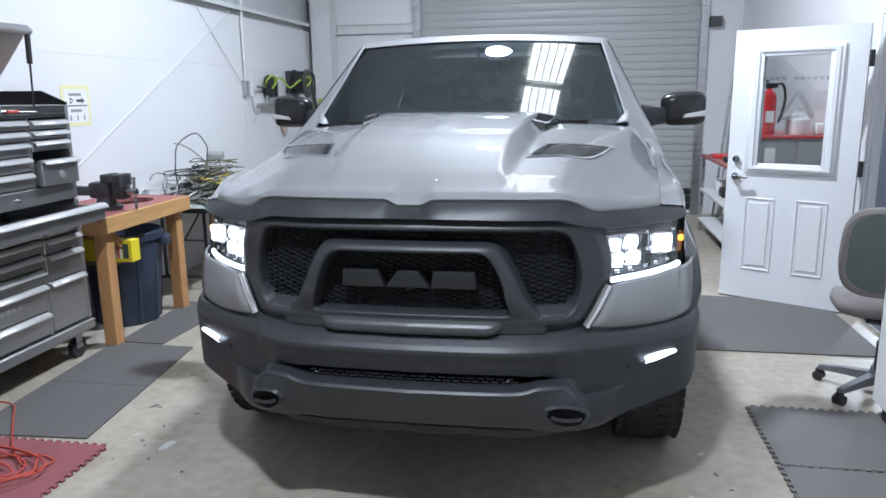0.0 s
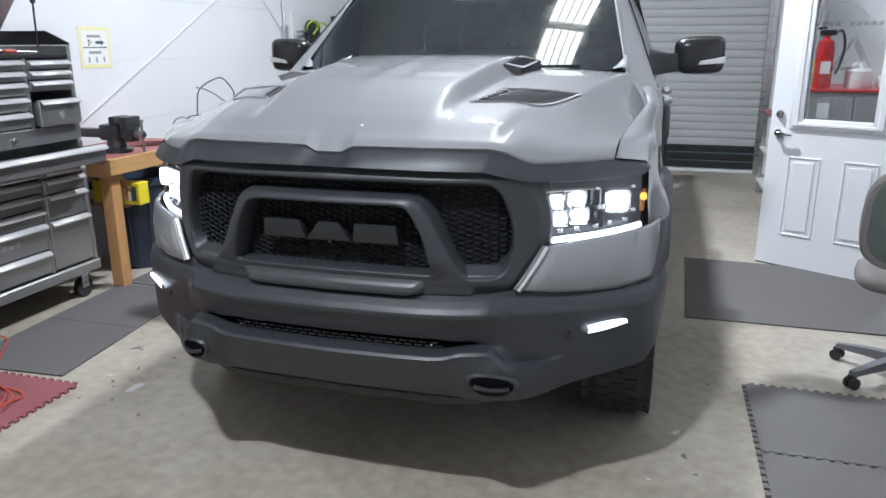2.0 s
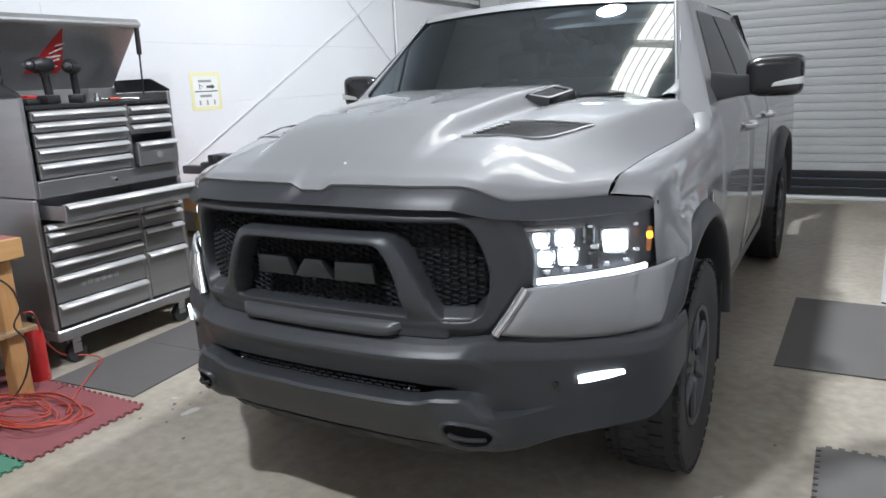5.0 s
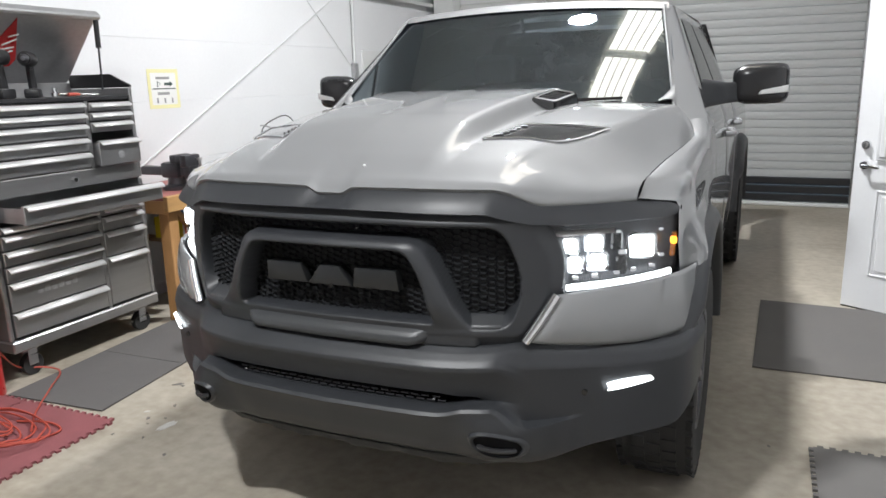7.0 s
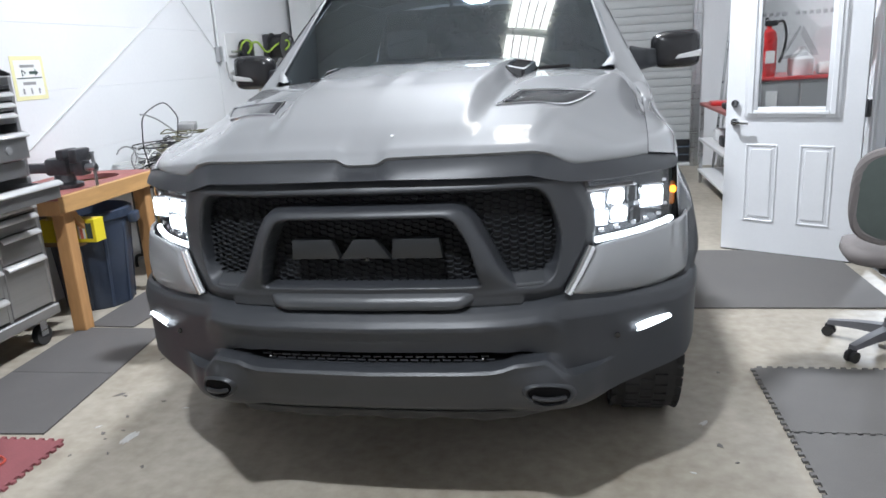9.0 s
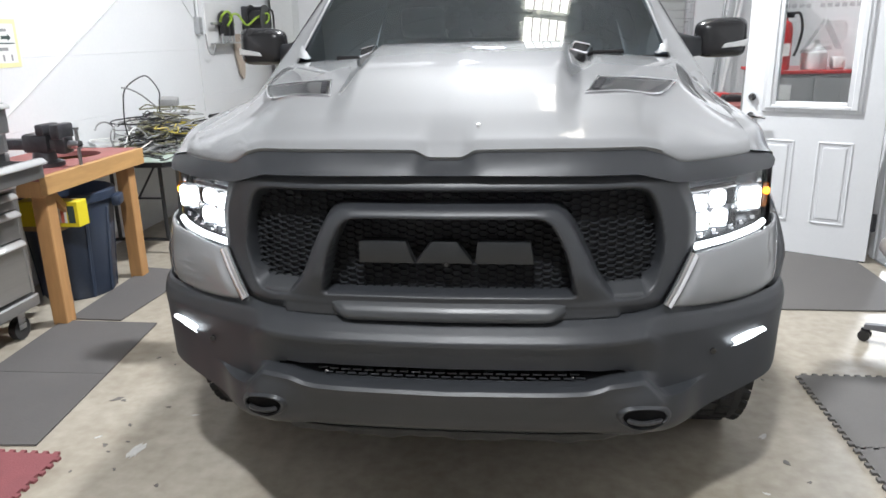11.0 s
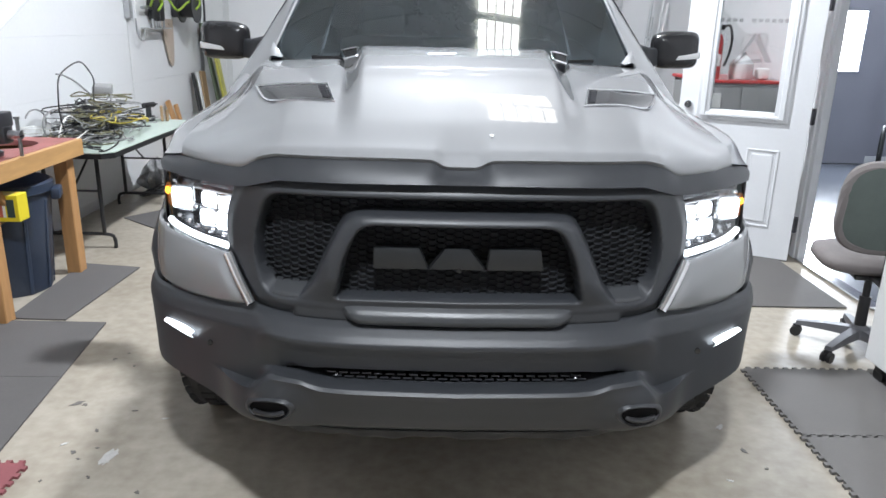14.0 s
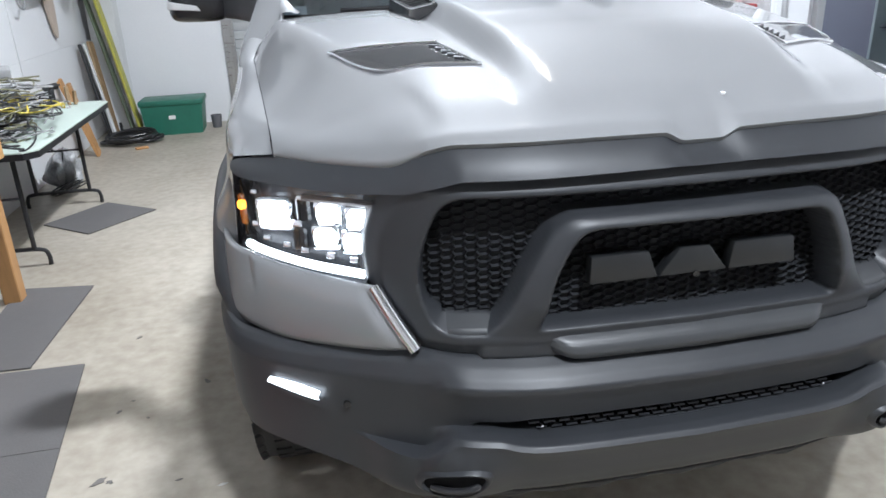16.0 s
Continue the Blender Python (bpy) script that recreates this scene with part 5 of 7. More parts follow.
    # plain bars for the scrawled lettering
    for k in range(6):
        bm = bmesh.new()
        box(bm, xf + 0.0045, xf + 0.0055, 0.80 + k * 0.045, 0.832 + k * 0.045, 0.458, 0.478 + 0.012 * (k % 2), 0, None)
        part("lettering", bm, M["smudge"], big)
    for y in (y0 + 0.14, y1 - 0.10):
        for x in (xf - 0.06, xb + 0.07):
            bm = bmesh.new()
            box(bm, x - 0.045, x + 0.045, y - 0.03, y + 0.03, 0.155, 0.169, 0.002)
            for dx in (-0.028, 0.022):
                box(bm, x + dx, x + dx + 0.005, y - 0.028, y + 0.028, 0.06, 0.156, 0.002)
            cs = part("caster", bm, M["steel"], T, "steel swivel caster")
            bm = bmesh.new()
            rod(bm, (x - 0.02, y, 0.062), (x + 0.02, y, 0.062), 0.061, n=24)
            part("caster_wheel", bm, M["rubber"], cs)
    return T


tool_chest()


def drill(m, s=1.0):
    """A pistol-grip drill standing on its battery, chuck towards +x."""
    D = thing("cordless_drill", "black cordless drill standing in the open chest tray", "drill", "drills in the tray", m=m)
    bm = bmesh.new()
    lathe(bm, [(0.0, -0.085), (0.030, -0.083), (0.040, -0.070), (0.043, -0.02), (0.041, 0.05), (0.033, 0.066), (0.030, 0.085), (0.0, 0.086)], 18, Matrix.Scale(s, 4) @ pose(0, 0, 0.205, 0, 90, 0))
    part("motor", bm, M["black_plastic"], D)
    bm = bmesh.new()
    lathe(bm, [(0.0, 0.087), (0.024, 0.088), (0.024, 0.112), (0.012, 0.132), (0.0, 0.133)], 14, Matrix.Scale(s, 4) @ pose(0, 0, 0.205, 0, 90, 0))
    part("chuck", bm, M["dark_steel"], D, "dark steel chuck")
    bm = bmesh.new()
    sheet(bm, lambda u, v: Vector((s * (-0.022 - 0.018 * (1 - v) + (0.026 - 0.004 * math.sin(math.pi * v)) * math.cos(6.2832 * u)), s * 0.021 * math.sin(6.2832 * u), s * (0.05 + 0.13 * v))), 14, 6)
    part("grip", bm, M["black_plastic"], D)
    bm = bmesh.new()
    box(bm, -0.030 * s, -0.012 * s + 0.022, -0.010, 0.010, 0.145 * s, 0.170 * s, 0.004)
    part("trigger", bm, M["black_plastic"], D)
    bm = bmesh.new()
    box(bm, -0.085 * s, 0.035 * s, -0.036 * s, 0.036 * s, 0.0, 0.048 * s, 0.010, None, 2)
    part("battery", bm, M["black_plastic"], D)


drill(pose(-2.55, 0.845, 1.516, 0, 0, -66), 1.06)
drill(pose(-2.55, 1.035, 1.516, 0, 0, -47), 1.02)
bm = bmesh.new()
box(bm, -0.030, 0.030, -0.055, 0.055, 0.0, 0.034, 0.010, pose(-2.53, 0.735, 1.516, 0, 0, 20), 2)
red_tool = tagged(part("hand_tool", bm, M["black_plastic"]), "black and red hand tool lying in the chest tray", "tool", "small tools in the tray")
bm = bmesh.new()
box(bm, -0.024, 0.024, -0.040, 0.040, 0.036, 0.054, 0.007, pose(-2.53, 0.735, 1.516, 0, 0, 20), 2)
part("cover", bm, M["red_paint"], red_tool, "red plastic cover")
bm = bmesh.new()
rod(bm, (-2.55, 1.175, 1.530), (-2.52, 1.305, 1.530), 0.009, 0.012)
lathe(bm, [(0.0, 0.0), (0.024, 0.001), (0.024, 0.022), (0.014, 0.026), (0.014, 0.048), (0.0, 0.048)], 16, pose(-2.55, 1.175, 1.519))
tagged(part("ratchet_handle", bm, M["chrome"]), "bright chrome ratchet lying in the chest tray", "ratchet", "small tools in the tray")
bm = bmesh.new()
rod(bm, (-2.50, 1.300, 1.528), (-2.475, 1.415, 1.525), 0.003, n=8)
driver = tagged(part("screwdriver", bm, M["steel"]), "small screwdriver with an orange handle in the chest tray", "screwdriver", "small tools in the tray")
bm = bmesh.new()
rod(bm, (-2.515, 1.235, 1.529), (-2.50, 1.300, 1.528), 0.011, 0.008, n=10)
part("handle", bm, M["orange_cord"], driver, "orange handle")

# ---- bench with vise ----
def work_bench(name, label, x0, x1, y0, y1, h, hole=None):
    B = thing(name, label, "workbench")
    bm = bmesh.new()
    if hole:
        cx, cy, r = hole
        out = [(x0, y0), (x1, y0), (x1, y1), (x0, y1)]
        ins = [(cx + r * math.cos(a), cy + r * math.sin(a)) for a in np.linspace(-0.75 * math.pi, 1.25 * math.pi, 32, endpoint=False)]
        outer2 = []
        for k in range(32):
            e, t = k // 8, (k % 8) / 8
            a, b = out[e], out[(e + 1) % 4]
            outer2.append((a[0] + (b[0] - a[0]) * t, a[1] + (b[1] - a[1]) * t))
        ring = []
        for pts, z in ((outer2, h), (ins, h), (ins, h - 0.03), (outer2, h - 0.03)):
            ring.append([bm.verts.new((px, py, z)) for px, py in pts])
        for A, B2 in zip(ring, ring[1:] + ring[:1]):
            for j in range(32):
                bm.faces.new((A[j], A[(j + 1) % 32], B2[(j + 1) % 32], B2[j]))
    else:
        box(bm, x0, x1, y0, y1, h - 0.03, h, 0.003)
    part("top", bm, M["red_top"], B, "worn red bench top")
    bm = bmesh.new()
    box(bm, x1, x1 + 0.038, y0 - 0.005, y1 + 0.005, h - 0.105, h - 0.002, 0.004)
    part("front_rail", bm, M["wood_y"], B, "pine front rail")
    for y in (y0, y1 - 0.038):
        bm = bmesh.new()
        box(bm, x0, x1 - 0.001, y, y + 0.038, h - 0.12, h - 0.032, 0.004)
        part("end_rail", bm, M["wood"], B, "pine end rail")
    for x in (x0 + 0.01, x1 - 0.10):
        for y in (y0 + 0.04, y1 - 0.13):
            bm = bmesh.new()
            box(bm, x, x + 0.088, y, y + 0.088, 0.0, h - 0.033, 0.005)
            part("leg", bm, M["wood"], B, "pine post leg")
    return B


vb = work_bench("vise_bench", "pine workbench with a red top beside the tool chest", -2.97, -2.35, 1.70, 2.72, 0.865, (-2.62, 2.42, 0.17))
bm = bmesh.new()
box(bm, -0.02, 0.02, -0.02, 0.02, -0.17, 0.17, 0.004, pose(-2.41, 1.93, 0.66, 42, 0, 0))
part("brace", bm, M["wood"], vb, "short pine brace")

V = thing("bench_vise", "black cast iron bench vise bolted to the bench", "vise", m=pose(-2.52, 2.02, 0.866) @ Matrix.Scale(1.2, 4))
bm = bmesh.new()
lathe(bm, [(0.085, 0), (0.085, 0.018), (0.055, 0.03), (0.05, 0.07)], 24)
part("swivel_base", bm, M["dark_steel"], V)
bm = bmesh.new()
box(bm, -0.075, 0.055, -0.05, 0.05, 0.065, 0.155, 0.016, None, 2)
box(bm, 0.012, 0.056, -0.062, 0.062, 0.15, 0.20, 0.008, None, 2)
part("fixed_jaw", bm, M["dark_steel"], V)
bm = bmesh.new()
box(bm, 0.082, 0.13, -0.06, 0.06, 0.13, 0.20, 0.010, None, 2)
box(bm, 0.082, 0.135, -0.04, 0.04, 0.06, 0.14, 0.012, None, 2)
part("moving_jaw", bm, M["dark_steel"], V)
bm = bmesh.new()
box(bm, -0.25, 0.083, -0.028, 0.028, 0.078, 0.128, 0.008, None, 2)
part("slide", bm, M["dark_steel"], V)
bm = bmesh.new()
rod(bm, (0.13, 0, 0.10), (0.19, 0, 0.10), 0.02)
rod(bm, (0.178, 0, 0.17), (0.178, 0, 0.005), 0.008)
rod(bm, (0.178, 0, 0.17), (0.178, 0, 0.182), 0.014)
part("screw_handle", bm, M["steel"], V, "steel screw and handle bar")

C = thing("trash_can", "dark blue round plastic trash can under the bench", "trash can", m=pose(-2.64, 2.32, 0))
bm = bmesh.new()
lathe(bm, [(0.205, 0.0), (0.215, 0.02), (0.265, 0.60), (0.285, 0.61), (0.288, 0.66), (0.270, 0.67), (0.258, 0.62), (0.20, 0.03)], 40)
part("body", bm, M["blue_bin"], C)
for k in range(10):
    bm = bmesh.new()
    a = 36 * k
    box(bm, 0.214, 0.222, -0.012, 0.012, 0.0, 0.56, 0.004, pose(0, 0, 0.02, 0, 0, a) @ pose(0, 0, 0, 0, 4.6, 0))
    part("rib", bm, M["blue_bin"], C)
for a in (20, 200):
    bm = bmesh.new()
    box(bm, 0.27, 0.325, -0.07, 0.07, 0.55, 0.62, 0.015, pose(0, 0, 0, 0, 0, a), 2)
    part("handle", bm, M["blue_bin"], C)

Y = thing("yellow_carton", "yellow printed carton standing against the bench leg", "carton", m=pose(-2.52, 2.00, 0))
bm = bmesh.new()
box(bm, -0.19, 0.19, -0.05, 0.05, 0.52, 0.668, 0.003)
part("carton", bm, M["yellow"], Y)
for k, (a, b, c) in enumerate(((0.07, 0.12, "paper"), (0.085, 0.105, "red_ink"), (0.13, 0.17, "ink"))):
    bm = bmesh.new()
    box(bm, a, b, -0.0525 - 0.0008 * k, -0.0505 - 0.0008 * k, 0.545, 0.645, 0.0)
    part("print", bm, M[c], Y, angle=0)
bm = bmesh.new()
box(bm, -2.96, -2.46, 1.955, 2.04, 0.49, 0.518, 0.004)
part("lower_rail", bm, M["wood_old"], vb, "low wooden cross rail")

# ---- nearer bench at the edge, with a red extinguisher and a cord ----
nb = work_bench("side_bench", "pine workbench standing before the tool chest", -2.97, -2.24, -1.35, 0.36, 0.865)
bm = bmesh.new()
box(bm, -2.96, -2.22, -1.30, 0.38, 0.36, 0.385, 0.004)
part("shelf", bm, M["wood_old"], nb, "lower board shelf")
E_ = thing("fire_extinguisher", "small red fire extinguisher standing behind a bench leg", "extinguisher", "extinguishers", m=pose(-2.42, 0.455, 0))
bm = bmesh.new()
lathe(bm, [(0.052, 0.0), (0.056, 0.012), (0.056, 0.27), (0.046, 0.31), (0.02, 0.335), (0.018, 0.35)], 24)
part("cylinder", bm, M["red_paint"], E_)
bm = bmesh.new()
box(bm, -0.012, 0.05, -0.012, 0.012, 0.35, 0.385, 0.005)
part("valve", bm, M["black_plastic"], E_)

# orange-red extension cord: coils on the red tile and a run up to the bench
cord = thing("extension_cord", "orange-red extension cord coiled on the red floor tile", "cord")
rg = random.Random(4)
bm = bmesh.new()
pts = []
for k in range(90):
    a = k * 0.42
    rr = 0.20 + 0.09 * math.sin(k * 0.23) + rg.uniform(-0.012, 0.012)
    pts.append((-2.02 + rr * 1.25 * math.cos(a), 0.13 + rr * 0.62 * math.sin(a), 0.022 + 0.012 * (k % 5) / 5 + 0.0003 * k))
tube(bm, smooth_pts(pts, 3), 0.0046, 6)
part("coil", bm, M["orange_cord"], cord)
bm = bmesh.new()
tube(bm, smooth_pts([(-1.80, 0.20, 0.03), (-1.98, 0.36, 0.022), (-2.18, 0.60, 0.02), (-2.33, 0.78, 0.02), (-2.45, 0.78, 0.03), (-2.50, 0.66, 0.07), (-2.42, 0.52, 0.22), (-2.30, 0.42, 0.40), (-2.28, 0.37, 0.45), (-2.40, 0.30, 0.392)], 8), 0.0046, 6)
part("lead", bm, M["orange_cord"], cord)
bm = bmesh.new()
tube(bm, smooth_pts([(-2.10, -0.02, 0.02), (-1.9, 0.02, 0.02), (-1.74, 0.16, 0.02), (-1.70, 0.27, 0.02), (-1.82, 0.31, 0.02), (-1.98, 0.26, 0.022)], 8), 0.0046, 6)
part("loop", bm, M["orange_cord"], cord)
bm = bmesh.new()
tube(bm, smooth_pts([(-2.235, 0.20, 0.70), (-2.19, 0.26, 0.62), (-2.20, 0.29, 0.50), (-2.19, 0.24, 0.42), (-2.20, 0.30, 0.30), (-2.22, 0.26, 0.12), (-2.25, 0.15, 0.01), (-2.3, 0.0, 0.008)], 8), 0.005, 6)
tagged(part("power_lead", bm, M["black_plastic"]), "thin black power lead hanging from the bench", "cord")

# ---- folding table with a heap of cables ----
TB = thing("folding_table", "folding table with a pale green top and black legs", "table")
tx0, tx1, ty0, ty1, tz = -2.93, -2.235, 2.93, 4.72, 0.735
c_ = 0.07
bm = bmesh.new()
slab(bm, [(tx0, ty0), (tx1 - c_, ty0), (tx1, ty0 + c_), (tx1, ty1 - c_), (tx1 - c_, ty1), (tx0, ty1)], tz - 0.008, tz)
part("top", bm, M["table_top"], TB, "pale green laminate top", angle=0)
bm = bmesh.new()
slab(bm, [(tx0 + 0.004, ty0 + 0.004), (tx1 - c_, ty0 + 0.004), (tx1 - 0.004, ty0 + c_), (tx1 - 0.004, ty1 - c_), (tx1 - c_, ty1 - 0.004), (tx0 + 0.004, ty1 - 0.004)], tz - 0.045, tz - 0.009)
part("edge_band", bm, M["black_plastic"], TB, "dark edge band", angle=0)
for yl in (3.17, 4.48):
    for k, x in enumerate((-2.83, -2.45)):
        bm = bmesh.new()
        rod(bm, (x, yl, tz - 0.045), (x, yl, 0.10), 0.014)
        part("leg", bm, M["black_plastic"], TB)
    bm = bmesh.new()
    tube(bm, smooth_pts([(-2.90, yl, 0.0), (-2.90, yl, 0.06), (-2.86, yl, 0.10), (-2.64, yl, 0.105), (-2.42, yl, 0.10), (-2.38, yl, 0.06), (-2.38, yl, 0.0)], 5), 0.013, 8)
    part("foot", bm, M["black_plastic"], TB)
    bm = bmesh.new()
    rod(bm, (-2.64, yl, 0.42), (-2.64, yl + (0.4 if yl < 4 else -0.4), tz - 0.046), 0.008)
    rod(bm, (-2.83, yl, 0.42), (-2.45, yl, 0.42), 0.008)
    part("stay", bm, M["dark_steel"], TB)

M["cable_grey"] = surface("grey_cable", (0.30, 0.30, 0.30), 0.5, vary=0.2, bump=0.0)
M["cable_yellow"] = surface("yellow_cable", (0.62, 0.50, 0.08), 0.5, vary=0.2, bump=0.0)
M["cable_olive"] = surface("olive_cable", (0.20, 0.19, 0.11), 0.5, vary=0.2, bump=0.0)
heap = thing("cable_heap", "tangled heap of black, grey and yellow cables on the table", "cables")
rg = random.Random(11)
for nm, mk, cnt, r in (("black_cable_tangle", "black_plastic", 40, 0.0052), ("grey_cable_tangle", "cable_grey", 34, 0.0048), ("olive_cable_tangle", "cable_olive", 26, 0.005), ("yellow_cable_tangle", "cable_yellow", 5, 0.005), ("white_cable_tangle", "paper", 5, 0.0045)):
    bm = bmesh.new()
    for k in range(cnt):
        cx, cy = rg.gauss(-2.62, 0.10), rg.gauss(3.62, 0.26)
        cx, cy = min(-2.38, max(-2.86, cx)), min(4.15, max(3.05, cy))
        hgt = max(0.03, 0.31 * math.exp(-((cx + 2.62) / 0.26) ** 2 - ((cy - 3.68) / 0.38) ** 2))
        ra, rb = rg.uniform(0.08, 0.26), rg.uniform(0.03, 0.12)
        turn, n0 = rg.uniform(0, 6.3), rg.randint(6, 11)
        z0 = tz + r + rg.uniform(0.1, 1.0) * hgt
        pts = []
        for j in range(n0):
            a = j * rg.uniform(0.7, 1.0)
            px = cx + ra * math.cos(a) * math.cos(turn) - rb * math.sin(a) * math.sin(turn)
            py = cy + 1.4 * (ra * math.cos(a) * math.sin(turn) + rb * math.sin(a) * math.cos(turn))
            px = min(-2.27, max(-2.95, px))
            pts.append((px, min(4.45, max(2.96, py)), max(tz + r, z0 + rg.uniform(-0.025, 0.025))))
        tube(bm, smooth_pts(pts, 4), r, 5)
    tagged(part(nm, bm, M[mk], heap, nm.replace("_", " ")), kind="stuff")
for mk, r, pts in (
    ("black_plastic", 0.005, [(-2.62, 3.13, 0.84), (-2.62, 3.091, 0.967), (-2.62, 3.102, 1.092), (-2.62, 3.138, 1.202), (-2.62, 3.267, 1.262), (-2.62, 3.462, 1.293), (-2.62, 3.587, 1.225), (-2.62, 3.647, 1.153), (-2.62, 3.628, 1.085), (-2.62, 3.6, 0.95)]),
    ("cable_grey", 0.006, [(-2.62, 3.112, 1.229), (-2.62, 3.205, 1.215), (-2.62, 3.367, 1.16), (-2.62, 3.583, 1.048)]),
    ("cable_grey", 0.006, [(-2.84, 3.064, 0.939), (-2.84, 3.115, 0.974), (-2.84, 3.209, 0.979), (-2.84, 3.295, 0.942), (-2.84, 3.31, 0.874), (-2.84, 3.25, 0.782)]),
    ("cable_grey", 0.006, [(-2.76, 3.15, 0.798), (-2.76, 3.118, 0.886), (-2.76, 3.194, 0.954), (-2.76, 3.336, 0.965), (-2.76, 3.41, 0.861)]),
    ("paper", 0.005, [(-2.66, 3.112, 0.804), (-2.66, 3.186, 0.89), (-2.66, 3.299, 0.929), (-2.66, 3.439, 0.857), (-2.66, 3.498, 0.746)]),
):
    bm = bmesh.new()
    tube(bm, smooth_pts(pts, 6), r, 7)
    part("stiff_cable", bm, M[mk], heap, "springy loop of cable")
bm = bmesh.new()
box(bm, -0.07, 0.07, -0.09, 0.09, 0, 0.07, 0.012, pose(-2.66, 3.86, 1.03, 4, 3, 20), 2)
part("grey_adapter", bm, M["cable_grey"], heap, "pale grey box among the cables")
bm = bmesh.new()
box(bm, -0.04, 0.04, -0.07, 0.06, 0.0, 0.042, 0.01, pose(-2.60, 4.60, tz + 0.001, 0, 0, 15), 2)
box(bm, -0.022, 0.022, -0.075, -0.030, 0.04, 0.13, 0.01, pose(-2.60, 4.60, tz + 0.001, 0, 0, 15), 2)
rod(bm, (-2.61, 4.51, tz + 0.140), (-2.57, 4.63, tz + 0.140), 0.024)
rod(bm, (-2.57, 4.63, tz + 0.140), (-2.555, 4.68, tz + 0.140), 0.010, 0.006)
tagged(part("power_tool", bm, M["black_plastic"]), "black hand power tool standing on the table", "tool")
bm = bmesh.new()
box(bm, -0.012, 0.012, -0.045, 0.045, 0, 0.13, 0.004, pose(-2.50, 4.62, tz + 0.001, 0, 0, 20))
box(bm, -0.010, 0.010, -0.020, 0.020, 0, 0.10, 0.004, pose(-2.45, 4.60, tz + 0.001, 0, 4, 35))
tagged(part("wood_offcut", bm, M["wood_old"]), "tan wood offcut standing on the table end", "wood")

# clutter under the table: a crumpled bag and a few loops of cable
M["bag"] = surface("grey_plastic_bag", (0.36, 0.365, 0.37), 0.35, vary=0.5, scale=9, fine=60, bump=0.3)
rg = random.Random(5)
bm = bmesh.new()
lumps = [(rg.uniform(0, 6.3), rg.uniform(2, 7), rg.uniform(-3, 3), rg.uniform(0.02, 0.05)) for _ in range(9)]


def bag_pt(u, v):
    a = 2 * math.pi * u
    g = math.sin(math.pi * (0.08 + 0.90 * v)) ** 0.6 * (1 - 0.35 * v)
    d = sum(h * math.sin(ph + round(f) * a + w * 3 * v) for ph, f, w, h in lumps) * 0.8 * (1 - 0.5 * v)
    return Vector((-2.76 + (0.12 + d) * g * math.cos(a), 5.06 + (0.17 + d) * g * math.sin(a), 0.004 + 0.32 * v + 0.10 * d * v))


sheet(bm, bag_pt, 48, 22)
tagged(part("plastic_bag", bm, M["bag"]), "crumpled grey plastic bag standing under the table end", "bag")
bm = bmesh.new()
for k in range(5):
    cx, cy, r0, tilt = -2.72 + rg.uniform(-0.04, 0.05), 4.80 + rg.uniform(-0.06, 0.06), rg.uniform(0.08, 0.13), rg.uniform(0.1, 0.5)
    pts = [(cx + r0 * math.cos(a) * math.cos(tilt) + rg.uniform(-0.012, 0.012), cy + r0 * math.sin(a), max(0.008, 0.012 + r0 * math.sin(tilt) * (1 + math.cos(a)) + rg.uniform(-0.01, 0.01))) for a in np.linspace(0, 6.6, 9)]
    tube(bm, smooth_pts(pts, 5), 0.005, 6)
tagged(part("cable_tangle", bm, M["black_plastic"]), "tangle of black cables on the floor by the table", "cables", kind="stuff")

# ---- corner: leaning boards, coil, green box ----
M["olive_board"] = surface("yellow_green_board", (0.42, 0.40, 0.07), 0.5, vary=0.25, scale=4, bump=0.1)
M["green_board"] = surface("dark_green_board", (0.10, 0.13, 0.08), 0.55, vary=0.3, scale=4, bump=0.1)


def lean_board(foot, top, w, t, mk, name, label, group="leaning boards"):
    """A plank standing on the floor and leaning to the wall behind it."""
    foot, top = Vector(foot), Vector(top)
    up = (top - foot).normalized()
    side = (Vector((0, 1, 0)) - up * up.y).normalized()
    out = side.cross(up)
    m = Matrix.Translation(foot) @ Matrix((out, side, up)).transposed().to_4x4()
    bm = bmesh.new()
    box(bm, -t / 2, t / 2, -w / 2, w / 2, 0, (top - foot).length, 0.003, m)
    tagged(part(name, bm, M[mk]), label, "board", group)


lean_board((-2.54, 7.12, 0.012), (-2.80, 7.22, 1.55), 0.13, 0.03, "olive_board", "long_board", "long yellow-green board leaning into the corner")
lean_board((-2.64, 7.20, 0.012), (-2.92, 7.30, 1.56), 0.12, 0.025, "green_board", "long_board", "long dark green board leaning into the corner")
lean_board((-2.80, 7.34, 0.008), (-2.86, 7.42, 1.14), 0.035, 0.035, "black_plastic", "thin_post", "thin black post leaning in the corner")
lean_board((-2.78, 7.02, 0.008), (-2.90, 7.12, 1.01), 0.17, 0.025, "wood_old", "leaning_board", "wide brown board leaning against the white wall")
lean_board((-2.80, 6.86, 0.008), (-2.95, 6.92, 1.00), 0.08, 0.02, "black_plastic", "leaning_board", "narrow dark board leaning against the white wall")
lean_board((-2.76, 6.90, 0.008), (-2.92, 6.99, 1.00), 0.05, 0.02, "cabinet_white", "leaning_board", "narrow white board leaning against the white wall")
lean_board((-2.79, 6.20, 0.008), (-2.95, 6.02, 0.76), 0.09, 0.03, "wood", "short_board", "short tan board leaning behind the table")
lean_board((-2.82, 6.32, 0.008), (-2.95, 6.26, 0.70), 0.07, 0.03, "wood", "short_board", "short tan board leaning behind the table")
bm = bmesh.new()
rg = random.Random(8)
turns = []
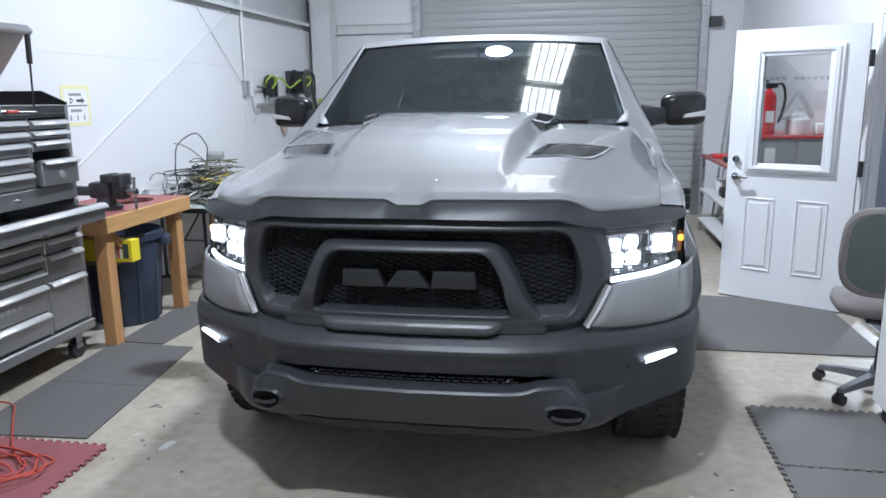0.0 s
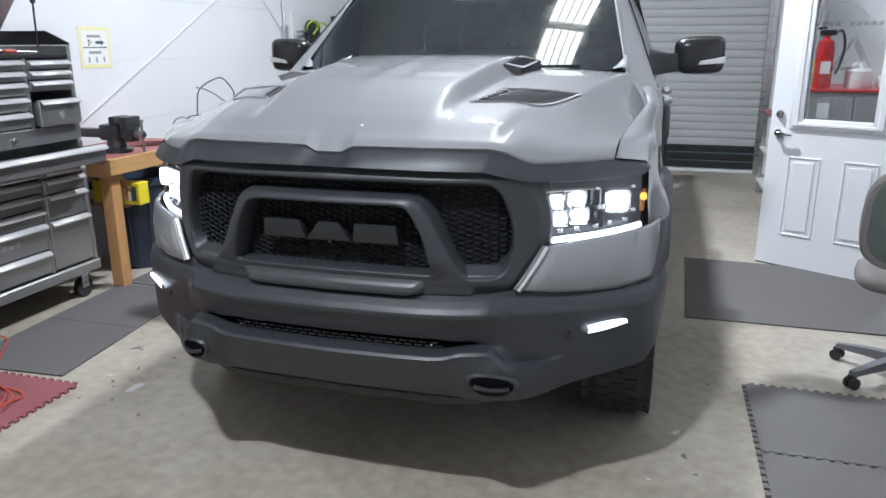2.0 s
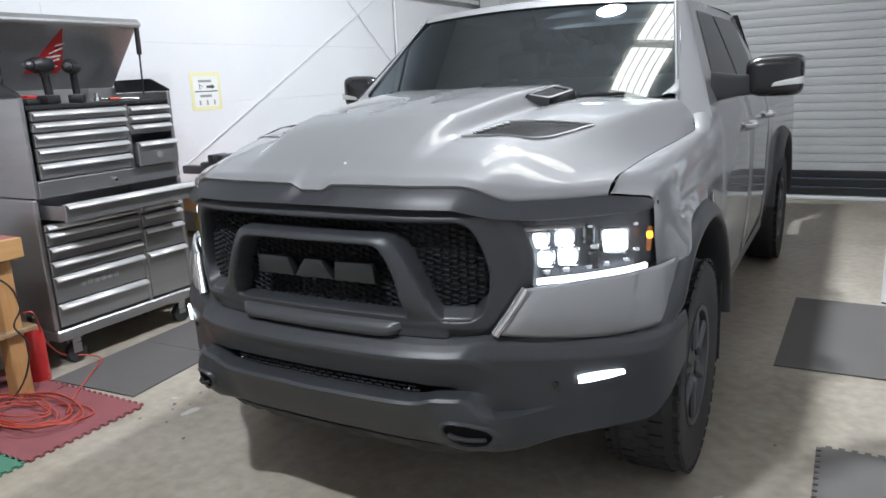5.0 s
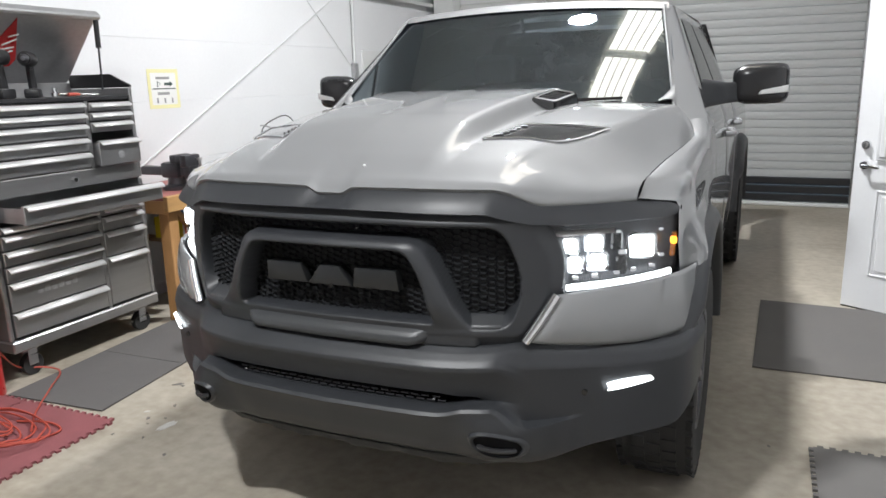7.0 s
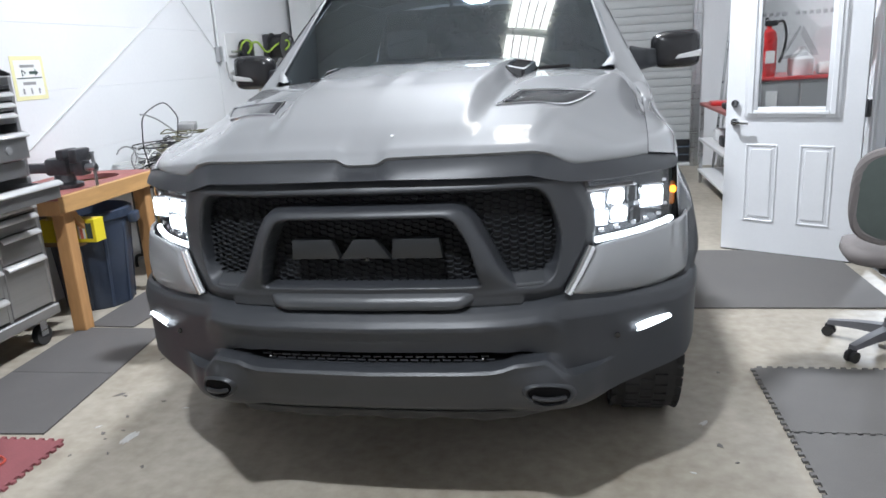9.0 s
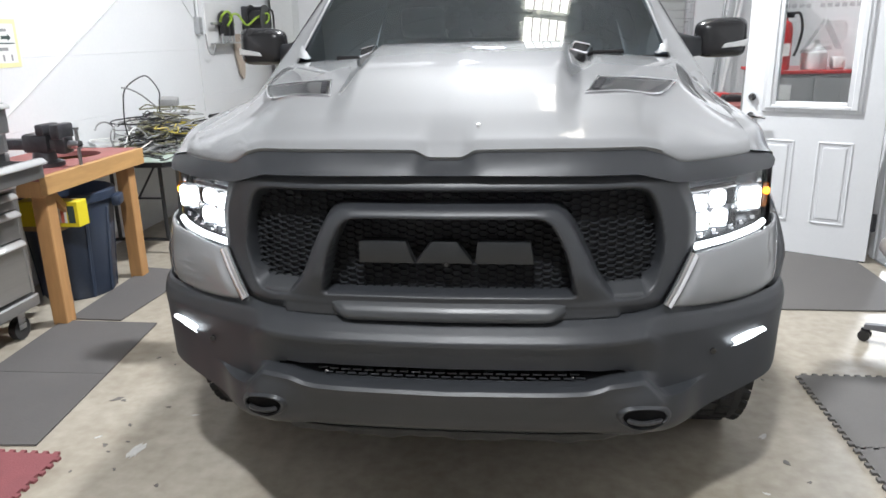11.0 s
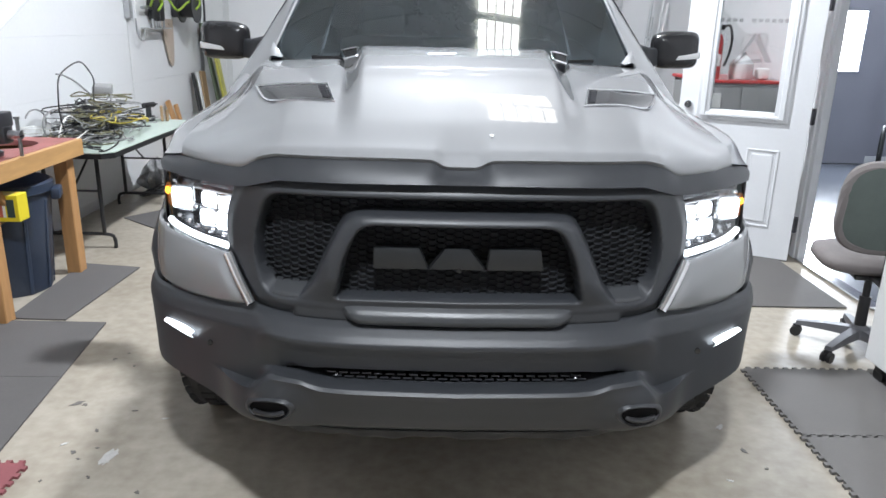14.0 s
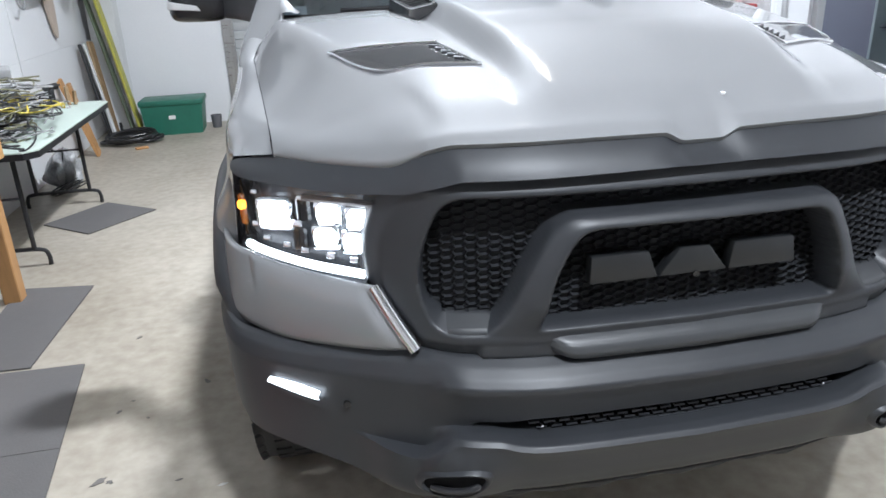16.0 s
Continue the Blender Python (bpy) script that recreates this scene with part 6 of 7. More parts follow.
for k in range(7):
    ox, oy, ra, rb = rg.uniform(-0.05, 0.05), rg.uniform(-0.05, 0.05), rg.uniform(0.20, 0.31), rg.uniform(0.16, 0.24)
    turns += [(-2.53 + ox + ra * math.cos(a), 6.72 + oy + rb * math.sin(a), 0.016 + 0.012 * k + 0.02 * max(0.0, math.sin(1.5 * a + k))) for a in np.linspace(0.0, 5.5, 8)]
tube(bm, smooth_pts(turns, 4), 0.013, 7)
tagged(part("hose_coil", bm, M["black_plastic"]), "loose flat coil of black hose on the floor", "hose")
bm = bmesh.new()
box(bm, -0.06, 0.06, -0.03, 0.03, 0, 0.02, 0.004, pose(-2.42, 6.36, 0.001, 0, 0, 20))
tagged(part("wood_block", bm, M["wood"]), "small wood block on the floor", "wood")
G = thing("storage_tote", "green plastic storage tote with a lid in the corner", "box", m=pose(-2.18, 7.16, 0))
bm = bmesh.new()
sheet(bm, lambda u, v: Vector(((0.29 + 0.03 * v) * [1, 1, -1, -1, 1][int(round(u * 4))], (0.17 + 0.02 * v) * [-1, 1, 1, -1, -1][int(round(u * 4))], 0.315 * v)), 4, 4)
box(bm, -0.289, 0.289, -0.169, 0.169, 0.0, 0.01)
part("tub", bm, M["green_bin"], G, angle=20)
bm = bmesh.new()
box(bm, -0.335, 0.335, -0.205, 0.205, 0.316, 0.375, 0.014, None, 2)
part("lid", bm, M["green_bin"], G)
bm = bmesh.new()
box(bm, -0.04, 0.03, -0.196, -0.186, 0.17, 0.21, 0.002, pose(0, 0.0, 0, 0, 0, 0))
part("label", bm, M["paper"], G, "white label")
bm = bmesh.new()
lathe(bm, [(0.05, 0), (0.06, 0.14), (0.055, 0.14), (0.045, 0.01)], 20, pose(-1.76, 7.25, 0.0))
tagged(part("small_pot", bm, M["grey_plastic"]), "small grey pot on the floor by the tote", "pot")

# ---- on the left wall: hose reels, conduit, braces, notice ----
R = thing("hose_reel", "black wall hose reel with lime green hose", "hose reel", m=pose(XW, 6.55, 1.74))
bm = bmesh.new()
for x in (0.10, 0.26):
    rod(bm, (x, 0, 0), (x + 0.012, 0, 0), 0.175, n=36)
part("drum_flange", bm, M["black_plastic"], R)
bm = bmesh.new()
rod(bm, (0.112, 0, 0), (0.26, 0, 0), 0.12, n=28)
part("wound_hose", bm, M["black_plastic"], R)
bm = bmesh.new()
box(bm, 0.001, 0.10, -0.05, 0.05, -0.12, 0.16, 0.01)
rod(bm, (0.05, 0.12, 0.14), (0.27, 0.12, 0.14), 0.02)
part("bracket", bm, M["dark_steel"], R)
bm = bmesh.new()
tube(bm, smooth_pts([(0.27, 0.10, 0.12), (0.28, 0.22, 0.10), (0.27, 0.26, -0.1), (0.26, 0.26, -0.22)], 6), 0.012, 7)
part("guide_hose", bm, M["black_plastic"], R)
bm = bmesh.new()
tube(bm, smooth_pts([(0.28, -0.05, -0.03), (0.29, 0.05, 0.02), (0.28, 0.03, 0.08), (0.22, -0.16, 0.03), (0.20, -0.42, -0.05), (0.15, -0.55, 0.06), (0.13, -0.72, 0.02), (0.13, -0.62, -0.05)], 6), 0.012, 7)
part("loose_hose", bm, M["lime"], R, "loose lime green hose")
W2 = thing("air_regulator", "black air regulator with lime hose on a wall plate", "regulator", m=pose(XW, 5.80, 1.70))
bm = bmesh.new()
box(bm, 0.001, 0.02, -0.32, 0.40, -0.22, 0.20, 0.003)
part("wall_plate", bm, M["cabinet_white"], W2, "white backing plate")
for y in (-0.03, 0.09):
    bm = bmesh.new()
    lathe(bm, [(0.045, -0.12), (0.055, -0.10), (0.055, 0.02), (0.06, 0.04), (0.05, 0.10), (0.02, 0.13)], 18, pose(0.09, y, 0))
    part("filter_bowl", bm, M["black_plastic"], W2)
bm = bmesh.new()
rod(bm, (0.08, -0.32, 0.0), (0.08, 0.2, 0.0), 0.015)
part("pipe", bm, M["steel"], W2)
bm = bmesh.new()
tube(bm, smooth_pts([(0.10, -0.15, 0.02), (0.15, -0.20, 0.08), (0.16, -0.08, 0.12), (0.16, 0.02, 0.06), (0.15, -0.08, -0.02)], 7), 0.012, 7)
part("hose", bm, M["lime"], W2, "lime green hose")
bm = bmesh.new()
box(bm, 0.021, 0.12, -0.25, 0.35, -0.20, -0.185, 0.003)
part("rack", bm, M["steel"], W2)
for k in range(4):
    bm = bmesh.new()
    rod(bm, (0.10, -0.12 + 0.1 * k, -0.184), (0.10, -0.12 + 0.1 * k, -0.10), 0.012)
    part("coupling", bm, M["steel"], W2)
bm = bmesh.new()
tube(bm, smooth_pts([(0.06, -0.45, -0.1), (0.07, -0.44, -0.26), (0.08, -0.36, -0.30), (0.08, -0.30, -0.24), (0.08, -0.28, -0.19)], 6), 0.008, 7)
part("drop_hose", bm, M["cable_grey"], W2)
M["tan_board"] = surface("tan_hardboard", (0.50, 0.41, 0.34), 0.6, vary=0.2, scale=5, bump=0.1)
bm = bmesh.new()
slab(bm, [(6.13, 1.60), (6.15, 1.45), (6.20, 1.32), (6.26, 1.18), (6.30, 1.125), (6.345, 1.11), (6.375, 1.14), (6.40, 1.22), (6.42, 1.36), (6.43, 1.60)], XW + 0.02, XW + 0.035, Matrix(((0, 0, 1, 0), (1, 0, 0, 0), (0, 1, 0, 0), (0, 0, 0, 1))))
rod(bm, (XW + 0.001, 6.28, 1.55), (XW + 0.05, 6.28, 1.55), 0.008)
tagged(part("hanging_paddle", bm, M["tan_board"], angle=0), "tan tapered board hanging below the reel", "paddle")
bm = bmesh.new()
rod(bm, (XW + 0.03, 5.28, 1.62), (XW + 0.03, 5.28, 3.6), 0.016)
rod(bm, (XW + 0.006, 5.28, 0.85), (XW + 0.006, 5.28, 1.62), 0.004)
cd = tagged(part("conduit", bm, M["steel_paint"]), "thin steel conduit running up the wall", "conduit")
bm = bmesh.new()
box(bm, XW + 0.002, XW + 0.055, 5.24, 5.32, 1.60, 1.76, 0.006)
part("junction_box", bm, M["steel"], cd)
for a, b in (((5.14, 2.507), (1.55, 0.68)), ((4.30, 2.47), (5.60, 1.43))):
    bm = bmesh.new()
    rod(bm, (XW + 0.014, a[0], a[1]), (XW + 0.014, b[0], b[1]), 0.006 if b[0] < 2 else 0.004, n=8)
    tagged(part("brace_rod", bm, M["steel_paint"]), "thin pale steel brace rod on the wall", "brace", "wall brace rods")
N = thing("wall_notice", "white recycling notice with yellow border on the wall", "sign", m=pose(XW, 2.475, 1.545))
bm = bmesh.new()
box(bm, 0.001, 0.003, -0.155, 0.155, -0.145, 0.145, 0.0)
part("border", bm, M["pale_yellow"], N, "pale yellow border", angle=0)
bm = bmesh.new()
box(bm, 0.0032, 0.0045, -0.128, 0.128, -0.118, 0.118, 0.0)
part("sheet", bm, M["paper"], N, angle=0)
def mark(y0, y1, z0, z1, c, k=0):
    bm = bmesh.new()
    box(bm, 0.0046, 0.0056 + 0.0004 * k, y0, y1, z0, z1, 0.0)
    part("print", bm, M[c], N, angle=0)
mark(-0.075, 0.06, 0.070, 0.088, "cable_grey")
mark(-0.118, 0.118, -0.004, 0.004, "ink")
mark(-0.07, 0.05, -0.045, -0.025, "cable_grey")
for y in (-0.075, 0.0, 0.075):
    mark(y - 0.008, y + 0.008, -0.105, -0.068, "cable_grey")
bm = bmesh.new()
slab(bm, [(0.0, -0.010), (0.055, -0.010), (0.055, -0.022), (0.088, 0.0), (0.055, 0.022), (0.055, 0.010), (0.0, 0.010)], 0.0046, 0.0058, Matrix(((0, 0, 1, 0), (1, 0, 0, 0.005), (0, 1, 0, 0.035), (0, 0, 0, 1))))
part("arrow", bm, M["ink"], N, "dark green arrow", angle=0)
bm = bmesh.new()
tube(bm, [(0.006, -0.055 + 0.022 * math.cos(a), 0.035 + 0.022 * math.sin(a)) for a in np.linspace(0, 2 * math.pi, 3, endpoint=False)], 0.004, 4, True)
part("loop_mark", bm, M["ink"], N, angle=0)

# ---- floor coverings ----
def teeth(a, b, n, out, d=0.018):
    """Points from a to b with n square-ish tabs standing out on the given side."""
    a, b, o = Vector(a), Vector(b), Vector(out)
    pts = []
    step = (b - a) / n
    for k in range(n):
        p = a + step * k
        for f, h in ((0.0, 0), (0.22, 0), (0.16, d), (0.66, d), (0.60, 0)):
            pts.append(p + step * f + o * h)
    return [(p.x, p.y) for p in pts]


def tile(x, y, s, edges, name, mk, label, group, z=0.012, rot=0.0, base=0.001):
    """A square foam floor tile; edges: which of south, east, north, west carry tabs."""
    c = [(0, 0), (s, 0), (s, s), (0, s)]
    o = [(0, -1), (1, 0), (0, 1), (-1, 0)]
    pts = []
    for k, ch in enumerate("SENW"):
        pts += teeth(c[k], c[(k + 1) % 4], 13, o[k]) if ch in edges else [c[k]]
    bm = bmesh.new()
    slab(bm, pts, base, z, pose(x, y, 0, 0, 0, rot))
    return tagged(part(name, bm, M[mk], angle=0), label, "floor mat", group)


for i in range(2):
    for j in range(4):
        tile(1.470 + 0.612 * i, 0.735 - 0.612 * j, 0.606, ("N" if j == 0 else "") + ("W" if i == 0 else "") + ("E" if i == 0 else "") + "S", "foam_tile", "mat_r", "grey interlocking foam floor tile", "grey foam tiles")
tile(-2.177, -0.155, 0.606, "NESW", "foam_tile", "red_mat", "red interlocking foam floor tile", "red foam tiles")
tile(-2.789, -0.155, 0.606, "NSW", "foam_tile", "red_mat", "red interlocking foam floor tile", "red foam tiles")
tile(-2.177, -0.767, 0.606, "ESW", "foam_tile", "green_mat", "green interlocking foam floor tile", "green foam tiles")


def flat_mat(corners, name, mk, label, t=0.009):
    bm = bmesh.new()
    slab(bm, corners, 0.001, t)
    return tagged(part(name, bm, M[mk], angle=0), label, "floor mat", "flat grey mats")


flat_mat([(-2.345, 0.475), (-1.712, 0.515), (-1.78, 1.140), (-2.385, 1.130)], "floor_mat", "mat", "flat grey rubber mat beside the tool chest")
flat_mat([(-2.386, 1.134), (-1.781, 1.144), (-1.852, 1.785), (-2.425, 1.79)], "floor_mat", "mat", "flat grey rubber mat beside the tool chest")
flat_mat([(-2.405, 1.822), (-2.085, 1.815), (-2.033, 2.722), (-2.435, 2.785)], "floor_mat", "mat", "small grey rubber mat before the bench")
flat_mat([(-2.29, 3.68), (-1.925, 4.12), (-2.33, 4.43), (-2.66, 3.99)], "floor_mat", "mat", "square grey mat lying askew by the table")
flat_mat([(1.215, 2.195), (2.455, 2.205), (2.46, 3.44), (1.24, 3.49)], "floor_mat", "mat_r", "large grey mat before the office door")
rg = random.Random(8)
for k, (x, y, r, c) in enumerate(((-1.60, 0.914, 0.028, "stain"), (-1.29, 0.515, 0.040, "paintchip"), (-1.42, 0.70, 0.014, "stain"), (-1.33, 0.86, 0.012, "stain"), (-1.10, 0.30, 0.012, "stain"), (1.18, 0.62, 0.018, "stain"), (1.22, 0.50, 0.010, "stain"), (-1.50, 0.60, 0.010, "paintchip"), (-1.66, 2.0, 0.016, "stain"), (-1.3, 1.5, 0.02, "stain"), (1.30, 1.30, 0.012, "stain"), (-1.56, 0.905, 0.016, "stain"), (-1.44, 0.545, 0.016, "stain"), (-1.40, 0.500, 0.009, "stain"), (-1.36, 0.575, 0.008, "stain"), (-1.31, 0.385, 0.012, "stain"), (-1.47, 0.36, 0.009, "stain"), (-1.62, 1.35, 0.014, "stain"), (-1.58, 1.42, 0.008, "stain"), (-1.50, 1.28, 0.007, "stain"), (-1.18, 0.80, 0.010, "paintchip"), (1.15, 0.80, 0.020, "paintchip"), (1.05, 0.42, 0.010, "paintchip"))):
    bm = bmesh.new()
    turn = rg.uniform(0, 3.1)
    ring = [(r * (1.6 if c == "paintchip" else 1) * rg.uniform(0.45, 1.25) * math.cos(a), r * 0.62 * rg.uniform(0.35, 1.25) * math.sin(a)) for a in np.linspace(0, 2 * math.pi, 18, endpoint=False)]
    pts = [(x + p * math.cos(turn) - q * math.sin(turn), y + p * math.sin(turn) + q * math.cos(turn)) for p, q in ring]
    slab(bm, pts, 0.0005, 0.002)
    tagged(part("floor_spot", bm, M[c], angle=0), "dark speck on the concrete" if c == "stain" else "pale dried spill on the concrete", "stain", "spots on the floor")

# ---- office door standing open ----
D = thing("door_1", "white steel door with glass pane, standing open", "door", kind="structure", m=pose(2.515, 3.135, 0.0, 0, 0, 150.5))
DW, DH, DT = 0.885, 2.03, 0.044
gx0, gx1, gz0, gz1 = 0.195, 0.70, 1.045, 1.86
bm = bmesh.new()
for x0, x1, z0, z1 in ((0, gx0, 0.012, DH), (gx1, DW, 0.012, DH), (gx0, gx1, 0.012, gz0), (gx0, gx1, gz1, DH)):
    box(bm, x0, x1, -DT / 2, DT / 2, z0, z1)
part("leaf", bm, M["door_white"], D, angle=0)
for sy in (1, -1):
    bm = bmesh.new()
    yq = sy * DT / 2
    for x0, x1, z0, z1 in ((gx0 - 0.055, gx0 + 0.034, gz0 - 0.055, gz1 + 0.055), (gx1 - 0.034, gx1 + 0.055, gz0 - 0.055, gz1 + 0.055), (gx0 + 0.0345, gx1 - 0.0345, gz0 - 0.055, gz0 + 0.014), (gx0 + 0.0345, gx1 - 0.0345, gz1 - 0.024, gz1 + 0.055)):
        box(bm, x0, x1, min(yq, yq + sy * 0.016), max(yq, yq + sy * 0.016), z0, z1, 0.007, None, 2)
    for x0, x1, z0, z1 in ((gx0 - 0.032, gx0 + 0.006, gz0 - 0.032, gz1 + 0.032), (gx1 - 0.006, gx1 + 0.032, gz0 - 0.032, gz1 + 0.032), (gx0 + 0.0065, gx1 - 0.0065, gz0 - 0.032, gz0 - 0.008), (gx0 + 0.0065, gx1 - 0.0065, gz1 + 0.004, gz1 + 0.032)):
        box(bm, x0, x1, min(yq + sy * 0.014, yq + sy * 0.024), max(yq + sy * 0.014, yq + sy * 0.024), z0, z1, 0.004)
    part("glazing_frame", bm, M["door_white"], D, "moulded white glazing frame")
    for px in (0.16, 0.52):
        bm = bmesh.new()
        for k, (ins, h) in enumerate(((0.0, 0.006), (0.022, 0.002), (0.035, 0.007))):
            w0, w1, z0, z1 = px + ins, px + 0.215 - ins, 0.24 + ins, 0.80 - ins
            if k < 2:
                for a in ((w0, w0 + 0.012, z0, z1), (w1 - 0.012, w1, z0, z1), (w0 + 0.0121, w1 - 0.0121, z0, z0 + 0.012), (w0 + 0.0121, w1 - 0.0121, z1 - 0.012, z1)):
                    box(bm, a[0], a[1], min(yq, yq + sy * h), max(yq, yq + sy * h), a[2], a[3], 0.0025)
            else:
                box(bm, w0, w1, min(yq, yq + sy * h), max(yq, yq + sy * h), z0, z1, 0.005)
        part("raised_panel", bm, M["door_white"], D, "raised white panel")
bm = bmesh.new()
box(bm, gx0 + 0.001, gx1 - 0.001, -0.004, 0.004, gz0 + 0.001, gz1 - 0.001)
gp = part("glass_pane", bm, M["glass"], D, "clear glass pane", angle=0)
gp.visible_shadow = False
M["frost"] = pane("frosted_film", (0.88, 0.88, 0.88), 0.5, 1.35)
def decal(pts):
    bm = bmesh.new()
    slab(bm, pts, 0.0045, 0.0055, Matrix(((1, 0, 0, 0), (0, 0, 1, 0), (0, 1, 0, 0), (0, 0, 0, 1))))
    part("decal", bm, M["frost"], gp, "frosted plain decal", angle=0)
decal([(0.30, 1.40), (0.345, 1.40), (0.425, 1.545), (0.41, 1.60)])
decal([(0.36, 1.40), (0.56, 1.375), (0.545, 1.40), (0.375, 1.425)])
decal([(0.555, 1.385), (0.43, 1.60), (0.42, 1.575), (0.53, 1.385)])
for k in range(11):
    if k != 6:
        x0 = 0.225 + k * 0.042
        decal([(x0, 1.665), (x0 + 0.030, 1.665), (x0 + 0.030, 1.69), (x0, 1.69)])
for z, nm in ((1.085, "deadbolt"), (0.955, "lever")):
    for sy in (1, -1):
        bm = bmesh.new()
        rod(bm, (DW - 0.065, sy * DT / 2, z), (DW - 0.065, sy * (DT / 2 + 0.018), z), 0.030, 0.026, n=20)
        if nm == "lever":
            rod(bm, (DW - 0.065, sy * (DT / 2 + 0.018), z), (DW - 0.065, sy * (DT / 2 + 0.05), z), 0.011)
            tube(bm, smooth_pts([(DW - 0.065, sy * (DT / 2 + 0.048), z), (DW - 0.11, sy * (DT / 2 + 0.05), z - 0.002), (DW - 0.17, sy * (DT / 2 + 0.045), z - 0.006)], 4), 0.010, 8)
        else:
            box(bm, DW - 0.070, DW - 0.060, sy * (DT / 2 + 0.017), sy * (DT / 2 + 0.035), z - 0.016, z + 0.016, 0.003)
        part(nm, bm, M["chrome"], D, "bright door " + nm)
for z in (0.28, 1.05, 1.80):
    bm = bmesh.new()
    box(bm, -0.030, 0.004, -DT / 2 - 0.004, DT / 2 - 0.004, z - 0.055, z + 0.055, 0.002)
    rod(bm, (-0.012, DT / 2, z - 0.055), (-0.012, DT / 2, z + 0.055), 0.009)
    part("hinge", bm, M["dark_steel"], D, "dark steel hinge")
bm = bmesh.new()
box(bm, 0.002, DW - 0.002, -DT / 2 + 0.004, DT / 2 - 0.004, 0.001, 0.011)
part("door_sweep", bm, M["rubber"], D, angle=0)

# behind the door: low red-topped cabinet with things on it
M["shop_grey"] = surface("light_grey_enamel", (0.34, 0.34, 0.34), 0.45, vary=0.1, scale=4, bump=0.05)
K = thing("shop_cabinet", "grey steel cabinet with a red top behind the door", "cabinet")
bm = bmesh.new()
box(bm, 2.02, 2.60, 3.86, 4.62, 0.0, 1.215, 0.006)
part("body", bm, M["shop_grey"], K)
bm = bmesh.new()
box(bm, 2.0, 2.61, 3.84, 4.64, 1.216, 1.24, 0.004)
part("top", bm, M["red_paint"], K, "red painted top")
for x0, x1 in ((2.035, 2.305), (2.315, 2.585)):
    bm = bmesh.new()
    box(bm, x0, x1, 3.848, 3.859, 0.06, 1.19, 0.004)
    part("door", bm, M["shop_grey"], K)
bm = bmesh.new()
box(bm, 2.07, 2.15, 3.842, 3.8475, 1.03, 1.14, 0.0)
part("label", bm, M["paper"], K, "white label", angle=0)
X = thing("fire_extinguisher", "large red fire extinguisher standing on the cabinet", "extinguisher", "extinguishers", m=pose(2.10, 3.97, 1.241))
bm = bmesh.new()
lathe(bm, [(0.055, 0.0), (0.060, 0.015), (0.060, 0.28), (0.048, 0.33), (0.02, 0.35), (0.018, 0.37)], 24)
part("cylinder", bm, M["red_paint"], X)
bm = bmesh.new()
box(bm, -0.030, 0.034, -0.0635, -0.050, 0.10, 0.19, 0.003)
part("label", bm, M["paper"], X, "pale paper label")
bm = bmesh.new()
box(bm, -0.05, 0.06, -0.012, 0.012, 0.37, 0.41, 0.006)
box(bm, -0.06, 0.05, -0.010, 0.010, 0.415, 0.43, 0.004, pose(0, 0, 0, 0, -8, 0))
part("valve", bm, M["black_plastic"], X)
bm = bmesh.new()
tube(bm, smooth_pts([(0.04, 0, 0.39), (0.09, -0.02, 0.40), (0.115, -0.03, 0.30), (0.10, -0.03, 0.18), (0.075, -0.03, 0.10)], 6), 0.010, 7)
part("hose", bm, M["black_plastic"], X)
bm = bmesh.new()
lathe(bm, [(0.085, 0), (0.092, 0.02), (0.090, 0.12), (0.05, 0.165), (0.026, 0.185), (0.024, 0.21)], 20, pose(2.35, 4.02, 1.241))
tagged(part("jug", bm, M["cabinet_white"]), "white plastic jug on the cabinet", "jug")
bm = bmesh.new()
box(bm, 2.47, 2.56, 3.96, 4.06, 1.241, 1.33, 0.02, None, 2)
tagged(part("small_carton", bm, M["paper"]), "small white carton on the cabinet", "carton")
bm = bmesh.new()
lathe(bm, [(0.040, 0), (0.042, 0.015), (0.042, 0.14), (0.018, 0.18), (0.016, 0.20)], 18, pose(2.045, 4.06, 1.241))
tagged(part("yellow_bottle", bm, M["yellow"]), "yellow bottle on the cabinet", "bottle")

# shelf rack further back along the same wall
S = thing("shelf_rack", "low pale metal shelf rack along the partition wall", "shelf")
for z, c in ((0.885, "red_top"), (0.50, "cabinet_white"), (0.16, "cabinet_white")):
    bm = bmesh.new()
    box(bm, 2.02, 2.58, 4.95, 6.4, z - 0.03, z, 0.004)
    part("shelf_board", bm, M[c], S)
for x in (2.03, 2.54):
    for y in (4.96, 6.36):
        bm = bmesh.new()
        box(bm, x, x + 0.035, y, y + 0.035, 0.0, 0.884, 0.002)
        part("post", bm, M["steel"], S)
for k, (x, y, z, w, h, c) in enumerate(((2.15, 5.4, 0.885, 0.16, 0.06, "black_plastic"), (2.14, 5.9, 0.885, 0.2, 0.045, "red_paint"), (2.20, 5.6, 0.501, 0.2, 0.10, "black_plastic"), (2.22, 5.2, 0.161, 0.22, 0.14, "grey_plastic"), (2.2, 6.1, 0.501, 0.14, 0.12, "cabinet_white"))):
    bm = bmesh.new()
    box(bm, x - w / 2, x + w / 2, y - w / 2, y + w / 2, z + 0.001, z + h, 0.015, None, 2)
    tagged(part("stored_box", bm, M[c]), "small dark box on the shelf rack" if c != "cabinet_white" else "small white box on the shelf rack", "box", "boxes on the rack")
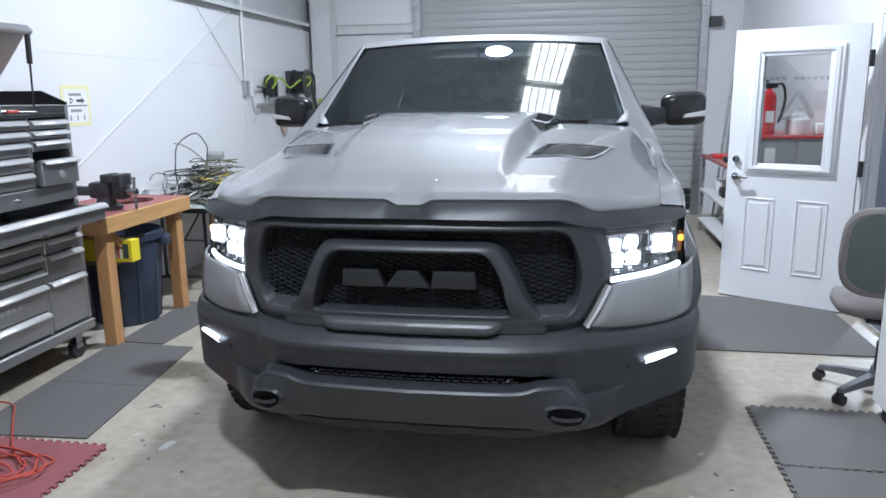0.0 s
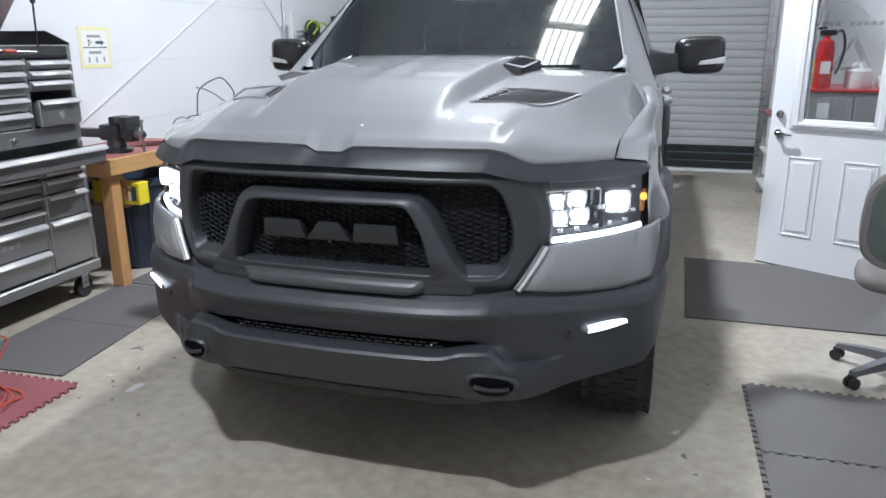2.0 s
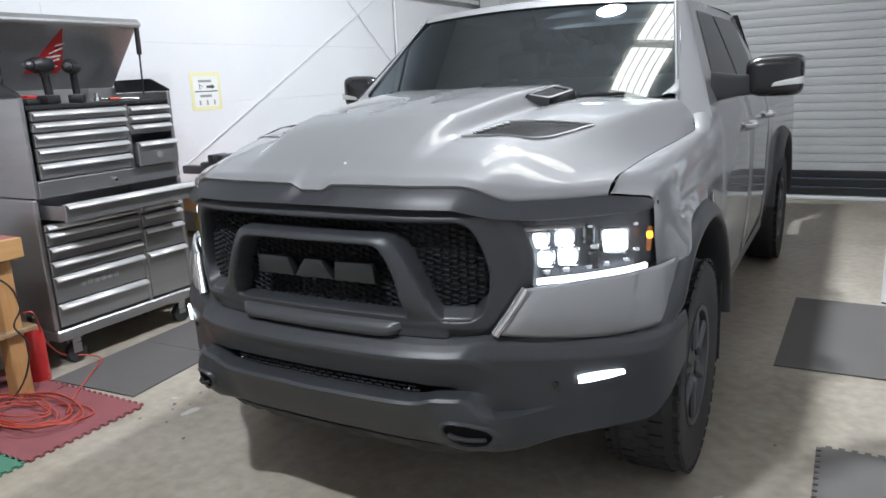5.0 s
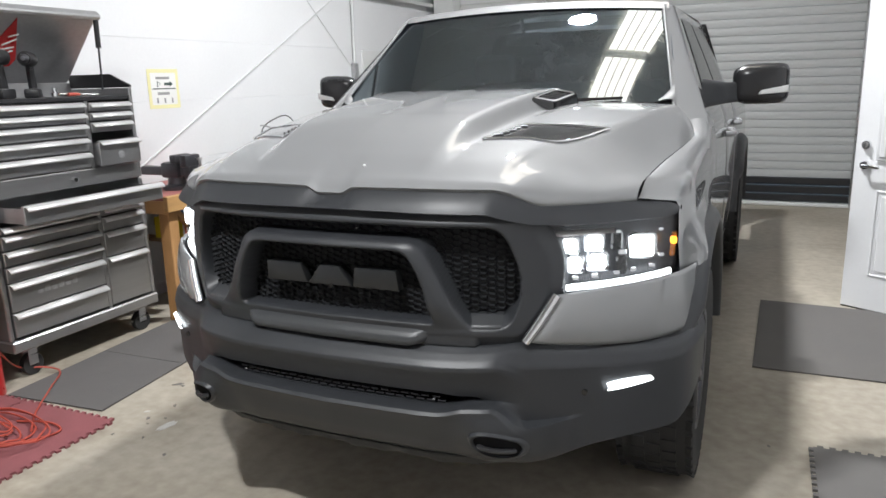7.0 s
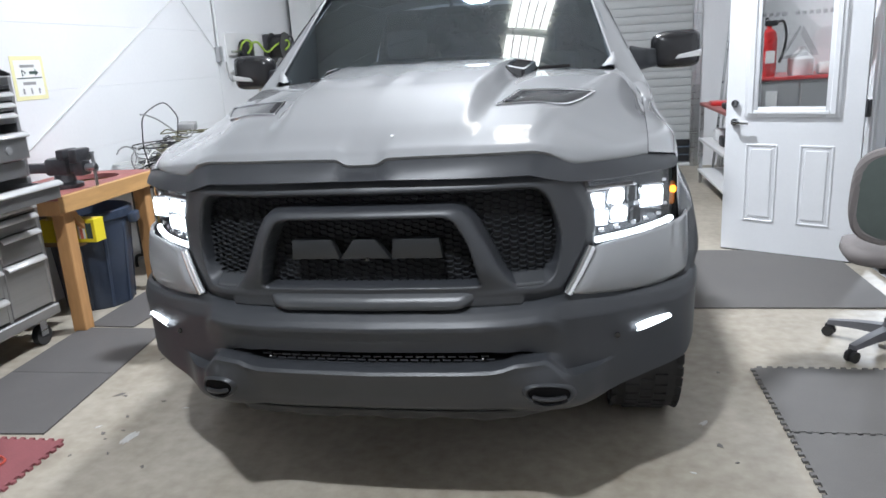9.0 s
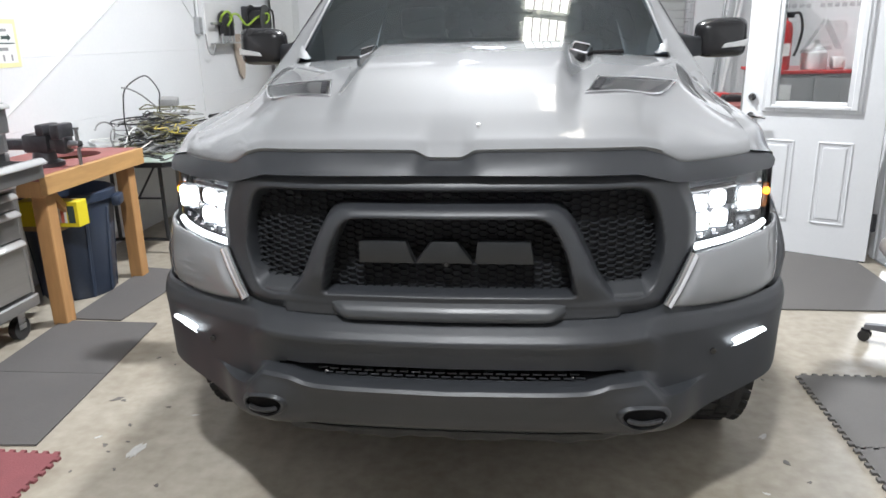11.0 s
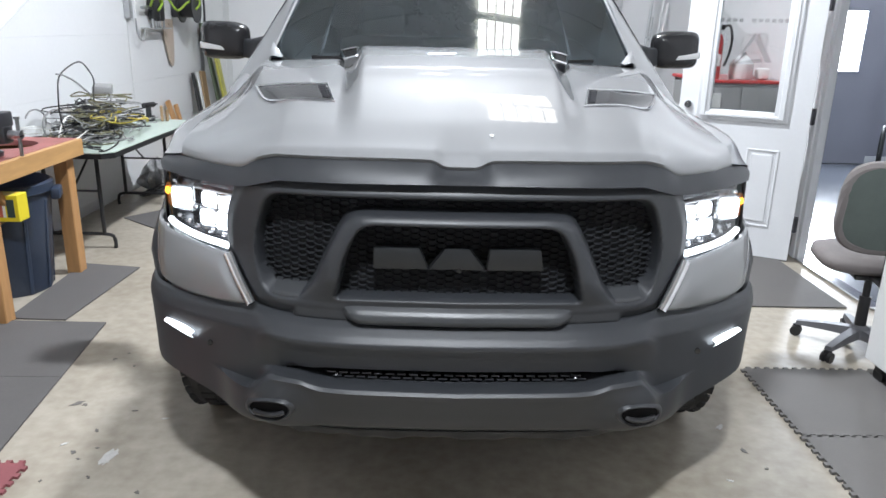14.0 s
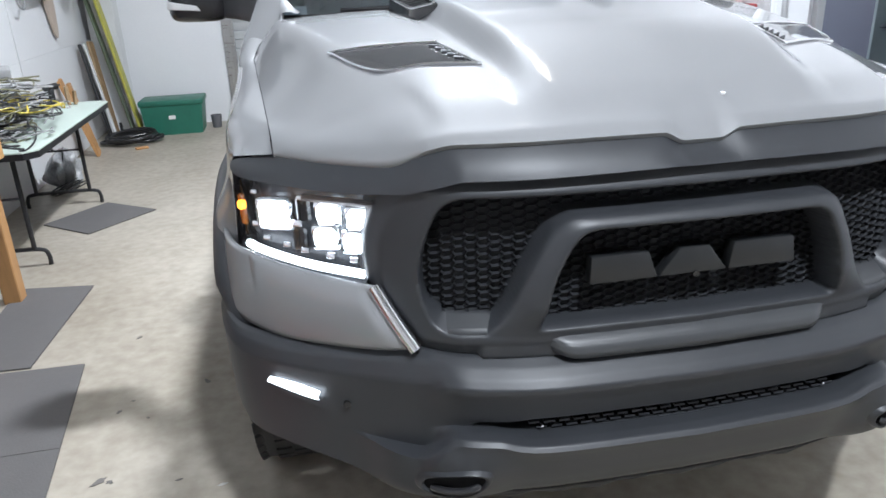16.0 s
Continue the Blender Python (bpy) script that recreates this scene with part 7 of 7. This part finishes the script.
for k, (x, y, x2, c) in enumerate(((2.30, 7.05, 2.42, "steel"), (2.36, 6.9, 2.50, "steel_paint"), (2.28, 6.75, 2.50, "cabinet_white"), (2.40, 7.2, 2.46, "steel"))):
    bm = bmesh.new()
    rod(bm, (x, y, 0.0), (x2 + 0.08, y + 0.15, 2.2 - 0.15 * k), 0.016)
    tagged(part("leaning_pipe", bm, M[c]), "long pale pipe leaning in the corner", "pipe", "leaning pipes")

# ---- swivel chair and white pedestal by the doorway ----
CH = thing("swivel_chair", "grey-green fabric swivel chair on a five-star base", "chair", m=pose(2.18, 1.62, 0, 0, 0, -12))
bm = bmesh.new()
sheet(bm, lambda u, v: Vector((0.235 * (1 - 0.25 * abs(2 * v - 1) ** 4) * u, -0.165 - 0.035 * (1 - u * u) - 0.02 * v, 0.60 + 0.40 * v)), 16, 16, -1, 1)
sheet(bm, lambda u, v: Vector((0.235 * (1 - 0.25 * abs(2 * v - 1) ** 4) * u, -0.11 - 0.03 * (1 - u * u) - 0.02 * v, 0.60 + 0.40 * v)), 16, 16, -1, 1)
bmesh.ops.remove_doubles(bm, verts=bm.verts, dist=0.0001)
bk = part("backrest", bm, M["chair_cloth"], CH, "grey-green fabric backrest", angle=70)
bm = bmesh.new()
tube(bm, smooth_pts([(0.235 * (1 - 0.25 * abs(2 * v - 1) ** 4) * u, -0.138 - 0.033 * (1 - u * u) - 0.02 * v, 0.60 + 0.40 * v) for u, v in ((-1, 0.15), (-1, 0.5), (-0.98, 0.85), (-0.8, 0.99), (0, 1.0), (0.8, 0.99), (0.98, 0.85), (1, 0.5), (1, 0.15), (0.8, 0.01), (0, 0.0), (-0.8, 0.01))], 5, True), 0.030, 8, True)
part("piping", bm, M["chair_seat"], bk, "grey edge roll")
bm = bmesh.new()
def seat_pt(u, v):
    a = 2 * math.pi * u
    e = [0.0, 0.92, 1.0, 0.97, 0.80, 0.0][int(round(v * 5))]
    z = [0.44, 0.445, 0.47, 0.51, 0.525, 0.53][int(round(v * 5))]
    cx, sy_ = math.cos(a), math.sin(a)
    return Vector((0.25 * e * math.copysign(abs(cx) ** 0.6, cx), 0.10 + 0.235 * e * math.copysign(abs(sy_) ** 0.6, sy_), z))
sheet(bm, seat_pt, 36, 5)
bmesh.ops.remove_doubles(bm, verts=bm.verts, dist=0.0001)
part("seat", bm, M["chair_seat"], CH, "grey fabric seat", angle=70)
bm = bmesh.new()
box(bm, -0.03, 0.03, -0.235, -0.205, 0.43, 0.72, 0.008)
box(bm, -0.03, 0.03, -0.22, 0.05, 0.415, 0.435, 0.006)
part("back_bar", bm, M["black_plastic"], CH)
bm = bmesh.new()
rod(bm, (0, 0, 0.10), (0, 0, 0.30), 0.028, n=16)
rod(bm, (0, 0, 0.28), (0, 0, 0.44), 0.018, n=16)
box(bm, -0.10, 0.10, -0.08, 0.12, 0.405, 0.438, 0.01)
part("column", bm, M["black_plastic"], CH)
bm = bmesh.new()
lathe(bm, [(0.05, 0.07), (0.055, 0.09), (0.05, 0.125), (0.032, 0.14)], 18)
part("hub", bm, M["grey_plastic"], CH)
for k in range(5):
    a = math.radians(12 + 143 + 72 * k)
    d = Vector((math.cos(a), math.sin(a), 0))
    sd = Vector((-d.y, d.x, 0))
    bm = bmesh.new()
    vs = []
    for r, w, z0, z1 in ((0.03, 0.030, 0.075, 0.125), (0.16, 0.026, 0.075, 0.112), (0.30, 0.020, 0.066, 0.088)):
        vs.append([bm.verts.new(d * r + sd * sx * w * (0.8 if zz == z1 else 1) + Vector((0, 0, zz))) for sx, zz in ((-1, z0), (1, z0), (1, z1), (-1, z1))])
    for A, B2 in zip(vs, vs[1:]):
        for j in range(4):
            bm.faces.new((A[j], A[(j + 1) % 4], B2[(j + 1) % 4], B2[j]))
    bm.faces.new(vs[-1])
    ar = part("base_arm", bm, M["grey_plastic"], CH, angle=60)
    bm = bmesh.new()
    c = d * 0.295
    for off in (-0.016, 0.016):
        rod(bm, c + sd * (off - 0.009) + Vector((0, 0, 0.029)), c + sd * (off + 0.009) + Vector((0, 0, 0.029)), 0.028, n=16)
    box(bm, -0.02, 0.02, -0.006, 0.006, 0.03, 0.068, 0.003, Matrix.Translation(c))
    part("caster", bm, M["black_plastic"], ar, "black twin caster")

P = thing("white_pedestal", "white enamel rolling cabinet beside the chair", "cabinet")
PX0, PY1 = 2.03, 1.30
bm = bmesh.new()
box(bm, PX0, 2.60, PY1 - 0.9, PY1, 0.10, 0.80, 0.006)
part("body", bm, M["cabinet_white"], P)
for x in (PX0 + 0.06, 2.54):
    for y in (PY1 - 0.06, PY1 - 0.84):
        bm = bmesh.new()
        rod(bm, (x - 0.018, y, 0.038), (x + 0.018, y, 0.038), 0.0375, n=18)
        box(bm, x - 0.022, x + 0.022, y - 0.03, y + 0.03, 0.05, 0.099, 0.004)
        part("caster", bm, M["black_plastic"], P)

# ---- office beyond the doorway ----
for nm, b in (("wall_office_north", (XE + 0.035, 7.6, 7.4, 7.55)), ("wall_office_east", (7.6, 7.75, 0.2, 7.55)), ("wall_office_south", (XE + 0.035, 7.75, 0.05, 0.2))):
    bm = bmesh.new()
    box(bm, b[0], b[1], b[2], b[3], 0, 2.7)
    tagged(part(nm, bm, M["office_wall"], angle=0), "plain blue-grey office wall", "wall", kind="structure")
bm = bmesh.new()
box(bm, XE + 0.035, 7.75, 0.05, 7.55, 2.7, 2.8)
tagged(part("ceiling_office", bm, M["ceiling"], angle=0), "plain pale office ceiling", "ceiling", kind="structure")
bm = bmesh.new()
box(bm, XE + 0.056, 7.599, 0.201, 7.399, 0.0015, 0.006)
tagged(part("floor_office", bm, M["office_floor"], angle=0), "dark glossy office floor", "floor", kind="structure")
bm = bmesh.new()
box(bm, XE + 0.045, 7.59, 7.375, 7.399, 0.006, 0.10, 0.004)
tagged(part("baseboard_office", bm, M["cabinet_white"]), "pale baseboard", "baseboard", kind="structure")
OD = thing("door_2", "blue-grey outside door with a bright tall pane", "door", kind="structure", m=pose(5.0, 7.36, 0))
bm = bmesh.new()
for x0, x1, z0, z1 in ((-0.46, -0.19, 0.012, 2.05), (0.17, 0.46, 0.012, 2.05), (-0.19, 0.17, 0.012, 1.16), (-0.19, 0.17, 1.88, 2.05)):
    box(bm, x0, x1, -0.02, 0.02, z0, z1)
part("leaf", bm, M["office_wall"], OD, angle=0)
bm = bmesh.new()
box(bm, -0.19, 0.17, -0.004, 0.004, 1.16, 1.88)
part("glass_pane", bm, M["daylight"], OD, "bright daylit pane", angle=0)
bm = bmesh.new()
for x0, x1, z0, z1 in ((-0.21, -0.185, 1.14, 1.90), (0.165, 0.19, 1.14, 1.90), (-0.185, 0.165, 1.14, 1.165), (-0.185, 0.165, 1.875, 1.90)):
    box(bm, x0, x1, -0.032, -0.0205, z0, z1, 0.004)
part("glazing_frame", bm, M["office_wall"], OD)
SD = thing("door_3", "sage green inner office door, half open", "door", kind="structure", m=pose(4.62, 5.0, 0, 0, 0, -8))
bm = bmesh.new()
box(bm, 0, 0.85, -0.02, 0.02, 0.012, 2.03, 0.003)
part("leaf", bm, M["office_door"], SD)
bm = bmesh.new()
rod(bm, (0.07, -0.02, 0.90), (0.07, -0.05, 0.90), 0.012)
lathe(bm, [(0.012, 0), (0.03, 0.012), (0.03, 0.03), (0.012, 0.038)], 16, pose(0.07, -0.045, 0.90, 90))
part("knob", bm, M["steel"], SD, "steel door knob")
bm = bmesh.new()
box(bm, 0.86, 3.3, -0.05, 0.05, 0.0, 2.7)
part("partition", bm, M["office_wall"], SD, angle=0)
BW = thing("bicycle_wheel", "black bicycle wheel leaning in the office", "wheel", m=pose(4.75, 5.9, 0.34, 0, 0, 60))
bm = bmesh.new()
tube(bm, [(0.32 * math.cos(a), 0, 0.32 * math.sin(a)) for a in np.linspace(0, 2 * math.pi, 40, endpoint=False)], 0.018, 8, True)
part("tyre", bm, M["rubber"], BW)
bm = bmesh.new()
for k in range(14):
    a = 2 * math.pi * k / 14
    rod(bm, (0, 0, 0), (0.31 * math.cos(a), 0, 0.31 * math.sin(a)), 0.002, n=4)
part("spokes", bm, M["steel"], BW)
